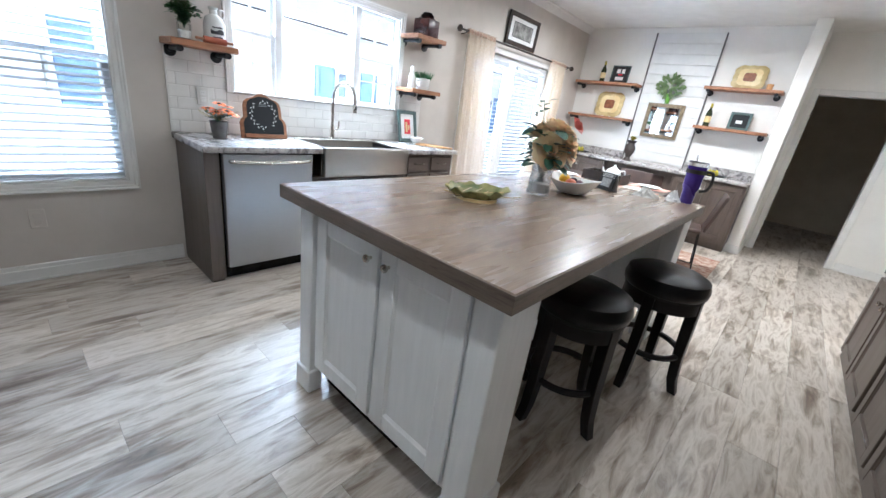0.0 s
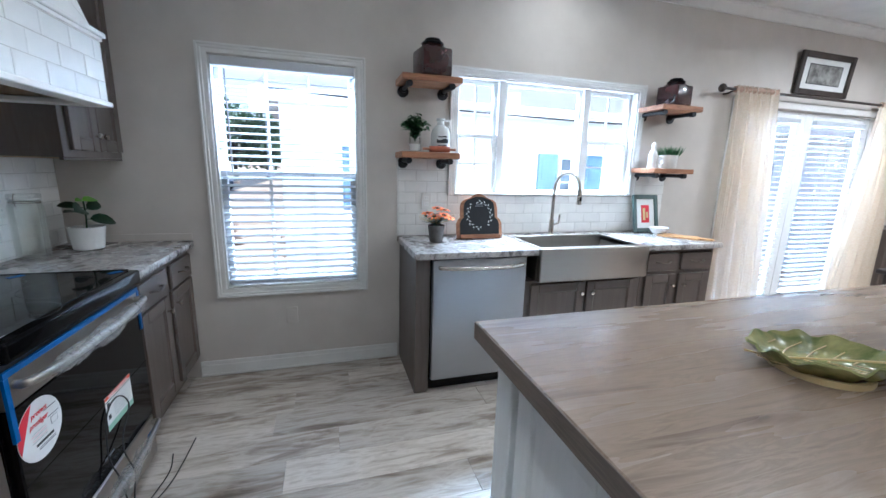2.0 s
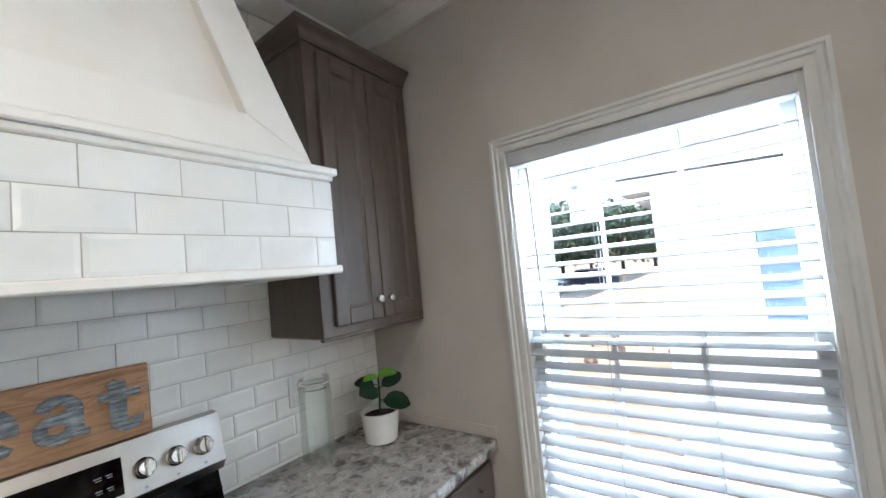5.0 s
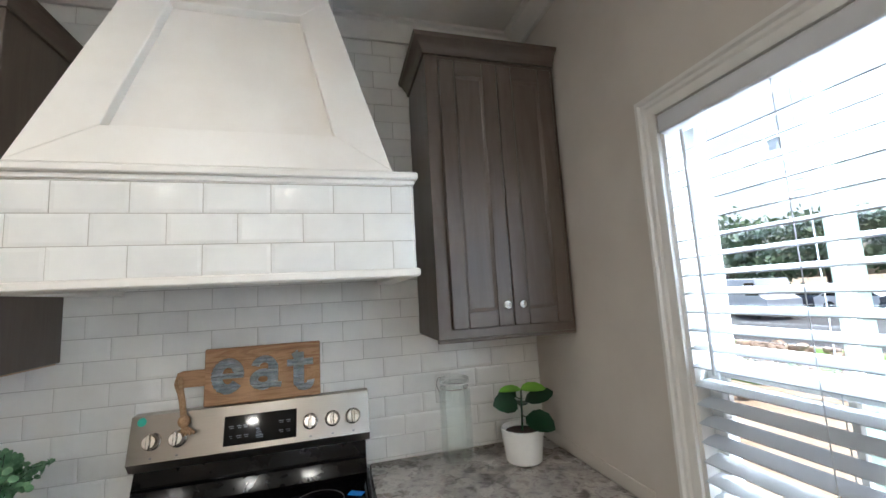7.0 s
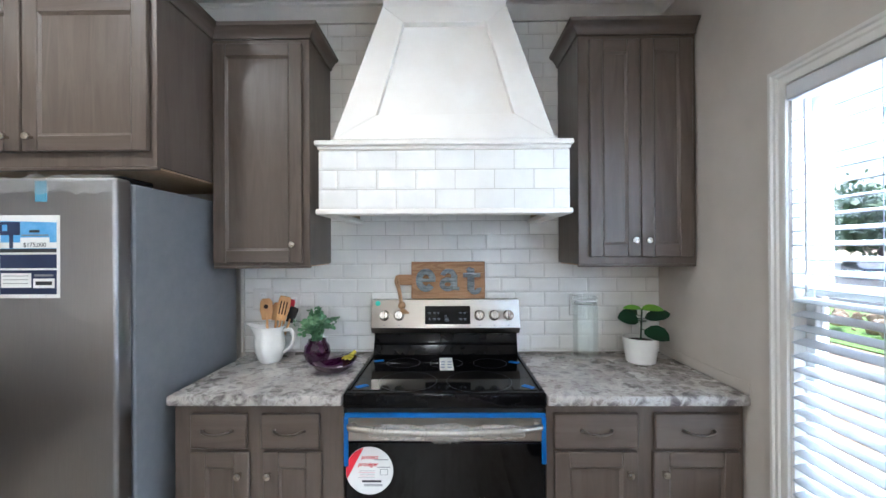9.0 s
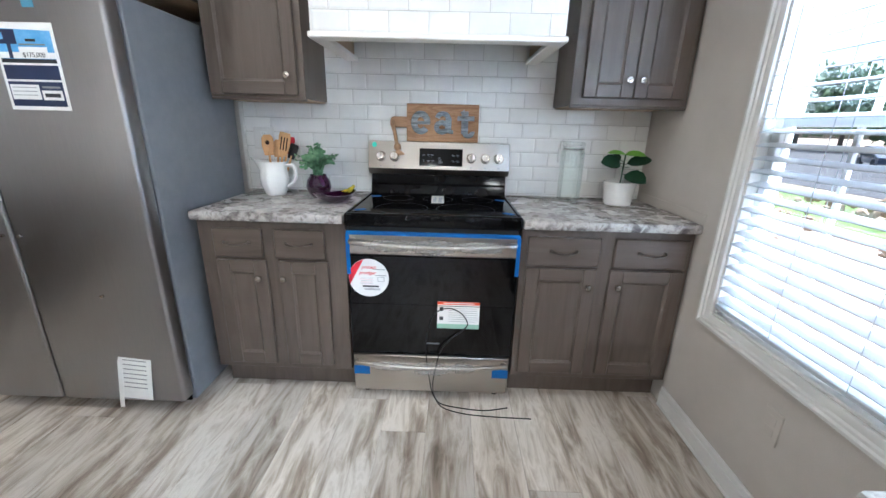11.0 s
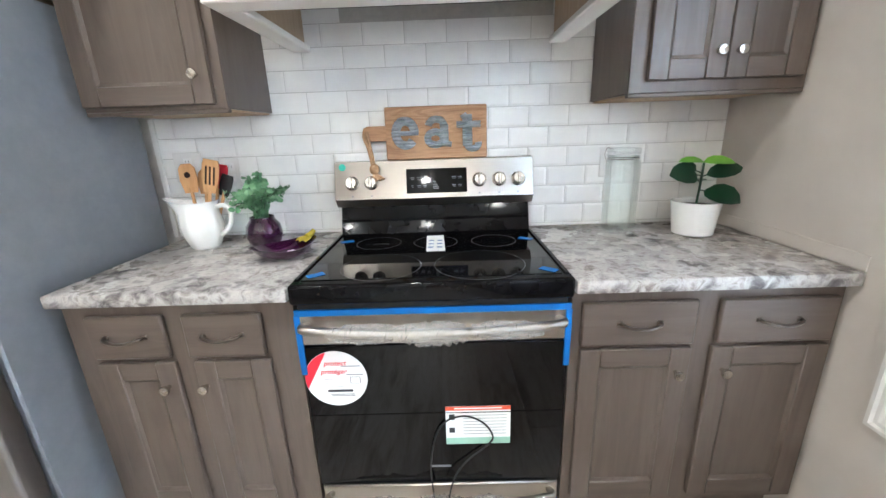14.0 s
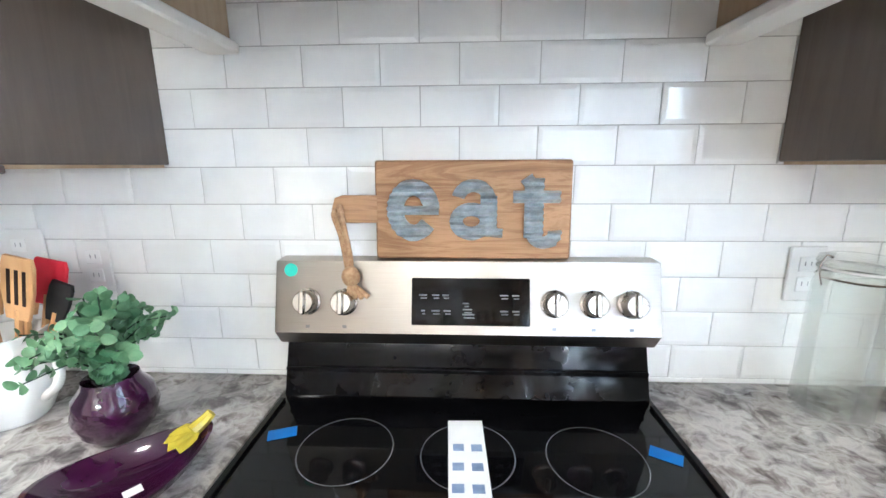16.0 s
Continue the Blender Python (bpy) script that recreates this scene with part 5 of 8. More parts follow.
def tree(x, y, h, seed):
    """A tapered trunk with limbs and a crown of many leaf clumps with gaps."""
    rnd = random.Random(seed)
    ob = thing("tree", x, y, GZ, "broad leafy green tree beyond the lot", "tree", group="trees beyond the lot")
    bm = tube([(x, y, GZ), (x + rnd.uniform(-.2, .2), y, GZ + h * 0.3), (x + rnd.uniform(-.3, .3), y, GZ + h * 0.6)], h * 0.028, 8, taper=0.5)
    tips = []
    for k in range(10):
        a, r = rnd.uniform(0, 6.28), h * rnd.uniform(0.12, 0.36)
        e = (x + r * math.cos(a), y + r * math.sin(a), GZ + h * rnd.uniform(0.28, 0.9))
        tube([(x, y, GZ + h * 0.35), ((x + e[0]) / 2, (y + e[1]) / 2, (GZ + h * 0.4 + e[2]) / 2), e], h * 0.012, 6, bm, 0.4)
        tips.append(e)
    part("trunk", bm, BARK, ob)
    bm = bmesh.new()
    for e in tips + [(x, y, GZ + h * 0.85)]:
        for k in range(170):
            c = Vector(e) + Vector((rnd.gauss(0, 1), rnd.gauss(0, 1), rnd.gauss(0, 0.75))) * h * 0.11
            s = h * rnd.uniform(0.02, 0.05)
            n = Vector((rnd.gauss(0, 1), rnd.gauss(0, 1), rnd.gauss(0.4, 1))).normalized()
            u = n.orthogonal().normalized()
            v = n.cross(u)
            bm.faces.new([bm.verts.new(c + s * (u * math.cos(t) + v * math.sin(t) * rnd.uniform(0.5, 0.9))) for t in (0, 1.3, 2.5, 3.7, 5.0)])
    part("crown", bm, FOLI, ob, smooth=False)


for i, (x, y, h) in enumerate(((-62, -16, 9), (-64, -24, 11), (-60, -33, 10), (-58, -44, 12), (-55, -55, 11), (-50, -66, 12), (-66, -8, 9), (-44, -74, 11), (-63, -29, 9), (-36, -80, 12), (-66, -1, 8), (-61, -20, 11), (-59, -38, 10), (-57, -49, 10), (-53, -60, 12), (-47, -70, 10), (-64, -12, 10), (-40, -77, 12), (-65, -5, 9))):
    tree(x, y, h, i + 20)


def vehicle(x, y, rz, paint, label, kind="car"):
    ob = thing("van" if kind == "van" else "car", x, y, GZ + 0.02, label, kind, rz, group="parked vehicles")
    if kind == "van":
        body = [(-3.0, 0.35), (3.0, 0.35), (3.0, 1.1), (2.6, 1.25), (2.2, 2.2), (-3.0, 2.3)]
        glass = [(2.18, 1.3), (2.5, 1.3), (2.2, 2.0), (1.4, 2.0), (1.4, 1.3)]
        ax = (-1.9, 1.9)
    else:
        body = [(-2.1, 0.32), (2.1, 0.32), (2.15, 0.75), (1.2, 0.92), (0.55, 1.42), (-1.1, 1.45), (-1.9, 0.98), (-2.15, 0.9)]
        glass = [(1.05, 0.95), (0.5, 1.36), (-1.05, 1.38), (-1.7, 0.98)]
        ax = (-1.3, 1.3)
    part("body", prism(body, "y", -0.9, 0.9, bev=0.06), paint, ob, local=True)
    part("window", prism(glass, "y", -0.91, 0.91), BLACKG, ob, "dark glass", local=True)
    for a in ax:
        for s in (-0.92, 0.72):
            bm = lathe([(0.0, 0), (0.33, 0), (0.33, 0.2), (0.0, 0.2)], n=20)
            bm.transform(Matrix.Translation((a, s, 0.33)) @ Matrix.Rotation(radians(-90), 4, "X"))
            w = part("wheel", bm, TYRE, ob, local=True)


for x, y, rz, p, l, kd in ((-30, -11, 80, CARD, "dark blue car parked on the asphalt", "car"), (-31, -14.5, 85, CARW, "white car parked on the asphalt", "car"), (-33, -18, 82, CARD, "dark blue car parked on the asphalt", "car"),
                           (-26, -17.5, 70, CARW, "white box van parked on the asphalt", "van"), (-32, -27, 60, CARD, "dark blue car parked on the asphalt", "car"), (-34, -8.2, 86, CARD, "dark blue car parked on the asphalt", "car")):
    vehicle(x, y, rz, p, l, kd)
# rubble heap between the lots
bm = bmesh.new()
rnd = random.Random(5)
for k in range(240):
    a, r = rnd.uniform(0, 6.28), abs(rnd.gauss(0, 1)) * 2.0
    s = rnd.uniform(0.06, 0.22)
    m = pose(-13 + 1.0 * r * math.cos(a), -7.5 + 1.6 * r * math.sin(a), GZ + max(0.0, 0.5 - 0.12 * r) * rnd.uniform(0.2, 1) + s * 0.3, rnd.uniform(0, 360), rnd.uniform(0, 360), 0)
    bmesh.ops.create_icosphere(bm, subdivisions=1, radius=s, matrix=m @ Matrix.Diagonal((1, rnd.uniform(0.5, 1), rnd.uniform(0.4, 0.9), 1)))
solo("rubble", bm, shade("rubble_stone", lin(180, 160, 140), lin(130, 104, 84), 2, 0.95, bump=0.3), "heap of broken rubble and earth", "rubble", "stuff")

# ---- small things ----
CORR = shade("corrugated_tin", lin(206, 211, 214), lin(160, 168, 174), 40, 0.36, 0.5, bump=0.08)


ROUND = ((0, 0.12), (0.14, 0.7), (0.36, 1.0), (0.66, 0.98), (0.88, 0.6), (1, 0.06))
SLIM = ((0, 0.08), (0.25, 0.8), (0.55, 1.0), (0.82, 0.62), (1, 0.04))


def leaf(bm, base, d, length, width, up, curl=0.25, form=SLIM):
    """One pointed leaf with a fold, from its base along d."""
    d = Vector(d).normalized()
    side = d.cross(Vector(up))
    side = (side if side.length > 1e-4 else d.orthogonal()).normalized()
    nrm = side.cross(d).normalized()
    base = Vector(base)
    rows = []
    for f, w in form:
        c = base + d * length * f - nrm * curl * length * f * f
        rows.append([bm.verts.new(c - side * w * width / 2 + nrm * 0.12 * width * w), bm.verts.new(c), bm.verts.new(c + side * w * width / 2 + nrm * 0.12 * width * w)])
    for a, b in zip(rows, rows[1:]):
        bm.faces.new((a[0], a[1], b[1], b[0]))
        bm.faces.new((a[1], a[2], b[2], b[1]))


def sprig(ob, x, y, z, n, spread, height, ll, lw, mat, seed, stems=True, name="foliage", form=SLIM):
    """A bunch of stems with leaf pairs."""
    rnd = random.Random(seed)
    bl, bs_ = bmesh.new(), bmesh.new()
    for k in range(n):
        a, r = rnd.uniform(0, 6.28), spread * math.sqrt(rnd.random())
        h = height * rnd.uniform(0.6, 1.0)
        tip = Vector((x + r * math.cos(a), y + r * math.sin(a), z + h * (1 - 0.45 * (r / spread) ** 2)))
        pts = curve_pts([(x, y, z), (x + 0.35 * r * math.cos(a), y + 0.35 * r * math.sin(a), z + 0.55 * h), tip], 4)
        if stems:
            tube(pts, 0.0013, 4, bs_)
        for i, p in enumerate(pts[1 if form is ROUND else 2:]):
            for s in (-1, 1):
                d = Vector((math.cos(a + s * 1.3 + rnd.uniform(-.5, .5)), math.sin(a + s * 1.3 + rnd.uniform(-.5, .5)), rnd.uniform(-0.2, 0.7)))
                leaf(bl, p, d, ll * rnd.uniform(0.7, 1.15), lw * rnd.uniform(0.8, 1.1), (rnd.uniform(-0.9, 0.9), rnd.uniform(0.2, 1.4), rnd.uniform(-0.2, 0.8)) if form is ROUND else (0, 0, 1), rnd.uniform(0, 0.4), form)
    if stems:
        part("stems", bs_, LEAFD, ob)
    else:
        bs_.free()
    part(name, bl, mat, ob, smooth=True)


# eat board on the range
bd = thing("wooden_sign", -2.05, B + 0.02, 1.202, "wooden cutting-board sign with corrugated metal letters eat", "sign")
TL = pose(0, B + 0.046, 1.203, 4, 0, 0)      # leans back against the tiles
bm = bx(-2.247, -1.858, -0.018, 0.0, 0.0, 0.196, 0.004)
bm.transform(TL)
part("board", bm, BOARDW, bd, "knotty pine board")
bm = prism([(-1.862, 0.072), (-1.79, 0.072), (-1.775, 0.076), (-1.768, 0.098), (-1.775, 0.122), (-1.79, 0.128), (-1.862, 0.128)], "y", -0.018, 0.0, bev=0.002)
bm.transform(TL)
part("board_handle", bm, BOARDW, bd)
def ribbon(bm, pts, w, o):
    """A flat stroke along 2D points, o metres proud."""
    pts = [Vector((u, v, 0)) for u, v in pts]
    rows = []
    for i, c in enumerate(pts):
        t = (pts[min(i + 1, len(pts) - 1)] - pts[max(i - 1, 0)]).normalized()
        n = Vector((-t.y, t.x, 0)) * w / 2
        rows.append([bm.verts.new(c + s * n + Vector((0, 0, d))) for s, d in ((-1, 0), (1, 0), (1, o), (-1, o))])
    for a_, b_ in zip(rows, rows[1:]):
        for i in range(4):
            bm.faces.new((a_[i], a_[(i + 1) % 4], b_[(i + 1) % 4], b_[i]))
    bm.faces.new(rows[0])
    bm.faces.new(rows[-1])


def arc(cx, cy, rx, ry, d0, d1, n=22):
    return [(cx + rx * math.cos(radians(d0 + (d1 - d0) * k / n)), cy + ry * math.sin(radians(d0 + (d1 - d0) * k / n))) for k in range(n + 1)]


GLYPHS = {"e": [(arc(0, 0, 0.036, 0.045, 2, 322), 0.032), ([(-0.034, 0.0), (0.05, 0.0)], 0.017)],
          "a": [(arc(-0.008, -0.022, 0.03, 0.024, 0, 360), 0.026), ([(0.026, 0.028), (0.026, -0.036)], 0.032), (arc(-0.004, 0.018, 0.031, 0.03, 10, 165), 0.025), ([(0.02, -0.042), (0.053, -0.046)], 0.018)],
          "t": [([(-0.004, 0.07), (-0.004, -0.046)], 0.036), ([(-0.044, 0.034), (0.046, 0.034)], 0.024), (arc(0.016, -0.036, 0.022, 0.02, 200, 370), 0.024), ([(-0.024, 0.056), (-0.004, 0.07)], 0.02)]}
for ch, x, zc in (("e", -1.935, 0.098), ("a", -2.058, 0.098), ("t", -2.176, 0.09)):
    bm = bmesh.new()
    for i, (path, w) in enumerate(GLYPHS[ch]):
        ribbon(bm, path, w, 0.0035 + 0.0004 * i)
    for k in range(-22, 26):          # corrugations across the letter
        bmesh.ops.bisect_plane(bm, geom=bm.verts[:] + bm.edges[:] + bm.faces[:], plane_co=(0, 0.0032 * k, 0), plane_no=(0, 1, 0))
    for v in bm.verts:
        if v.co.z > 0.002:
            v.co.z += 0.006 + 0.006 * math.sin(v.co.y / 0.0128 * 2 * math.pi)
    bm.transform(TL @ Matrix.Translation((x, 0.0008, zc)) @ FY)
    part("letter", bm, CORR, bd, "corrugated tin letter", smooth=False)
pts = [TL @ Vector(p) for p in ((-1.785, -0.004, 0.10), (-1.788, 0.008, 0.102), (-1.796, 0.012, 0.06), (-1.806, 0.016, 0.01), (-1.81, 0.02, -0.03))]
part("rope", tube(curve_pts(pts, 5), 0.0065, 8), ROPE, bd, "twisted jute rope loop")
pts = [TL @ Vector(p) for p in ((-1.785, -0.012, 0.10), (-1.775, 0.006, 0.09), (-1.79, 0.014, 0.05), (-1.80, 0.018, 0.0), (-1.806, 0.022, -0.03))]
part("rope", tube(curve_pts(pts, 5), 0.006, 8), ROPE, bd, "twisted jute rope loop")
bm = bmesh.new()
bmesh.ops.create_icosphere(bm, subdivisions=2, radius=0.019, matrix=TL @ Matrix.Translation((-1.812, 0.03, -0.032)) @ Matrix.Diagonal((1, 0.8, 1.15, 1)))
part("knot", bm, ROPE, bd)
for e in (-1.848, -1.836, -1.824, -1.81):
    part("rope_end", tube([TL @ Vector((-1.81, 0.028, -0.045)), TL @ Vector((e, 0.042, -0.075 + 0.3 * abs(e + 1.83)))], 0.0055, 8), ROPE, bd)

# pitcher with utensils
PX, PY = -1.172, -0.79
pc = thing("pitcher", PX, PY, 0.914, "white ceramic pitcher with raised leaf ribs", "pitcher")
bm = lathe([(0.0, 0.0), (0.045, 0.0), (0.052, 0.008), (0.07, 0.055), (0.074, 0.09), (0.066, 0.13), (0.064, 0.16), (0.07, 0.175), (0.066, 0.175), (0.06, 0.16), (0.061, 0.13), (0.066, 0.09), (0.05, 0.02), (0.0, 0.015)], PX, PY, 0.914, 60, cap=False)
for v in bm.verts:
    a = math.atan2(v.co.y - PY, v.co.x - PX)
    r = math.hypot(v.co.x - PX, v.co.y - PY)
    h = v.co.z - 0.914
    k = 1 + 0.08 * (max(0, math.sin(a * 5 + 5 * h)) ** 2 - 0.3) * math.sin(min(1, h / 0.17) * 3.1)
    lip = 0.035 * max(0, math.cos(a - 0.35)) ** 8 * max(0, (h - 0.12) / 0.05)
    v.co.x, v.co.y = PX + math.cos(a) * (r * k + lip), PY + math.sin(a) * (r * k + lip)
    v.co.z += lip * 0.5
part("body", bm, CERAM, pc)
pts = [(PX - 0.06, PY, 1.065), (PX - 0.1, PY, 1.07), (PX - 0.12, PY + 0.01, 1.04), (PX - 0.11, PY + 0.01, 0.995), (PX - 0.066, PY, 0.96)]
part("handle", tube(curve_pts(pts, 5), 0.0085, 10), CERAM, pc)


def utensil(name, x, y, tip, mat, label, head, slots=0):
    """A kitchen tool standing in the pitcher."""
    x, tip = x - 0.018, (tip[0] - 0.018, tip[1], tip[2] - 0.012)
    ob = thing(name, x, y, 0.935, label, "kitchen utensil", group="utensils in the pitcher")
    p, q = Vector((x, y, 0.935)), Vector(tip)
    d = (q - p).normalized()
    part("shaft", tube([p, p + (q - p) * 0.75], 0.006, 8), LTWOOD, ob)
    w, l, rnd_ = head
    prof = [(-w * 0.35, 0), (w * 0.35, 0), (w * 0.5, l * 0.45), (w * (0.45 if rnd_ else 0.5), l * 0.85), (w * (0.25 if rnd_ else 0.42), l), (-w * (0.25 if rnd_ else 0.42), l), (-w * (0.45 if rnd_ else 0.5), l * 0.85), (-w * 0.5, l * 0.45)]
    bm = prism(prof, "y", -0.004, 0.004, bev=0.002)
    zq = d.to_track_quat("Z", "Y").to_matrix().to_4x4()
    face = Matrix.Translation(p + (q - p) * 0.68) @ zq
    z = face.to_3x3() @ Vector((0, 1, 0))
    ang = math.atan2(z.x, z.y)
    face = face @ Matrix.Rotation(ang, 4, "Z")
    bm.transform(face)
    hd_ = part("head", bm, mat, ob)
    for k in range(slots):
        bm = bx(-w * 0.3 + k * w * 0.24, -w * 0.3 + k * w * 0.24 + w * 0.1, -0.0052, 0.0052, l * 0.25, l * 0.8)
        bm.transform(face)
        part("slot", bm, BROWNC, hd_)
    return ob, face, l


_o, _f, _l = utensil("wooden_spoon", -1.14, -0.80, (-1.125, -0.81, 1.215), LTWOOD, "pale wooden spoon with a hole", (0.066, 0.105, True))
bm = lathe([(0, -0.0055), (0.011, -0.0055), (0.011, 0.0055), (0, 0.0055)], n=16)
bm.transform(_f @ Matrix.Translation((0, 0, _l * 0.62)) @ Matrix.Rotation(radians(90), 4, "X"))
part("hole", bm, BROWNC, _o)
utensil("wooden_spoon", -1.15, -0.82, (-1.165, -0.85, 1.2), LTWOOD, "long pale wooden spoon standing in the pitcher", (0.055, 0.09, True))
utensil("red_spatula", -1.17, -0.82, (-1.225, -0.85, 1.23), RED, "red rubber spatula with a wooden shaft", (0.068, 0.09, False))
utensil("slotted_turner", -1.165, -0.79, (-1.225, -0.79, 1.215), LTWOOD, "pale wooden slotted turner in the pitcher", (0.06, 0.12, False), 3)
utensil("black_spatula", -1.175, -0.81, (-1.262, -0.83, 1.19), BLACKM, "black nylon spatula in the pitcher", (0.045, 0.08, False))

# purple vase with eucalyptus
vs = thing("purple_vase", -1.418, -0.75, 0.914, "dark purple glass vase with green sprigs", "vase")
part("vase", lathe([(0.0, 0), (0.034, 0), (0.054, 0.024), (0.064, 0.055), (0.058, 0.088), (0.043, 0.108), (0.041, 0.118), (0.037, 0.11), (0.034, 0.098), (0.0, 0.06)], -1.418, -0.75, 0.914, 28, cap=False), PURPLE, vs)
sprig(vs, -1.418, -0.75, 1.01, 40, 0.115, 0.19, 0.021, 0.019, shade("eucalyptus", lin(132, 174, 130), lin(70, 118, 78), 14, 0.5, vary=0.2), 3, form=ROUND)

# aubergine dish
dsh = thing("aubergine_dish", -1.548, -0.625, 0.914, "purple ceramic aubergine-shaped dish with green stem", "dish", rz=52)
bm = bmesh.new()
n, rings = 32, []
for r, z in ((0.0, 0.004), (0.45, 0.002), (0.8, 0.018), (1.0, 0.04), (0.94, 0.041), (0.72, 0.02), (0.4, 0.009), (0.0, 0.008)):
    ring_ = []
    for k in range(n):
        a = 2 * math.pi * k / n
        w = 0.078 - 0.022 * math.cos(a)
        ring_.append(bm.verts.new((0.115 * r * math.cos(a), w * r * math.sin(a) + 0.012 * math.cos(a * 1) ** 2 * r, z + 0.012 * r * r * math.cos(a) ** 2)))
    rings.append(ring_)
for a, b in zip(rings, rings[1:]):
    for k in range(n):
        bm.faces.new((a[k], a[(k + 1) % n], b[(k + 1) % n], b[k]))
bm.transform(pose(0, 0, 0, 0, 0, 180))
part("dish", bm, PURPLE, dsh, local=True)
bm = bmesh.new()
for a in (-50, -20, 15, 45):
    leaf(bm, (-0.088, -0.012, 0.05), (math.cos(radians(a)), math.sin(radians(a)), -0.1), 0.044, 0.034, (0, 0, 1), 0.1)
tube([(-0.085, -0.012, 0.05), (-0.104, -0.014, 0.058), (-0.116, -0.012, 0.068)], 0.012, 8, bm, 0.7)
part("stem", bm, YGREEN, dsh, "yellow-green stem cap", local=True)
part("sticker", bx(-0.005, 0.017, 0.026, 0.042, 0.028, 0.0295), PAPER, dsh, "small white sticker", local=True)

# glass jar
jr = thing("glass_jar", -2.752, -0.872, 0.914, "tall empty glass jar with a clamped glass lid", "jar")
_j = part("jar", lathe([(0.0, 0.0), (0.055, 0.0), (0.062, 0.008), (0.062, 0.25), (0.055, 0.272), (0.055, 0.285), (0.05, 0.285), (0.05, 0.27), (0.057, 0.248), (0.057, 0.012), (0.0, 0.009)], -2.752, -0.872, 0.914, 36, cap=False), JARG, jr)
part("lid", lathe([(0.0, 0.289), (0.056, 0.289), (0.06, 0.296), (0.058, 0.306), (0.05, 0.31), (0.0, 0.308)], -2.752, -0.872, 0.914, 36, cap=False), JARG, jr, "domed glass lid")
_j.visible_shadow = False
part("seal", lathe([(0.05, 0.285), (0.058, 0.285), (0.058, 0.289), (0.05, 0.289), (0.05, 0.285)], -2.752, -0.872, 0.914, 36, cap=False), CERAM, jr)
part("neck_wire", lathe([(0.0565, 0.268), (0.059, 0.27), (0.0565, 0.272)], -2.752, -0.872, 0.914, 30, cap=False), NICKEL, jr, "steel neck wire")
part("wire_clasp", tube(curve_pts([(-2.69, -0.872, 1.17), (-2.68, -0.87, 1.2), (-2.688, -0.87, 1.225), (-2.702, -0.872, 1.222)], 4), 0.0018, 6), NICKEL, jr)

# potted plant
pp = thing("potted_plant", -2.978, -0.765, 0.914, "white ribbed ceramic pot with a broad-leaved green plant", "plant")
bm = lathe([(0.0, 0), (0.058, 0), (0.066, 0.006), (0.079, 0.11), (0.081, 0.122), (0.075, 0.122), (0.073, 0.105), (0.0, 0.10)], -2.978, -0.765, 0.914, 36, cap=False)
part("pot", bm, CERAM, pp)
part("soil", lathe([(0, 0.107), (0.0735, 0.104)], -2.978, -0.765, 0.914, 20, cap=False), BROWNC, pp)
bm, b2_ = bmesh.new(), bmesh.new()
tube(curve_pts([(-2.978, -0.765, 1.01), (-2.98, -0.76, 1.10), (-2.985, -0.765, 1.17)], 4), 0.004, 8, b2_)
for bz, d, l, w in ((1.125, (0.95, 0.3, 0.15), 0.1, 0.082), (1.075, (-0.5, 0.75, -0.1), 0.11, 0.088), (1.12, (-0.98, 0.2, 0.32), 0.118, 0.058), (1.10, (-0.3, -0.9, 0.2), 0.085, 0.07), (1.135, (0.5, -0.7, 0.25), 0.08, 0.06)):
    q = Vector(d).normalized()
    tube([Vector((-2.98, -0.765, bz)), Vector((-2.98, -0.765, bz)) + 0.022 * q], 0.002, 6, b2_)
    leaf(bm, Vector((-2.98, -0.765, bz)) + 0.02 * q, d, l, w, (0, 0.8, 0.6), 0.22, ROUND)
part("stem", b2_, LEAFD, pp)
part("leaves", bm, LEAFD, pp, "large dark green leaves")
bm = bmesh.new()
for d, l, w in (((0.9, 0.3, 0.3), 0.095, 0.036), ((-0.9, 0.3, 0.2), 0.095, 0.05)):
    leaf(bm, (-2.985, -0.765, 1.17), d, l, w, (0, 0.5, 0.8), 0.3, ROUND)
part("young_leaves", bm, LEAFL, pp, "light green young leaves")


SLOTG = shade("slot_grey", lin(150, 150, 150), lin(140, 140, 140), 20, 0.7)


def outlet(x, y, z, side, label="white wall outlet with two sockets", gang=1, skin=None):
    ob = thing("wall_outlet", x, y, z, label, "outlet")
    fm = face_map(side, y if side == "y" else x)
    c = x if side == "y" else y
    part("plate", fbox(fm, c - 0.036 * gang, c + 0.036 * gang, 0.0, 0.006, z - 0.058, z + 0.058, 0.003), skin or TRIM, ob)
    for dz in (-0.021, 0.021):
        s = part("socket", fbox(fm, c - 0.017, c + 0.017, 0.006, 0.008, z + dz - 0.015, z + dz + 0.015, 0.001), skin or CERAM, ob)
        for dx in (-0.006, 0.006):
            part("slot", fbox(fm, c + dx - 0.001, c + dx + 0.001, 0.008, 0.0084, z + dz - 0.003, z + dz + 0.006), skin or SLOTG, s)


outlet(-1.226, B + 0.012, 1.175, "y")
outlet(-1.06, B + 0.012, 1.20, "y", "white double switch plate", 1.6)
outlet(-2.73, B + 0.012, 1.168, "y")
outlet(W, 0.214, 0.383, "x", "beige wall outlet painted like the wall", skin=PAINT)
outlet(W + 0.012, 1.137, 1.16, "x")


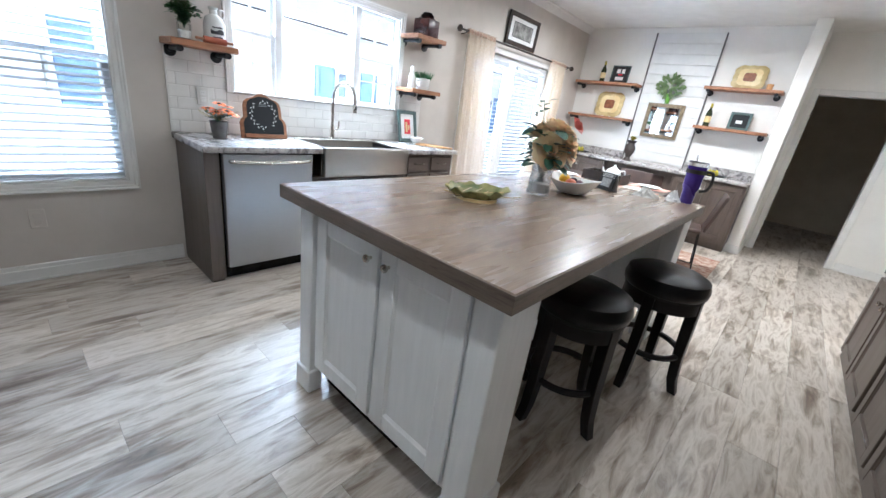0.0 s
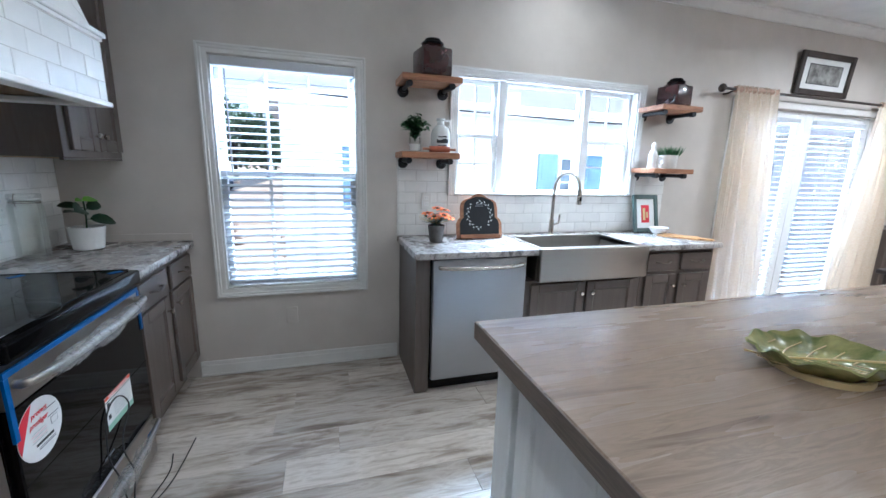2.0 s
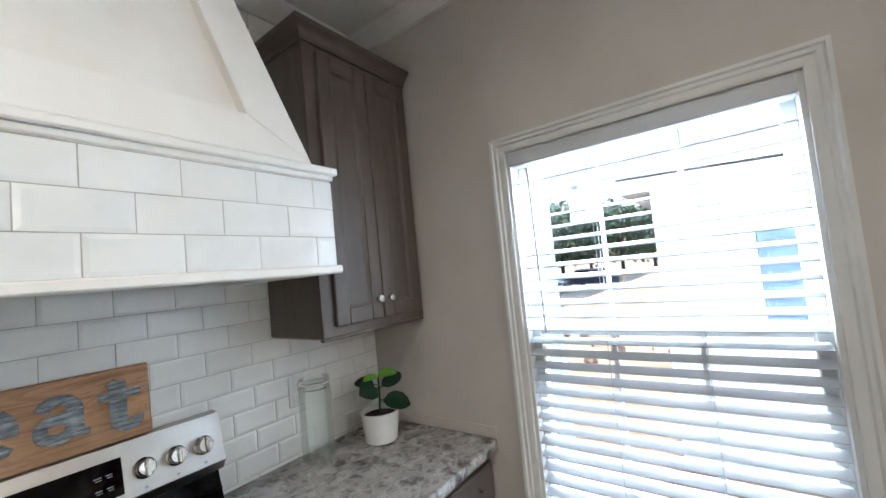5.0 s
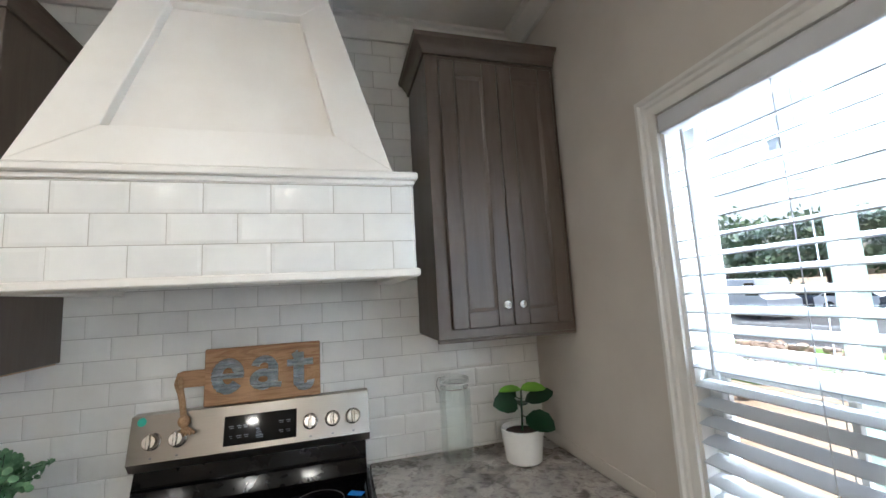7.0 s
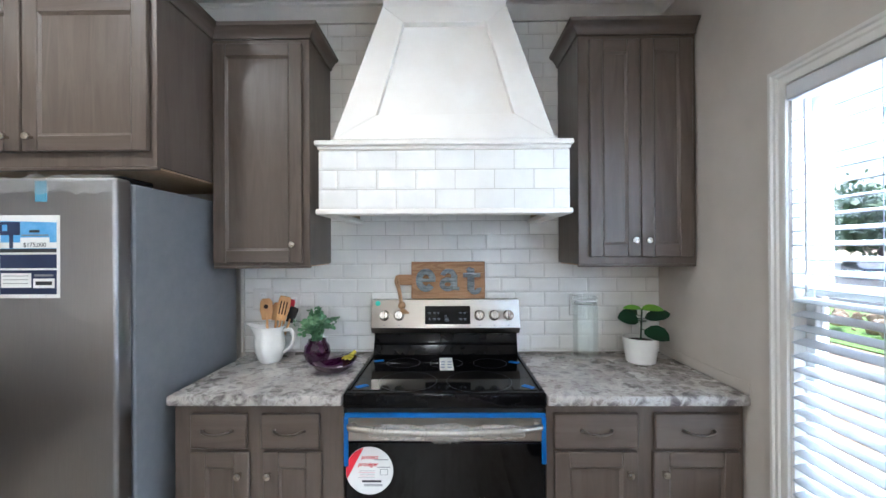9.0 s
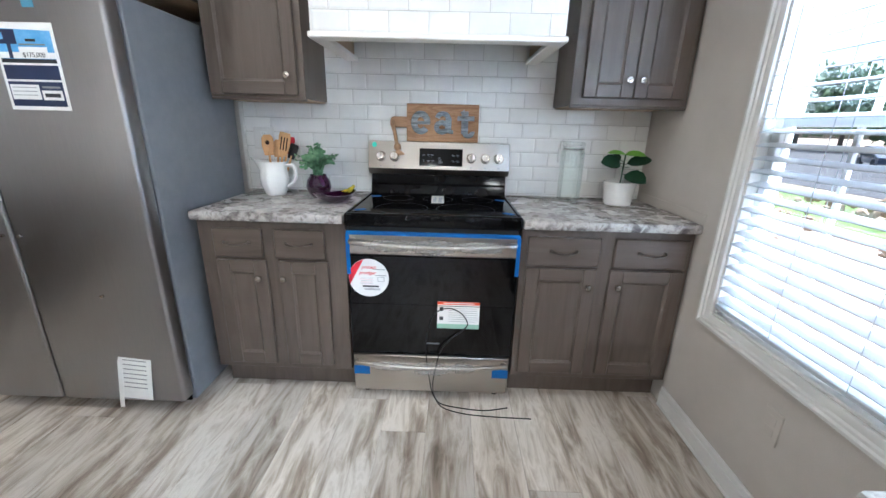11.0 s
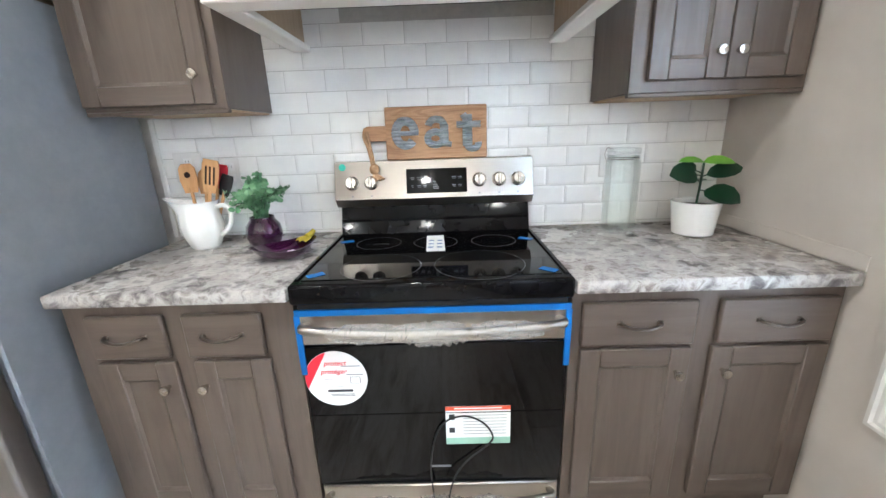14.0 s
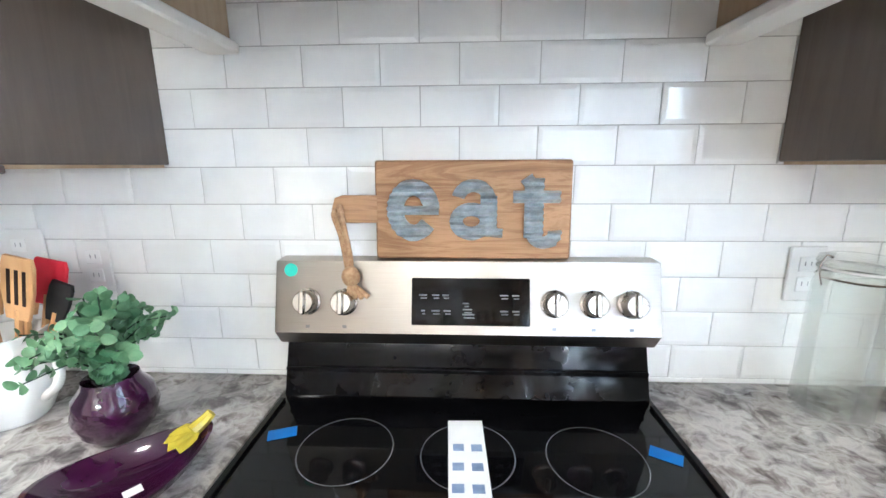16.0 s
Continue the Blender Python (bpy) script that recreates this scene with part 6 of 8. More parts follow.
# ---- pipe shelves ----
def pipe_shelf(side, wall, a0, a1, z, depth=0.25, t=0.038):
    """A thick plank on two black pipe brackets."""
    fm = face_map(side, wall)
    c = fm((a0 + a1) / 2, depth / 2, z - t)
    ob = thing("wall_shelf", c[0], c[1], c[2], "stained wooden plank shelf on black iron pipe brackets", "shelf", group="pipe shelves")
    part("plank", fbox(fm, a0, a1, 0.004, depth, z - t, z, 0.004), OAKS, ob)
    for a in (a0 + 0.05, a1 - 0.06):
        p = [Vector(fm(a, o, z - t - 0.016)) for o in (0.002, depth * 0.5, depth - 0.03)]
        br = part("bracket", tube(p, 0.0145, 10), PIPE, ob, "black iron pipe bracket")
        part("flange", tube([fm(a, 0.0005, z - t - 0.03), fm(a, 0.012, z - t - 0.03)], 0.037, 16), PIPE, br)
        part("collar", tube([fm(a, 0.012, z - t - 0.02), fm(a, 0.035, z - t - 0.018)], 0.021, 12), PIPE, br)
        part("end_cap", tube([fm(a, depth - 0.055, z - t - 0.017), fm(a, depth - 0.02, z - t - 0.017)], 0.0195, 12), PIPE, br)
    return ob


pipe_shelf("x", W, 0.918, 1.30, 1.945)
pipe_shelf("x", W, 0.918, 1.30, 1.488)
pipe_shelf("x", W, 2.865, 3.25, 1.902)
pipe_shelf("x", W, 2.865, 3.25, 1.434)
for a0, a1, z in ((-3.12, -2.16, 1.99), (-3.12, -2.15, 1.495), (-1.30, -0.46, 2.02), (-1.28, -0.46, 1.525)):
    pipe_shelf("-y", FAR, a0, a1, z)


def canister(x, y, z, s, label):
    """A square canister with chamfered shoulders and a stepped lid."""
    ob = thing("canister", x, y, z, label, "canister", rz=8)
    w = 0.092 * s
    bm = bx(-w, w, -w, w, 0, 0.155 * s, 0.012 * s, seg=2)
    part("body", bm, CANIS, ob, local=True)
    bm = lathe([(0.085 * s, 0.155 * s), (0.06 * s, 0.175 * s), (0.06 * s, 0.185 * s), (0.0, 0.185 * s)], 0, 0, 0, 4, cap=False)
    bm.transform(pose(0, 0, 0, 0, 0, 45) @ Matrix.Diagonal((1.1, 1.1, 1, 1)))
    part("shoulder", bm, CANIS, ob, local=True)
    part("lid", lathe([(0.0, 0.178 * s), (0.062 * s, 0.178 * s), (0.068 * s, 0.186 * s), (0.062 * s, 0.194 * s), (0.045 * s, 0.196 * s), (0.05 * s, 0.204 * s), (0.045 * s, 0.212 * s), (0.0, 0.215 * s)], 0, 0, 0, 24, cap=False), BLACKE, ob, "stepped dark lid", local=True)


canister(-3.02, 1.125, 1.945, 1.05, "dark oxblood ceramic canister with black lid")
canister(-3.02, 3.05, 1.902, 0.95, "dark oxblood ceramic canister with black lid")
# plant in a glass
pg = thing("potted_plant", -3.02, 1.02, 1.488, "small green plant in a clear glass pot", "plant")
part("pot", lathe([(0.0, 0), (0.036, 0), (0.042, 0.09), (0.039, 0.09), (0.033, 0.006), (0, 0.006)], -3.02, 1.02, 1.488, 24, cap=False), JARG, pg)
part("filling", lathe([(0.0, 0.006), (0.032, 0.008), (0.036, 0.05), (0, 0.052)], -3.02, 1.02, 1.488, 20, cap=False), PAPER, pg)
sprig(pg, -3.02, 1.02, 1.55, 36, 0.09, 0.18, 0.035, 0.022, LEAFG, 5)
jg = thing("glass_jug", -3.02, 1.19, 1.488, "frosted white glass jug with a black painted label", "jug")
part("body", lathe([(0.0, 0), (0.058, 0), (0.062, 0.006), (0.062, 0.12), (0.05, 0.155), (0.024, 0.175), (0.022, 0.20), (0.028, 0.203), (0.028, 0.215), (0.0, 0.215)], -3.02, 1.19, 1.488, 32, cap=False), shade("frosted_glass", lin(226, 228, 226), lin(216, 218, 216), 6, 0.25), jg)
part("handle", tube(curve_pts([(-3.005, 1.215, 1.69), (-3.0, 1.24, 1.69), (-3.0, 1.245, 1.665), (-3.005, 1.235, 1.645)], 4), 0.006, 8), CERAM, jg)
for zz, w_, hh in ((0.095, 0.05, 0.01), (0.06, 0.066, 0.03), (0.04, 0.05, 0.008)):
    bm = bmesh.new()
    r0 = 0.0626
    a_ = [radians(-40 + 80 * k / 10) for k in range(11)]
    f_ = w_ / 0.07
    lo = [bm.verts.new((-3.02 + r0 * math.cos(a * f_), 1.19 + r0 * math.sin(a * f_) - 0.0, 1.488 + zz)) for a in a_]
    hi = [bm.verts.new((-3.02 + r0 * math.cos(a * f_), 1.19 + r0 * math.sin(a * f_), 1.488 + zz + hh * (0.8 + 0.2 * math.sin(a * 5)))) for a in a_]
    for k in range(10):
        bm.faces.new((lo[k], lo[k + 1], hi[k + 1], hi[k]))
    part("painted_mark", bm, INK, jg)
rp = thing("rolling_pin", -2.945, 1.17, 1.51, "small terracotta-coloured rolling pin on the shelf", "rolling pin")
part("roller", tube([(-2.945, 1.10, 1.508), (-2.945, 1.23, 1.508)], 0.019, 14), shade("terracotta_wood", lin(176, 96, 64), lin(156, 80, 52), 12, 0.5), rp)
part("grip", tube([(-2.945, 1.055, 1.508), (-2.945, 1.10, 1.508)], 0.008, 8), OAKS, rp)
part("grip", tube([(-2.945, 1.23, 1.508), (-2.945, 1.272, 1.508)], 0.008, 8), OAKS, rp)
# right shelf things
fg = thing("rooster_figurine", -3.02, 2.925, 1.434, "small white ceramic bird figurine", "figurine")
bm = lathe([(0.0, 0), (0.032, 0), (0.034, 0.02), (0.028, 0.05), (0.034, 0.09), (0.026, 0.125), (0.014, 0.145), (0.02, 0.17), (0.014, 0.19), (0.0, 0.2)], -3.02, 2.925, 1.434, 18, cap=False)
part("body", bm, CERAM, fg)
gp = thing("potted_grass", -3.02, 3.08, 1.434, "white ceramic mug planter filled with green grass", "plant")
part("pot", lathe([(0.0, 0), (0.056, 0), (0.062, 0.01), (0.068, 0.095), (0.07, 0.105), (0.064, 0.105), (0.06, 0.09), (0, 0.085)], -3.02, 3.08, 1.434, 28, cap=False), CERAM, gp)
part("handle", tube(curve_pts([(-3.02, 3.018, 1.51), (-3.015, 2.985, 1.515), (-3.015, 2.985, 1.475), (-3.02, 3.022, 1.46)], 4), 0.006, 8), CERAM, gp)
bm, rnd = bmesh.new(), random.Random(8)
for k in range(260):
    a, r = rnd.uniform(0, 6.28), 0.06 * math.sqrt(rnd.random())
    leaf(bm, (-3.02 + r * math.cos(a), 3.08 + r * math.sin(a), 1.52), (0.9 * r / 0.06 * math.cos(a) + rnd.uniform(-.3, .3), 0.9 * r / 0.06 * math.sin(a) + rnd.uniform(-.3, .3), 1.3), rnd.uniform(0.06, 0.10), 0.007, (rnd.random(), rnd.random(), 0), 0.2)
part("grass", bm, LEAFG, gp)

# ---- on the sink countertop ----
sp = thing("flower_pot", -2.91, 1.145, 0.914, "grey tin pot of orange sunflowers", "flowers")
part("pot", lathe([(0.0, 0), (0.038, 0), (0.042, 0.006), (0.055, 0.105), (0.058, 0.112), (0.052, 0.112), (0.05, 0.1), (0, 0.09)], -2.91, 1.145, 0.914, 24, cap=False), TIN, sp)
rnd = random.Random(12)
for fx, fy, fz, r in ((-2.87, 1.12, 1.085, 0.044), (-2.87, 1.185, 1.095, 0.042), (-2.90, 1.15, 1.135, 0.04), (-2.93, 1.09, 1.10, 0.036), (-2.93, 1.205, 1.12, 0.036), (-2.88, 1.225, 1.075, 0.034)):
    d = Vector((fx + 2.93 + 0.05, (fy - 1.145) * 1.2, 0.35 + 0.3 * rnd.random())).normalized()
    m = Matrix.Translation((fx, fy, fz)) @ d.to_track_quat("Z", "Y").to_matrix().to_4x4()
    bm = bmesh.new()
    for k in range(18):
        a = 2 * math.pi * k / 18 + rnd.uniform(-.1, .1)
        leaf(bm, (0.012 * math.cos(a), 0.012 * math.sin(a), 0), (math.cos(a), math.sin(a), 0.15 + 0.25 * (k % 2)), r * rnd.uniform(0.75, 1), 0.014, (0, 0, 1), 0.3)
    bm.transform(m)
    bl = part("bloom", bm, ORANGE, sp, "orange sunflower bloom")
    bm = lathe([(0.0, -0.004), (0.014, 0.0), (0.012, 0.006), (0.0, 0.008)], 0, 0, 0, 14, cap=False)
    bm.transform(m)
    part("centre", bm, BROWNC, bl)
sprig(sp, -2.93, 1.145, 1.0, 10, 0.10, 0.12, 0.04, 0.02, LEAFB, 14)
bm = bmesh.new()
for k in range(14):
    a = rnd.uniform(0, 6.28)
    tube([(-2.91, 1.145, 1.03), (-2.91 + 0.13 * math.cos(a), 1.145 + 0.13 * math.sin(a), 1.06 + rnd.uniform(0, 0.07))], 0.0015, 4, bm)
part("twigs", bm, shade("straw", lin(196, 186, 140), lin(176, 164, 118), 20, 0.8), sp)

cb = thing("chalkboard", -3.03, 1.485, 0.914, "small chalkboard with scalloped wooden frame and painted wreath", "chalkboard")


def scallop(w, h, e):
    """The frame's outline: shouldered sides and an arched top, grown by e."""
    pts = []
    half = [(w / 2, 0), (w / 2, h * 0.34), (w / 2 - 0.012, h * 0.42), (w / 2 - 0.03, h * 0.47), (w / 2 - 0.032, h * 0.7), (w / 2 - 0.04, h * 0.80), (w / 2 - 0.062, h * 0.86), (w / 2 - 0.09, h * 0.885), (w / 2 - 0.115, h * 0.92), (w / 2 - 0.135, h * 0.97), (0.0, h)]
    right = [(max(0, x - e), min(max(y, e), h - e)) for x, y in half]
    return right + [(-x, y) for x, y in reversed(right[:-1])]


CM = pose(-2.985, 1.485, 0.914, 0, -11, 0)
bm = prism([(u, v) for u, v in scallop(0.34, 0.315, 0)], "x", -0.012, 0.004, bev=0.003)
bm.transform(CM)
part("frame", bm, OAKS, cb)
bm = prism([(u, v) for u, v in scallop(0.34, 0.315, 0.024)], "x", 0.004, 0.0065)
bm.transform(CM)
part("board", bm, CHALK, cb, "black chalk surface")
bm = bx(0.002, 0.028, -0.15, 0.15, 0.0, 0.03, 0.003)
bm.transform(CM)
part("ledge", bm, OAKS, cb)
bm, rnd = bmesh.new(), random.Random(4)
for k in range(30):
    a = radians(20 + 320 * k / 29 - 70)
    if abs(k - 14.5) < 1:
        continue
    p = (0.0072, 0.088 * math.cos(a), 0.165 + 0.092 * math.sin(a))
    dd = a + 1.57 + (0.7 if k % 2 else -0.7)
    c, s = math.cos(dd), math.sin(dd)
    l, w = 0.022, 0.0075
    q = [(0, 0), (l * 0.4, w / 2), (l, 0), (l * 0.4, -w / 2)]
    bm.faces.new([bm.verts.new((p[0], p[1] + u * c - v * s, p[2] + u * s + v * c)) for u, v in q])
bm.transform(CM)
part("wreath", bm, PAPER, cb, "white painted leaf wreath")
for zz, w_ in ((0.235, 0.05), (0.224, 0.06)):
    bm = bx(0.0066, 0.0072, -w_ / 2, w_ / 2, zz, zz + 0.005)
    bm.transform(CM)
    part("print_line", bm, INKG, cb)

pf = thing("picture_frame", -3.08, 3.0, 0.914, "slate-green framed small picture leaning on the wall", "picture frame")
PM = pose(-3.075, 3.0, 0.914, 0, -12, 0)


def framed(ob, m, w, h, fw, fmat, inner, t=0.018):
    """A frame of four rails about a mat and a picture, standing on its lower edge; faces +x before m."""
    for a, b, lo, hi in ((-w / 2, -w / 2 + fw, 0, h), (w / 2 - fw, w / 2, 0, h), (-w / 2 + fw, w / 2 - fw, 0, fw), (-w / 2 + fw, w / 2 - fw, h - fw, h)):
        bm = bx(0, t, a, b, lo, hi, 0.004)
        bm.transform(m)
        part("frame", bm, fmat, ob)
    o = t * 0.3
    for name, mat, a, b, lo, hi in inner:
        bm = bx(o, o + 0.0012, a, b, lo, hi)
        bm.transform(m)
        part(name, bm, mat, ob)
        o += 0.0012


framed(pf, PM, 0.25, 0.31, 0.035, SLATEB, [("mat", PAPER, -0.09, 0.09, 0.035, 0.275), ("picture", RED, -0.04, 0.04, 0.08, 0.225), ("picture_mark", CREAM, -0.025, 0.0, 0.10, 0.20), ("picture_mark", CREAM, 0.01, 0.025, 0.12, 0.17)])
wb = thing("white_bowl", -2.93, 2.985, 0.914, "small white ceramic bowl beside the frame", "bowl")
part("bowl", lathe([(0.0, 0.012), (0.03, 0.012), (0.032, 0.012), (0.055, 0.03), (0.075, 0.062), (0.071, 0.062), (0.052, 0.036), (0.0, 0.022)], -2.93, 2.985, 0.916, 28, cap=False), CERAM, wb)
part("foot", lathe([(0.0, 0), (0.035, 0), (0.032, 0.013), (0.0, 0.013)], -2.93, 2.985, 0.916, 24), CERAM, wb)
cbd = thing("cutting_board", -2.82, 3.08, 0.914, "light wooden cutting board with handle lying flat", "cutting board", rz=35)
part("board", prism([(-0.14, -0.07), (0.12, -0.07), (0.14, -0.03), (0.22, -0.02), (0.23, 0.0), (0.22, 0.02), (0.14, 0.03), (0.12, 0.07), (-0.14, 0.07)], "z", 0, 0.014, bev=0.003), LTWOOD, cbd, local=True)

# ---- on the island ----
TOPZ = 0.94
pt = thing("leaf_plate", -1.05, 1.59, TOPZ, "green cabbage-leaf ceramic serving plate", "plate", rz=62)
bm, n, rings = bmesh.new(), 64, []
for r, z in ((0.0, 0.012), (0.5, 0.012), (0.75, 0.02), (1.0, 0.056), (0.97, 0.06), (0.74, 0.027), (0.45, 0.018), (0.0, 0.017)):
    rr = []
    for k in range(n):
        a = 2 * math.pi * k / n
        ruff = 1 + (0.025 * math.sin(11 * a) + 0.018 * math.sin(17 * a + 1)) * r ** 3
        tipx = 0.02 * max(0, math.cos(a)) ** 6 * r
        rr.append(bm.verts.new(((0.15 * math.cos(a)) * r * ruff + tipx, (0.11 * math.sin(a)) * r * ruff, z + r ** 3 * (0.006 * math.sin(9 * a) + 0.005 * math.sin(14 * a)) - 0.008 * r)))
    rings.append(rr)
for a, b in zip(rings, rings[1:]):
    for k in range(n):
        bm.faces.new((a[k], a[(k + 1) % n], b[(k + 1) % n], b[k]))
part("plate", bm, shade("cabbage_glaze", lin(178, 172, 110), lin(100, 112, 60), 12, 0.2, coat=0.4, stretch=(1, 3, 1)), pt, local=True)
part("foot", lathe([(0.09, 0.0), (0.1, 0.0), (0.1, 0.014), (0.09, 0.014), (0.09, 0)], 0, 0, 0, 28, cap=False), CREAM, pt, local=True)
for k in range(5):
    for sd in (-1, 1):
        part("vein", tube(curve_pts([(-0.13 + 0.05 * k, 0, 0.019), (-0.1 + 0.06 * k, sd * 0.05, 0.023), (-0.05 + 0.06 * k, sd * 0.08, 0.034)], 4), 0.0018, 5), CREAM, pt, local=True)
part("midrib", tube([(-0.16, 0, 0.03), (-0.1, 0, 0.019), (0.14, 0, 0.034)], 0.003, 6), CREAM, pt, "pale raised midrib", local=True)

fv = thing("flower_vase", -1.0, 2.075, TOPZ, "white glass vase with peach roses and green leaves", "flowers")
part("vase", lathe([(0.0, 0.004), (0.058, 0.0), (0.062, 0.006), (0.06, 0.06), (0.055, 0.11), (0.057, 0.15), (0.053, 0.15), (0.051, 0.11), (0.056, 0.06), (0.058, 0.012), (0.0, 0.01)], -1.0, 2.075, TOPZ, 30, cap=False), shade("milky_glass", lin(236, 238, 240), lin(228, 231, 234), 5, 0.06, transmission=0.9, alpha=0.6), fv)
part("filling", lathe([(0.0, 0.013), (0.055, 0.014), (0.054, 0.06), (0.0, 0.064)], -1.0, 2.075, TOPZ, 20, cap=False), PAPER, fv)
rnd = random.Random(31)


def rose(c, d, r, mat, nm="rose"):
    m = Matrix.Translation(c) @ Vector(d).normalized().to_track_quat("Z", "Y").to_matrix().to_4x4()
    bm = bmesh.new()
    for layer, (rr, tilt, cnt) in enumerate(((0.15, 1.9, 3), (0.32, 1.5, 4), (0.5, 1.1, 5), (0.7, 0.75, 6), (0.92, 0.4, 7))):
        for k in range(cnt):
            a = 2 * math.pi * k / cnt + layer * 0.7
            b = Vector((math.cos(a) * r * rr * 0.35, math.sin(a) * r * rr * 0.35, -r * 0.25))
            leaf(bm, b, (math.cos(a) * (0.35 + rr), math.sin(a) * (0.35 + rr), tilt), r * (0.75 + 0.25 * rr), r * (0.7 + 0.5 * rr), (-math.cos(a), -math.sin(a), 0.6), -0.12)
    bm.transform(m)
    return part(nm, bm, mat, fv, "peach rose bloom" if mat is PEACH else "pink rosebud")


for c, d, r in (((-0.955, 2.03, 1.175), (0.6, -0.8, 0.3), 0.066), ((-1.05, 2.07, 1.26), (-0.2, -0.4, 1), 0.06), ((-0.985, 2.10, 1.29), (0.2, 0, 1), 0.062), ((-0.92, 2.10, 1.25), (0.8, 0, 0.7), 0.055), ((-0.9, 2.12, 1.19), (1, 0.2, 0.3), 0.055)):
    rose(c, d, 1.3 * r, PEACH)
rose((-0.885, 2.12, 1.315), (0.7, 0.1, 0.5), 0.04, PINKB, "rosebud")
bl, bs_ = bmesh.new(), bmesh.new()
for k in range(90):
    a = rnd.uniform(0, 6.28)
    r, z = rnd.uniform(0.03, 0.09), rnd.uniform(1.09, 1.28)
    p = (-1.0 + r * math.cos(a), 2.075 + r * math.sin(a), z)
    leaf(bl, p, (math.cos(a), math.sin(a), rnd.uniform(-0.4, 0.6)), rnd.uniform(0.06, 0.09), rnd.uniform(0.045, 0.065), (0, 0, 1), 0.3, ROUND)
for k in range(8):
    a = rnd.uniform(0, 6.28)
    leaf(bl, (-1.075 + 0.03 * math.cos(a), 2.075, 1.33 + 0.012 * k), (math.cos(a), math.sin(a), 0.5), 0.05, 0.026, (0, 0, 1), 0.2)
tube(curve_pts([(-1.0, 2.075, 0.96), (-1.03, 2.075, 1.2), (-1.075, 2.075, 1.42)], 5), 0.0025, 5, bs_)
for k in range(9):
    a = 6.28 * k / 9
    tube([(-1.0 + 0.04 * math.cos(a + 2.5), 2.075 + 0.04 * math.sin(a + 2.5), 0.96), (-1.0 + 0.03 * math.cos(a), 2.075 + 0.03 * math.sin(a), 1.09), (-1.0 + 0.07 * math.cos(a), 2.075 + 0.07 * math.sin(a), 1.2)], 0.0022, 5, bs_)
part("leaves", bl, LEAFB, fv)
part("stems", bs_, LEAFD, fv)

fb = thing("fruit_bowl", -0.94, 2.37, TOPZ, "wide white ceramic bowl holding decorative fruit", "bowl")
bm = lathe([(0.0, 0.0), (0.06, 0.0), (0.075, 0.004), (0.12, 0.045), (0.15, 0.085), (0.146, 0.087), (0.115, 0.05), (0.07, 0.012), (0.0, 0.01)], -0.94, 2.37, TOPZ, 40, cap=False)
for v in bm.verts:
    a = math.atan2(v.co.y - 2.37, v.co.x + 0.94)
    v.co.z += 0.012 * math.cos(2 * a) * max(0, (v.co.z - TOPZ) / 0.085)
part("bowl", bm, CERAM, fb)


def fruit(name, x, y, z, r, mat, label, sq=(1, 1, 1)):
    bm = bmesh.new()
    bmesh.ops.create_uvsphere(bm, u_segments=20, v_segments=12, radius=r)
    for v in bm.verts:
        f = v.co.z / r
        v.co *= 1 + 0.06 * abs(f) ** 6
    bm.transform(pose(x, y, z, 70, 20, 0) @ Matrix.Diagonal((*sq, 1)))
    return solo(name, bm, mat, label, "fruit")


fruit("lemon", -0.985, 2.34, TOPZ + 0.075, 0.034, shade("lemon_skin", lin(244, 200, 40), lin(234, 184, 24), 60, 0.45, bump=0.2), "yellow lemon in the fruit bowl", (0.9, 0.9, 1.2))
fruit("fig", -0.91, 2.38, TOPZ + 0.052, 0.03, shade("fig_skin", lin(96, 62, 74), lin(70, 44, 54), 30, 0.5), "dusky purple fig in the fruit bowl")
fruit("orange", -0.93, 2.31, TOPZ + 0.055, 0.034, shade("orange_skin", lin(206, 110, 70), lin(188, 92, 54), 60, 0.5, bump=0.2), "dull orange fruit in the bowl")
fruit("plum", -0.96, 2.41, TOPZ + 0.055, 0.03, PURPLE, "dark plum in the fruit bowl")
ss = thing("table_sign", -0.90, 2.82, TOPZ, "small black tent sign with white printing", "sign", rz=-25)
for s in (-1, 1):
    bm = bx(-0.07, 0.07, -0.0015, 0.0015, 0.0, 0.115, 0.001)
    bm.transform(pose(0, s * 0.03, 0, s * 15, 0, 0))
    part("panel", bm, BLACKM if s < 0 else PAPER, ss, local=True)
bm = bx(-0.04, 0.04, -0.0022, -0.0016, 0.025, 0.08)
bm.transform(pose(0, -0.03, 0, -15, 0, 0))
part("grey_square", bm, shade("grey_print", lin(190, 190, 190), lin(120, 120, 120), 120, 0.6), ss, local=True)
for k in range(3):
    bm = bx(-0.055, 0.055 - 0.02 * (k % 2), -0.0022, -0.0016, 0.088 + 0.008 * k, 0.091 + 0.008 * k)
    bm.transform(pose(0, -0.03, 0, -15, 0, 0))
    part("print_line", bm, PAPER, ss, local=True)


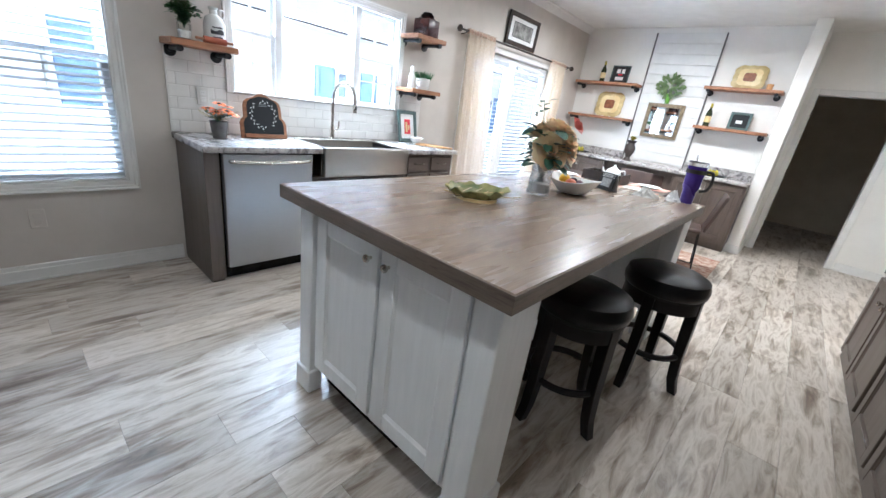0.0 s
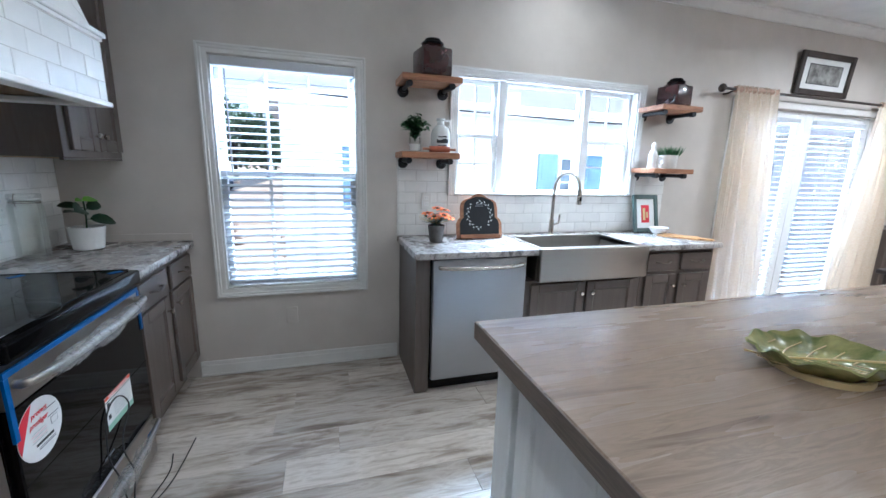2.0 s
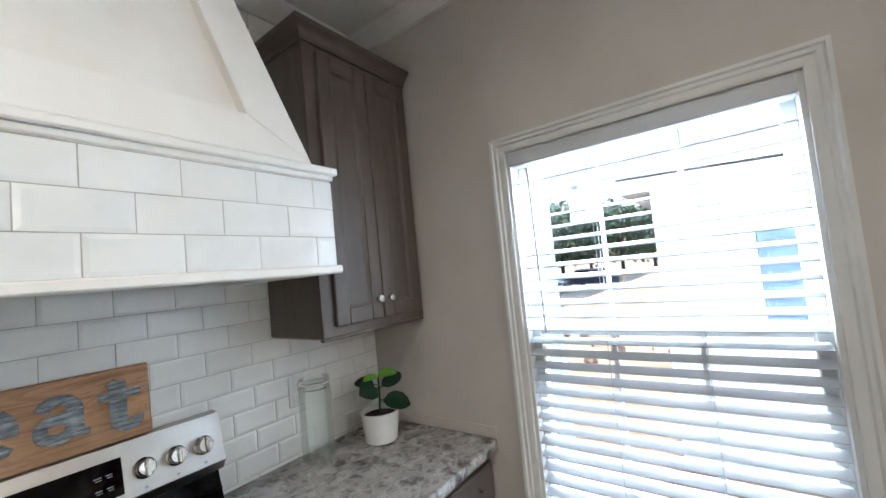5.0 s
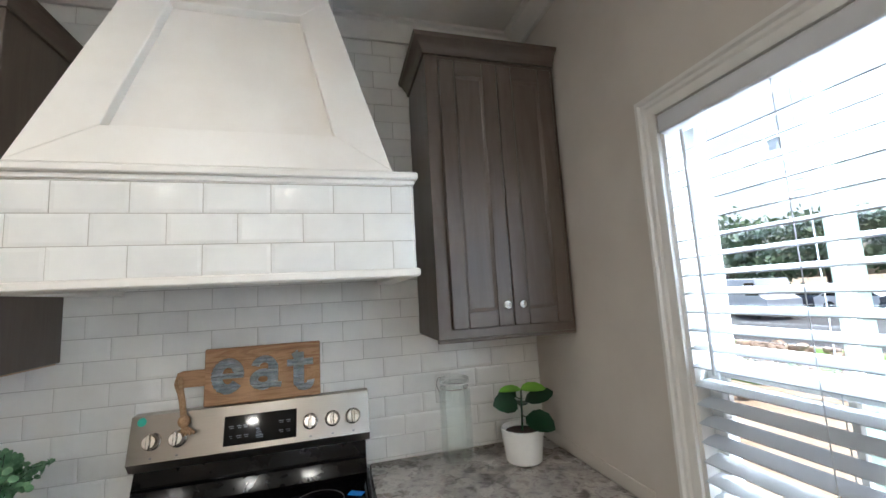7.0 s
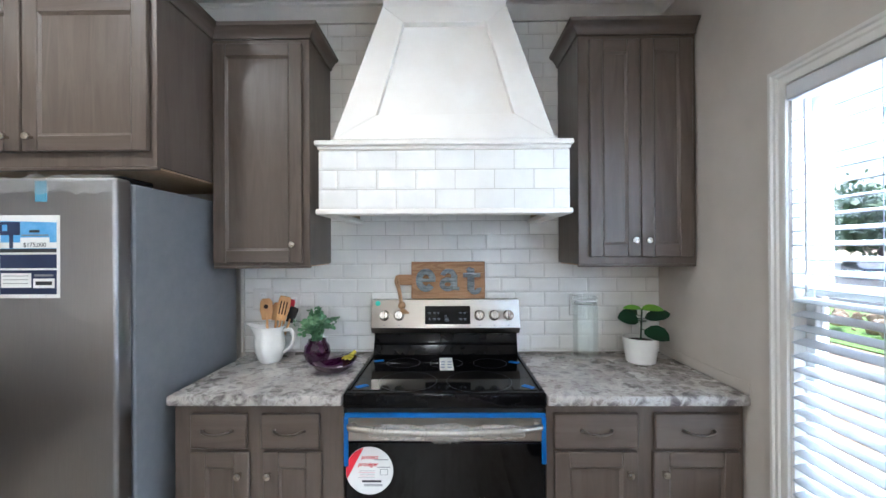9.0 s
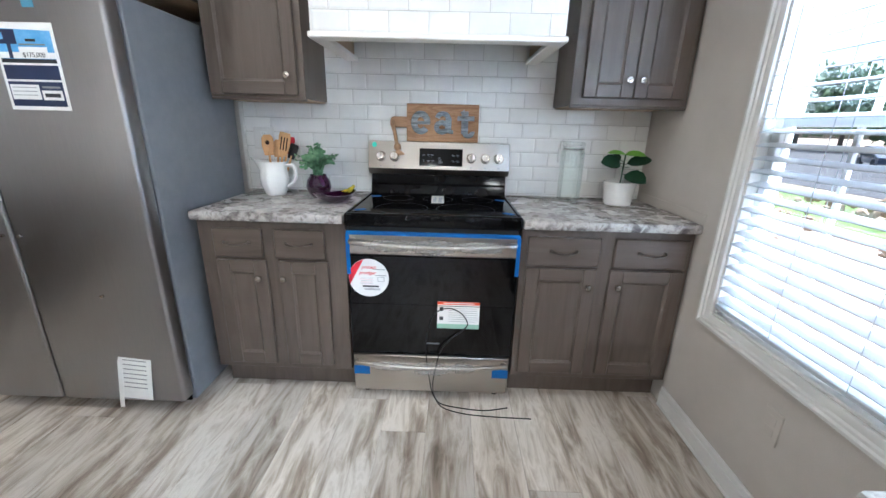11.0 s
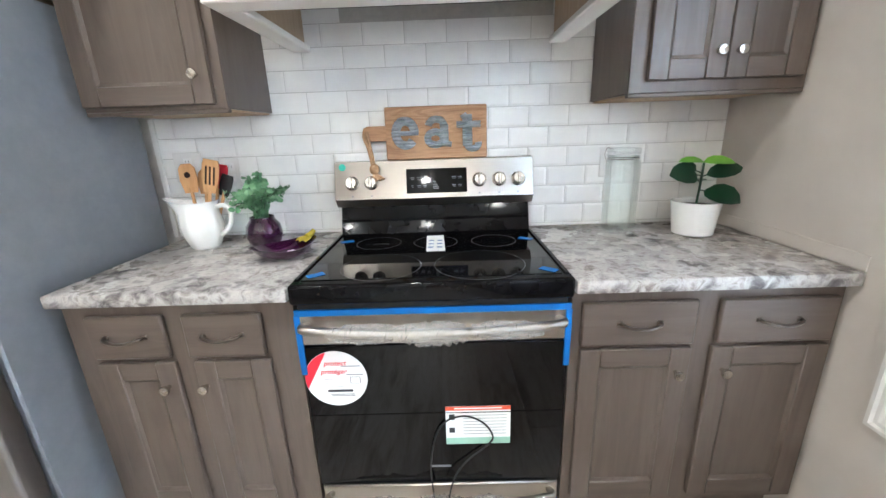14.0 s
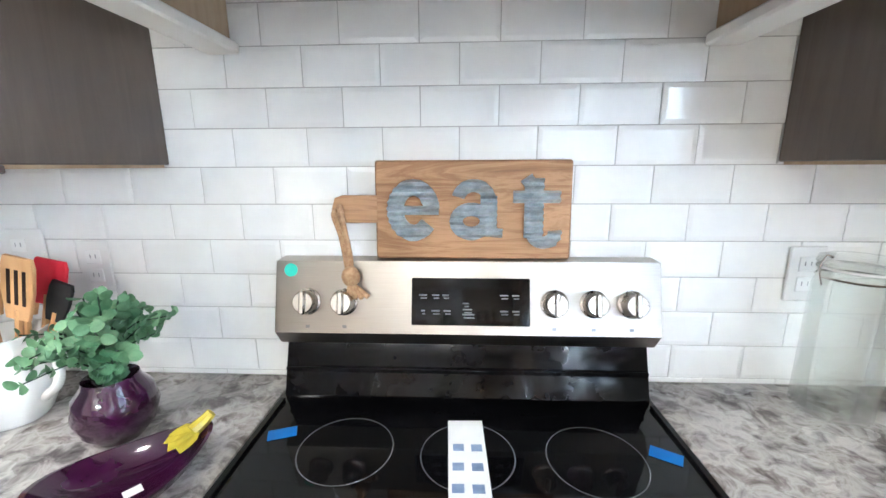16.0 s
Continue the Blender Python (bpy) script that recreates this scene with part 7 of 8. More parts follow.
def napkin(x, y, seed):
    """A crumpled white napkin: a ruffled low mound."""
    rnd = random.Random(seed)
    ob = thing("napkin", x, y, TOPZ, "crumpled white paper napkin", "napkin", rz=rnd.uniform(0, 90), group="napkins on the island")
    bm = bmesh.new()
    n, rings = 26, []
    for j, (r, z) in enumerate(((0.075, 0.002), (0.068, 0.014), (0.05, 0.026), (0.034, 0.042), (0.018, 0.056), (0.004, 0.05))):
        rings.append([bm.verts.new((r * math.cos(2 * math.pi * k / n) * rnd.uniform(0.6, 1.2), r * 0.65 * math.sin(2 * math.pi * k / n) * rnd.uniform(0.6, 1.2), max(0.0, z * rnd.uniform(0.55, 1.3) - (0.002 if j == 0 else 0)))) for k in range(n)])
    for a, b in zip(rings, rings[1:]):
        for k in range(n):
            bm.faces.new((a[k], a[(k + 1) % n], b[(k + 1) % n], b[k]))
    bm.faces.new(rings[0])
    bm.faces.new(rings[-1])
    part("paper", bm, PAPER, ob, local=True, smooth=False)


napkin(-0.68, 2.93, 1)
napkin(-0.545, 3.05, 2)
mg = thing("tumbler", -0.475, 3.085, TOPZ, "purple insulated tumbler with handle and clear lid", "tumbler")
part("cup", lathe([(0.0, 0), (0.037, 0), (0.039, 0.08), (0.05, 0.105), (0.056, 0.235), (0.0, 0.235)], -0.475, 3.085, TOPZ, 28, cap=False), VIOLET, mg)
part("lid", lathe([(0.0, 0.235), (0.058, 0.235), (0.059, 0.258), (0.052, 0.265), (0.0, 0.267)], -0.475, 3.085, TOPZ, 28, cap=False), CLEARP, mg, "clear plastic lid")
part("straw", tube([(-0.49, 3.085, TOPZ + 0.26), (-0.495, 3.08, TOPZ + 0.3)], 0.005, 8), CLEARP, mg)
part("band", lathe([(0.0545, 0.19), (0.058, 0.19), (0.058, 0.215), (0.0545, 0.215)], -0.475, 3.085, TOPZ, 28, cap=False), BLACKM, mg)
part("handle", tube(curve_pts([(-0.42, 3.09, 1.15), (-0.385, 3.10, 1.145), (-0.375, 3.10, 1.09), (-0.388, 3.10, 1.04), (-0.426, 3.09, 1.025)], 5), 0.009, 8), BLACKM, mg, "black handle")


# ---- stools ----
def stool(x, y, rz):
    """A backless counter stool: round padded seat, apron, four splayed legs and a foot ring."""
    ob = thing("bar_stool", x, y, 0, "black wooden bar stool with padded black leather seat", "stool", rz, group="stools at the island")
    part("seat", lathe([(0.0, 0.56), (0.195, 0.56), (0.207, 0.572), (0.211, 0.605), (0.2, 0.645), (0.165, 0.662), (0.08, 0.67), (0.0, 0.672)], 0, 0, 0, 40, cap=False), LEATHER, ob, "padded black leather seat", local=True)
    part("nail_band", lathe([(0.192, 0.548), (0.198, 0.548), (0.198, 0.561), (0.192, 0.561)], 0, 0, 0, 40, cap=False), BLACKM, ob, local=True)
    part("apron", lathe([(0.175, 0.485), (0.193, 0.485), (0.193, 0.56), (0.175, 0.56), (0.175, 0.485)], 0, 0, 0, 36, cap=False), EBONY, ob, local=True)
    for k in range(4):
        a = radians(45 + 90 * k)
        c, s = math.cos(a), math.sin(a)
        bm, rings = bmesh.new(), []
        for r, z, w in ((0.168, 0.556, 0.027), (0.172, 0.4, 0.027), (0.178, 0.22, 0.025), (0.192, 0.08, 0.023), (0.215, 0.0, 0.021)):
            rings.append([bm.verts.new((r * c + w * (u * c - v * s), r * s + w * (u * s + v * c), z)) for u, v in ((-1, -1), (1, -1), (1, 1), (-1, 1))])
        for p, q in zip(rings, rings[1:]):
            for i in range(4):
                bm.faces.new((p[i], p[(i + 1) % 4], q[(i + 1) % 4], q[i]))
        bm.faces.new(rings[0])
        bm.faces.new(rings[-1])
        bmesh.ops.bevel(bm, geom=[e for e in bm.edges], offset=0.003, segments=1, affect="EDGES")
        part("leg", bm, EBONY, ob, local=True)
    pts = [(0.172 * math.cos(2 * math.pi * k / 40), 0.172 * math.sin(2 * math.pi * k / 40), 0.22) for k in range(41)]
    part("foot_ring", tube(pts, 0.017, 8), EBONY, ob, local=True)


stool(-0.512, 1.785, 28)
stool(-0.328, 2.45, 40)

# ---- curtains and wall picture ----
RODX = W + 0.085
rod = thing("curtain_rod", RODX, 4.95, 2.1, "bronze curtain rod with ring finials", "curtain rod")
part("rod", tube([(RODX, 3.62, 2.098), (RODX, 6.25, 2.098)], 0.011, 10), DARKF, rod)
for y in (3.60, 6.27):
    bm = bmesh.new()
    bmesh.ops.create_uvsphere(bm, u_segments=16, v_segments=10, radius=0.034, matrix=Matrix.Translation((RODX, y, 2.098)) @ Matrix.Diagonal((1, 0.7, 1, 1)))
    part("finial", bm, DARKF, rod)
for y in (3.72, 6.15):
    part("bracket", tube([(W + 0.001, y, 2.07), (W + 0.04, y, 2.07), (RODX, y, 2.085)], 0.007, 8), DARKF, rod)


def curtain(y0, y1, b0, b1, seed):
    """A sheer panel gathered on the rod, in folds that spread towards the hem."""
    rnd = random.Random(seed)
    ob = thing("curtain", RODX, (y0 + y1) / 2, 0.02, "sheer beige curtain panel gathered on a rod", "curtain", group="curtains at the patio door")
    bm, n, m = bmesh.new(), 90, 14
    ph = [rnd.uniform(0, 6.28) for _ in range(4)]
    rows = []
    for j in range(m + 1):
        f = j / m
        z = 2.13 - f * 2.11
        ya, yb = y0 + (b0 - y0) * f ** 1.2, y1 + (b1 - y1) * f ** 1.2
        amp = 0.012 + 0.022 * min(1, f * 3)
        rows.append([bm.verts.new((RODX + (0.0 if 0.005 < f < 0.03 else 1) * amp * (math.sin(9.5 * 2 * math.pi * i / n + ph[0] + f) + 0.4 * math.sin(23 * 2 * math.pi * i / n + ph[1])) + 0.013, ya + (yb - ya) * i / n + 0.006 * math.sin(14 * i / n + ph[2] + 2 * f), z)) for i in range(n + 1)])
    for a, b in zip(rows, rows[1:]):
        for i in range(n):
            bm.faces.new((a[i], a[i + 1], b[i + 1], b[i]))
    part("cloth", bm, SHEER, ob)
    bm = tube([(RODX, y0, 2.1), (RODX, y1, 2.1)], 0.026, 12)
    for v in bm.verts:
        v.co.z += 0.006 * math.sin(v.co.y * 90)
    part("rod_pocket", bm, shade("gathered_cloth", lin(176, 150, 134), lin(158, 132, 116), 40, 0.9, bump=0.4), ob, "gathered rod pocket")


curtain(3.74, 4.22, 3.78, 4.42, 2)
curtain(5.62, 6.05, 5.35, 6.08, 5)

wp = thing("wall_picture", W, 4.86, 2.13, "dark framed black and white landscape print", "picture")
framed(wp, pose(W + 0.004, 4.86, 2.135, 0, 4, 0), 0.70, 0.36, 0.05, DARKF, [("mat", PAPER, -0.30, 0.30, 0.05, 0.31), ("inner_line", INK, -0.22, 0.22, 0.095, 0.265), ("print", shade("engraving", lin(170, 168, 164), lin(96, 94, 92), 14, 0.6), -0.21, 0.21, 0.102, 0.258)], 0.025)

# ---- far nook ----
for a, b, dd in ((-3.15, -2.2, 2), (-2.195, -1.255, 0), (-1.25, -0.415, 2)):
    fr_ = []
    if dd:
        w = (b - a - 0.09) / 2
        fr_ = [("door", a + 0.03, a + 0.03 + w, 0.15, 0.84, (a + w - 0.01, 0.75)), ("door", a + 0.06 + w, b - 0.03, 0.15, 0.84, (a + w + 0.1, 0.75))]
        base_cabinet("grey-brown stained base cabinet in the far nook", "-y", 6.24, a, b, 0.55, fr_)
    else:
        ob = thing("base_cabinet", (a + b) / 2, 6.5, 0, "open grey-brown cabinet with brown drawer front", "cabinet")
        part("body", bx(a, b, 6.3, 6.79, 0.1, 0.874, 0.002), CABW, ob)
        part("plinth", bx(a, b, 6.36, 6.79, 0, 0.1), CABW, ob)
        part("drawer_front", bx(a + 0.1, b - 0.1, 6.285, 6.3, 0.42, 0.80, 0.004), BROWNL, ob, "brown leather-look front")
        part("drawer_front", bx(a + 0.1, b - 0.1, 6.285, 6.3, 0.14, 0.39, 0.004), BROWNL, ob, "brown leather-look front")
worktop("countertop", -3.158, -0.412, 6.205, FAR, "grey stone-look countertop in the far nook")
solo("counter_splash", bx(-3.158, -2.14, FAR - 0.018, FAR, 0.914, 1.02, 0.003), GRANITE, "low stone-look splash behind the counter", "splashback")
solo("counter_splash", bx(-1.28, -0.412, FAR - 0.018, FAR, 0.914, 1.02, 0.003), GRANITE, "low stone-look splash behind the counter", "splashback")
shp = thing("shiplap_panel", -1.7, FAR, 0.914, "white shiplap board panel with thin dark edges", "wall panel", kind="structure")
for k in range(13):
    z = 0.94 + k * 0.135
    part("board", bx(-2.135, -1.285, FAR - 0.014, FAR, z, z + 0.131, 0.003), TRIM, shp)
part("edge_strip", bx(-2.150, -2.135, FAR - 0.03, FAR, 0.914, 2.69, 0.002), TIN, shp, "thin dark edge strip")
part("edge_strip", bx(-1.285, -1.270, FAR - 0.03, FAR, 0.914, 2.69, 0.002), TIN, shp, "thin dark edge strip")
mr_ = thing("wall_mirror", -1.735, FAR - 0.014, 1.28, "rectangular mirror in an antique gold frame", "mirror")
framed(mr_, pose(-1.735, FAR - 0.016, 1.285, 0, 0, -90), 0.50, 0.48, 0.05, GOLDF, [("mirror_glass", MIRROR, -0.2, 0.2, 0.05, 0.43)], 0.028)
wr = thing("green_topiary", -1.75, FAR - 0.06, 1.79, "bunch of green succulent leaves above the mirror", "plant")
bm, rnd = bmesh.new(), random.Random(9)
for k in range(130):
    a, r = rnd.uniform(0, 6.28), 0.15 * math.sqrt(rnd.random())
    leaf(bm, (-1.75 + r * math.cos(a), FAR - 0.06, 2.0 + 0.9 * r * math.sin(a)), (math.cos(a), -rnd.uniform(0.2, 1.2), math.sin(a)), 0.06, 0.034, (0, -1, 0), 0.2)
part("leaves", bm, shade("sage_leaf", lin(112, 130, 84), lin(78, 98, 58), 14, 0.6, vary=0.2), wr)
part("stem", tube([(-1.75, FAR - 0.02, 1.775), (-1.75, FAR - 0.05, 1.9)], 0.03, 10), LEAFL, wr)


def bottle(x, y, z, label):
    ob = thing("wine_bottle", x, y, z, label, "bottle")
    part("glass", lathe([(0.0, 0), (0.036, 0), (0.038, 0.006), (0.038, 0.16), (0.03, 0.19), (0.015, 0.22), (0.0135, 0.29), (0.0, 0.29)], x, y, z, 22, cap=False), shade("bottle_glass", (0.02, 0.028, 0.012, 1), (0.03, 0.035, 0.015, 1), 4, 0.08), ob)
    part("paper_label", lathe([(0.0386, 0.05), (0.0392, 0.05), (0.0392, 0.13), (0.0386, 0.13)], x, y, z, 22, cap=False), CREAM, ob, "gold paper label")
    part("foil", lathe([(0.0148, 0.24), (0.0155, 0.24), (0.0145, 0.292), (0.0, 0.292)], x, y, z, 16, cap=False), YGREEN, ob)


bottle(-2.74, 6.66, 1.99, "dark green wine bottle on the upper shelf")
bottle(-1.155, 6.66, 1.525, "dark wine bottle with yellow label")
tf = thing("picture_frame", -2.5, 6.7, 1.99, "small dark square sign with pale letters", "picture frame")
framed(tf, pose(-2.5, 6.71, 1.99, 0, -8, -90), 0.27, 0.25, 0.012, SLATEB, [("face", CHALK, -0.125, 0.125, 0.012, 0.238), ("mark", PAPER, -0.06, -0.005, 0.14, 0.20), ("mark", PAPER, 0.015, 0.06, 0.14, 0.20), ("mark", RED, -0.03, 0.03, 0.11, 0.13), ("mark", PAPER, -0.06, 0.06, 0.04, 0.09)])
tf = thing("picture_frame", -0.8, 6.7, 1.525, "small teal framed sign on the shelf", "picture frame")
framed(tf, pose(-0.8, 6.71, 1.525, 0, -8, -90), 0.24, 0.22, 0.03, SLATEB, [("face", CHALK, -0.1, 0.1, 0.03, 0.19), ("mark", PAPER, -0.04, 0.03, 0.08, 0.12)])


def platter(x, z, w, h, label):
    """A scalloped square platter leaning on the wall with a painted middle."""
    ob = thing("platter", x, 6.72, z, label, "platter")
    m = pose(x, 6.735, z, 0, -10, -90)
    out = []
    for k in range(48):
        a = 2 * math.pi * k / 48
        q = 0.32
        c, s = math.cos(a), math.sin(a)
        rr = 1 / (abs(c) ** 5 + abs(s) ** 5) ** 0.2 * (1 + 0.025 * math.cos(12 * a))
        out.append((w / 2 * rr * c, h / 2 + h / 2 * rr * s * 0.97 + 0.004))
    lo = min(v for _, v in out)
    out = [(u, v - lo) for u, v in out]
    bm = prism(out, "x", 0.0, 0.014, bev=0.004)
    bm.transform(m)
    part("rim", bm, shade("platter_glaze", lin(208, 190, 140), lin(176, 152, 100), 9, 0.3), ob)
    for s, mat, o in ((0.7, CREAM, 0.0145), (0.36, shade("painted_brown", lin(150, 92, 58), lin(110, 66, 44), 20, 0.4), 0.0155)):
        bm = prism([(s * u, h / 2 + s * (v - h / 2)) for u, v in out], "x", o - 0.001, o + 0.001)
        bm.transform(m)
        part("painted_middle", bm, mat, ob)


platter(-2.56, 1.495, 0.42, 0.38, "scalloped cream platter with a painted bird, leaning")
platter(-0.87, 2.02, 0.36, 0.30, "scalloped cream platter with painted fruit, leaning")
cp = thing("small_cup", -0.62, 6.66, 2.02, "small wooden cup on the shelf", "cup")
part("cup", lathe([(0, 0), (0.03, 0), (0.036, 0.07), (0.032, 0.07), (0.028, 0.006), (0, 0.006)], -0.62, 6.66, 2.02, 18, cap=False), LTWOOD, cp)
for x in (-2.75, -0.85):
    ob = thing("fruit_tray", x, 6.5, 0.914, "dark tray of green pears on the counter", "tray", group="fruit trays")
    part("tray", lathe([(0, 0), (0.14, 0), (0.16, 0.018), (0.155, 0.018), (0.135, 0.006), (0, 0.006)], x, 6.5, 0.914, 28, cap=False), BLACKM, ob)
    for dx, dy in ((-0.04, 0), (0.03, 0.02), (0.0, -0.04)):
        part("pear", lathe([(0, 0.006), (0.025, 0.01), (0.034, 0.035), (0.022, 0.065), (0.01, 0.08), (0, 0.083)], x + dx, 6.5 + dy, 0.914, 16, cap=False), YGREEN, ob)
dv = thing("dark_urn", -1.95, 6.4, 0.914, "dark carved urn with yellow flowers", "vase")
part("urn", lathe([(0, 0), (0.06, 0), (0.05, 0.02), (0.03, 0.05), (0.07, 0.13), (0.075, 0.18), (0.045, 0.25), (0.07, 0.29), (0.065, 0.29), (0.04, 0.25), (0, 0.24)], -1.95, 6.4, 0.914, 24, cap=False), DARKF, dv)
sprig(dv, -1.95, 6.4, 1.19, 14, 0.06, 0.09, 0.03, 0.02, YGREEN, 21)

# ---- dining table and chairs ----
TX0, TX1, TY0, TY1 = -2.25, -0.95, 4.35, 5.25
tb = thing("dining_table", (TX0 + TX1) / 2, (TY0 + TY1) / 2, 0, "dark brown wooden dining table laid for a meal", "table")
part("tabletop", bx(TX0, TX1, TY0, TY1, 0.715, 0.75, 0.006), DARKF, tb)
part("apron", bx(TX0 + 0.08, TX1 - 0.08, TY0 + 0.08, TY1 - 0.08, 0.63, 0.715), DARKF, tb)
for x in (TX0 + 0.07, TX1 - 0.07):
    for y in (TY0 + 0.07, TY1 - 0.07):
        part("leg", bx(x - 0.035, x + 0.035, y - 0.035, y + 0.035, 0, 0.715, 0.004), DARKF, tb)
for x, y in ((-1.2, 4.55), (-1.2, 5.05), (-2.0, 4.6)):
    ob = thing("placemat", x, y, 0.75, "pale pink woven placemat", "placemat", group="place settings")
    part("mat", bx(x - 0.2, x + 0.2, y - 0.15, y + 0.15, 0.75, 0.754, 0.001), shade("pink_weave", lin(200, 160, 146), lin(184, 144, 130), 90, 0.9, bump=0.4), ob)
    ob = thing("dinner_plate", x, y, 0.754, "white dinner plate on a placemat", "plate", group="place settings")
    part("plate", lathe([(0, 0), (0.08, 0), (0.13, 0.018), (0.126, 0.02), (0.078, 0.005), (0, 0.005)], x, y, 0.754, 30, cap=False), CERAM, ob)
tr = thing("serving_tray", -1.62, 4.8, 0.75, "dark wooden serving tray", "tray")
bm = bx(-1.84, -1.40, 4.64, 4.96, 0.75, 0.762, 0.002)
part("tray_base", bm, DARKF, tr)
for a in ((-1.84, -1.40, 4.64, 4.655), (-1.84, -1.40, 4.945, 4.96), (-1.84, -1.825, 4.655, 4.945), (-1.415, -1.40, 4.655, 4.945)):
    part("tray_side", bx(a[0], a[1], a[2], a[3], 0.762, 0.86, 0.003), DARKF, tr)
tp = thing("teapot", -1.55, 4.8, 0.762, "cream porcelain teapot on a tray", "teapot")
part("body", lathe([(0, 0), (0.045, 0), (0.05, 0.006), (0.08, 0.05), (0.085, 0.09), (0.07, 0.13), (0.035, 0.15), (0.03, 0.158), (0.012, 0.165), (0.014, 0.185), (0, 0.19)], -1.55, 4.8, 0.762, 26, cap=False), CERAM, tp)
part("spout", tube(curve_pts([(-1.62, 4.8, 0.84), (-1.66, 4.8, 0.86), (-1.68, 4.8, 0.905)], 5), 0.013, 8, taper=0.6), CERAM, tp)
part("handle", tube(curve_pts([(-1.475, 4.8, 0.89), (-1.43, 4.8, 0.895), (-1.425, 4.8, 0.84), (-1.47, 4.8, 0.82)], 5), 0.007, 8), CERAM, tp)
gl = thing("glass_tumbler", -1.74, 4.8, 0.762, "short clear drinking glass on the tray", "glass")
part("glass", lathe([(0, 0), (0.035, 0), (0.04, 0.11), (0.038, 0.11), (0.033, 0.008), (0, 0.008)], -1.74, 4.8, 0.762, 22, cap=False), JARG, gl)


def dining_chair(x, y, rz):
    """A leather shell on a black wire frame."""
    ob = thing("dining_chair", x, y, 0, "brown leather dining chair on black wire legs", "chair", rz, group="dining chairs")
    part("seat", bx(-0.22, 0.22, -0.21, 0.21, 0.43, 0.47, 0.02, seg=3), BROWNL, ob, local=True)
    bm = bx(-0.21, 0.21, -0.015, 0.015, 0.0, 0.40, 0.012, seg=3)
    bm.transform(pose(0, -0.23, 0.46, 14, 0, 0))
    part("backrest", bm, BROWNL, ob, local=True)
    for s in (-1, 1):
        part("leg_frame", tube([(s * 0.2, -0.24, 0.008), (s * 0.18, -0.2, 0.43), (s * 0.18, 0.18, 0.43), (s * 0.2, 0.22, 0.008), (s * 0.2, -0.24, 0.008)], 0.008, 8), BLACKM, ob, local=True)
    part("stretcher", tube([(-0.19, -0.225, 0.16), (0.19, -0.225, 0.16)], 0.007, 8), BLACKM, ob, local=True)


dining_chair(-0.78, 5.0, 100)
dining_chair(-1.6, 4.08, 0)
dining_chair(-1.6, 5.52, 180)
rg = solo("rug", bx(-2.7, -0.35, 3.9, 5.75, 0.0, 0.008, 0.003), shade("patterned_rug", lin(150, 104, 88), lin(196, 178, 160), 18, 0.95, bump=0.4), "worn red and cream patterned rug under the table", "rug")

# ---- floor planks ----
rnd = random.Random(42)
PW, PL, GAP = 0.2, 1.2, 0.0012
plank_mesh = {}


def plank(x0, x1, y0, y1):
    key = (round(x1 - x0, 3), round(y1 - y0, 3))
    if key not in plank_mesh:
        me = mesh_of(bx(0, x1 - x0, 0, y1 - y0, -0.006, 0.0, 0.0006), "plank", False)
        me.materials.append(PLANK)
        plank_mesh[key] = me
    ob = new("plank", plank_mesh[key])
    ob.parent = FLOOR
    ob.location = (x0, y0, 0)


FLOOR = bpy.data.objects["floor"]
k, x = 0, -3.43
while x < 1.3:
    y = B - 1.2 + rnd.choice((0.0, 0.3, 0.6, 0.9)) + rnd.uniform(-0.08, 0.08)
    while y < 10.4:
        a, b, c, d = max(x, W), min(x + PW, 1.22), max(y, B), min(y + PL, 10.4)
        if b - a > 0.01 and d - c > 0.01 and not (d > DOORY + WT and (b < -1.1)):
            plank(a + GAP / 2, b - GAP / 2, c + GAP / 2, d - GAP / 2)
        y += PL
    x += PW

# ---- wall tiles ----
TW, TH, TG, TZ0 = 0.154, 0.0765, 0.002, 1.463
tile_mesh = {}


def tile_piece(w, h, t):
    """A bevelled glazed tile with its back at y 0, front towards +y."""
    key = (round(w, 3), round(h, 3), t)
    if key not in tile_mesh:
        e = 0.009
        bm = bmesh.new()
        lo = [bm.verts.new(p) for p in ((0, 0, 0), (w, 0, 0), (w, 0, h), (0, 0, h))]
        md = [bm.verts.new((p.co.x, t * 0.77, p.co.z)) for p in lo]
        ee = min(e, w * 0.3)
        hi = [bm.verts.new(p) for p in ((ee, t, e), (w - ee, t, e), (w - ee, t, h - e), (ee, t, h - e))]
        bm.faces.new(hi)
        for a, b in ((lo, md), (md, hi)):
            for i in range(4):
                bm.faces.new((a[i], a[(i + 1) % 4], b[(i + 1) % 4], b[i]))
        me = mesh_of(bm, "tile", False)
        me.materials.append(TILE)
        tile_mesh[key] = me
    return tile_mesh[key]


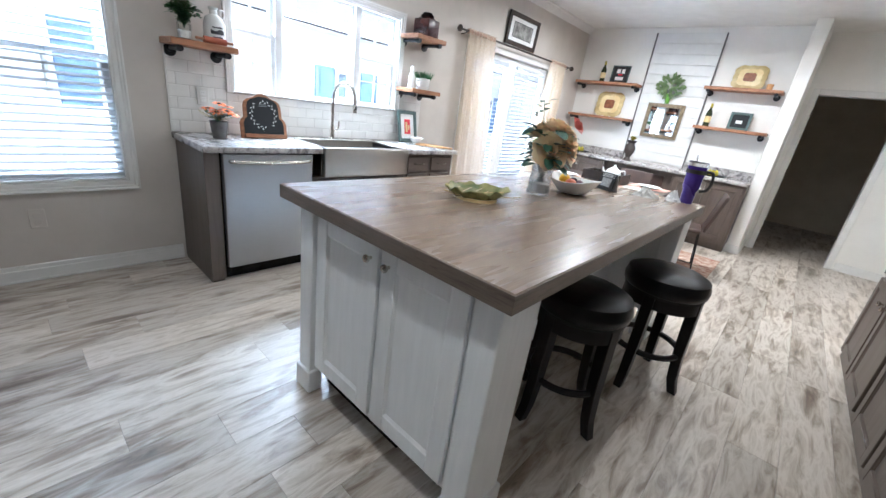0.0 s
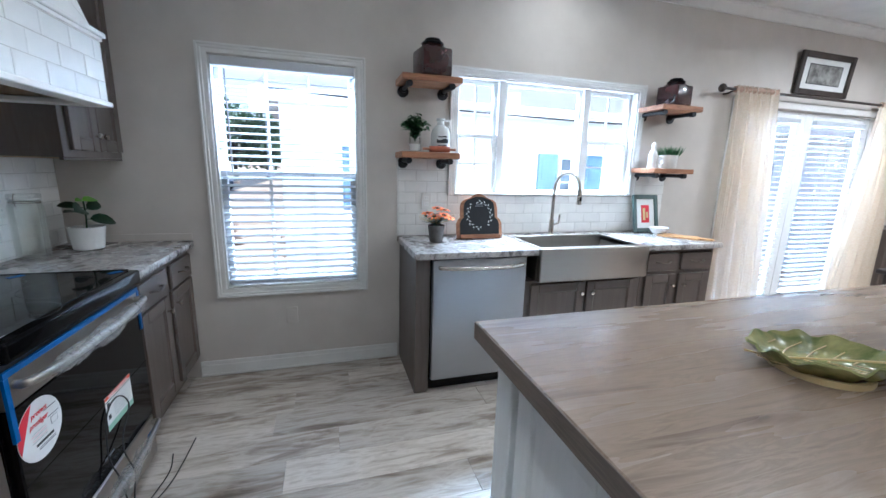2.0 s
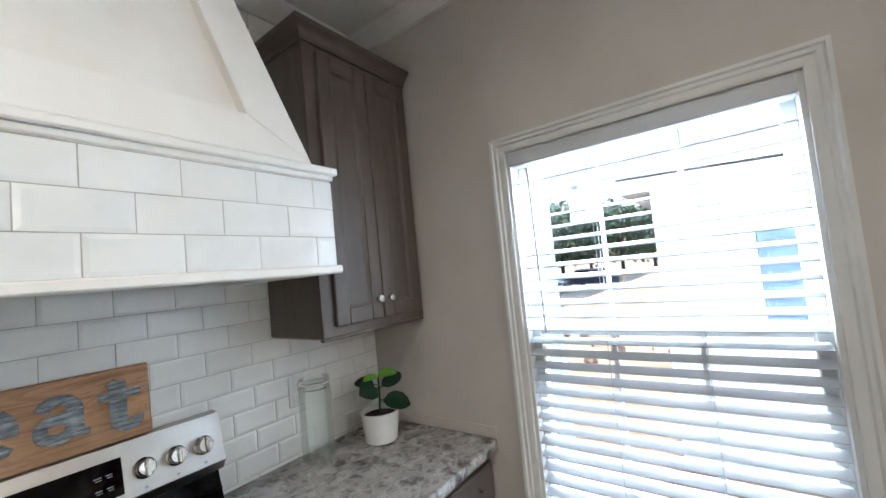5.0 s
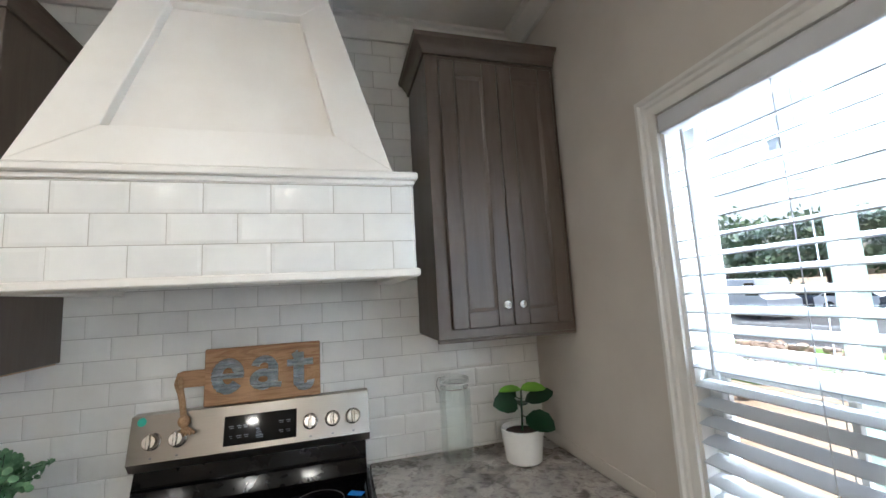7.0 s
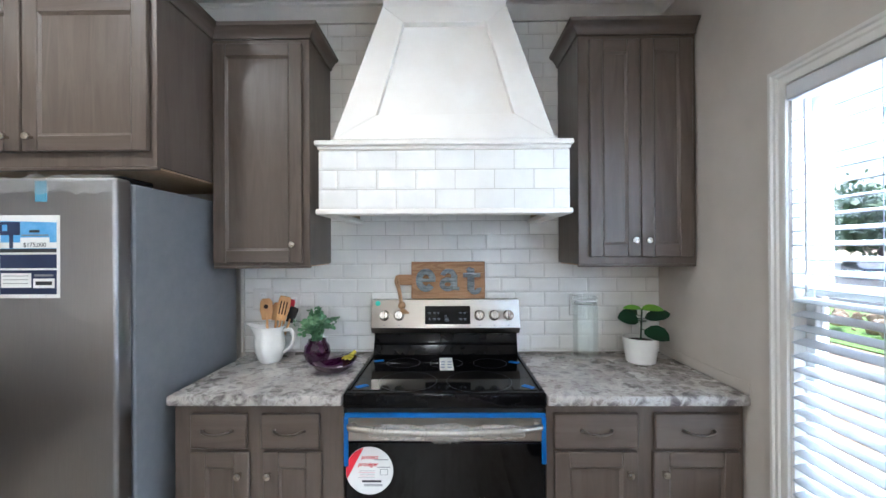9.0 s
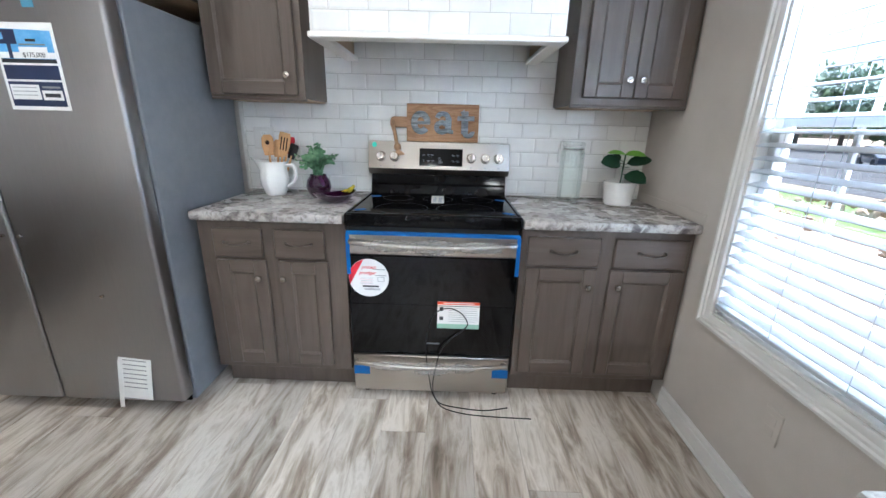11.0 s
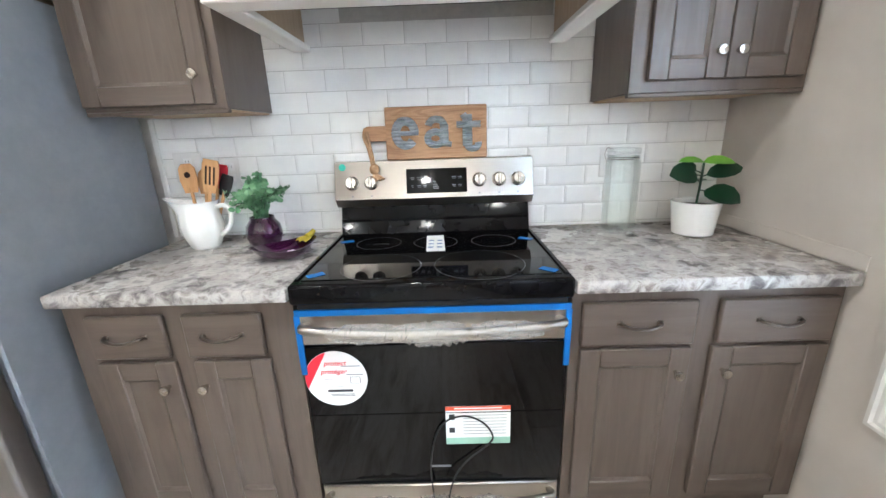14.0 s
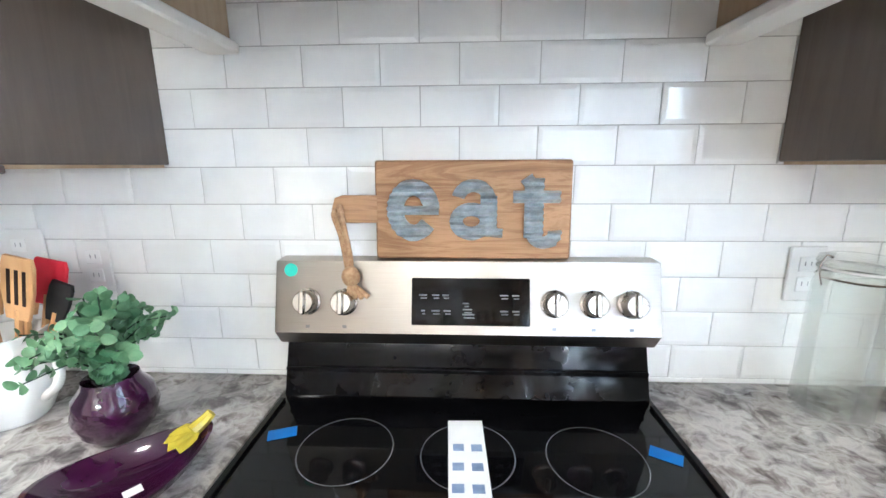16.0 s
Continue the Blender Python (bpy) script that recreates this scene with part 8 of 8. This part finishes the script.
def tiles(parent, m, u0, u1, v0, v1, uo, vo, skip=None, t=0.0065):
    """Running-bond tiles in a plane: m takes (u, out, v) to the world."""
    inv = ROOT[parent].inverted()
    j = math.floor((v0 - vo) / TH)
    while vo + j * TH < v1 - 0.004:
        za, zb = max(v0, vo + j * TH), min(v1, vo + (j + 1) * TH)
        off = uo + (TW / 2 if j % 2 else 0)
        i = math.floor((u0 - off) / TW)
        while off + i * TW < u1 - 0.004:
            a, b = max(u0, off + i * TW), min(u1, off + (i + 1) * TW)
            if b - a > 0.012 and zb - za > 0.012 and not (skip and skip(a, b, za, zb)):
                ob = new("tile", tile_piece(b - a - TG, zb - za - TG, t))
                ob.parent = parent
                ob.matrix_basis = inv @ m @ pose(a + TG / 2, rnd.uniform(0, 0.0006), za + TG / 2, rnd.uniform(-0.25, 0.25), 0, rnd.uniform(-0.25, 0.25))
            i += 1
        j += 1


def behind(a, b, za, zb):
    """Pieces fully hidden by the cabinets or the hood."""
    if za > 1.41 and zb < 2.42 and (b < -2.66 or a > -1.41):
        return True
    return za > 1.66 and zb < 1.88 and a > -2.51 and b < -1.57 or za > 1.9 and a > -2.30 and b < -1.78


bs = thing("backsplash", -2.0, B, 0.914, "white bevelled subway tile wall behind the range", "tiles", kind="structure")
part("grout_bed", bx(W, -0.955, B + 0.0, B + 0.0075, 0.9, CEILZ - 0.082), GROUT, bs)
tiles(bs, pose(0, B + 0.004, 0), W + 0.001, -0.956, 0.915, CEILZ - 0.082, -1.7947, TZ0, behind)
part("edge_trim", bx(-0.955, -0.935, B, B + 0.016, 0.914, 1.385, 0.003), TRIM, bs, "white edge strip")
tiles(hood, pose(0, HY - 0.003, 0), HX0 + 0.002, HX1 - 0.002, 1.622, 1.855, -1.543, 1.622, None, 0.006)
tiles(hood, pose(HX0, 0, 0, 0, 0, 90), B + 0.02, HY - 0.001, 1.622, 1.855, HY - 0.02, 1.622, None, 0.006)
tiles(hood, pose(HX1, 0, 0, 0, 0, -90), -HY + 0.001, -B - 0.02, 1.622, 1.855, -HY, 1.622, None, 0.006)
b2 = thing("backsplash", W, 2.1, 0.914, "white subway tile splash behind the sink", "tiles", kind="structure")
_m = pose(W + 0.004, 0, 0, 0, 0, -90)
for a, b, top in ((0.938, 1.294, 1.475), (1.294, 2.916, 1.200), (2.916, 3.222, 1.40)):
    part("grout_bed", bx(W, W + 0.0062, a, b, 0.914, top), GROUT, b2)
    tiles(b2, _m, -b + 0.001, -a - 0.001, 0.915, top, -1.294, 0.915, None, 0.0045)
part("edge_trim", bx(W, W + 0.013, 0.930, 0.938, 0.914, 1.475, 0.002), TRIM, b2)
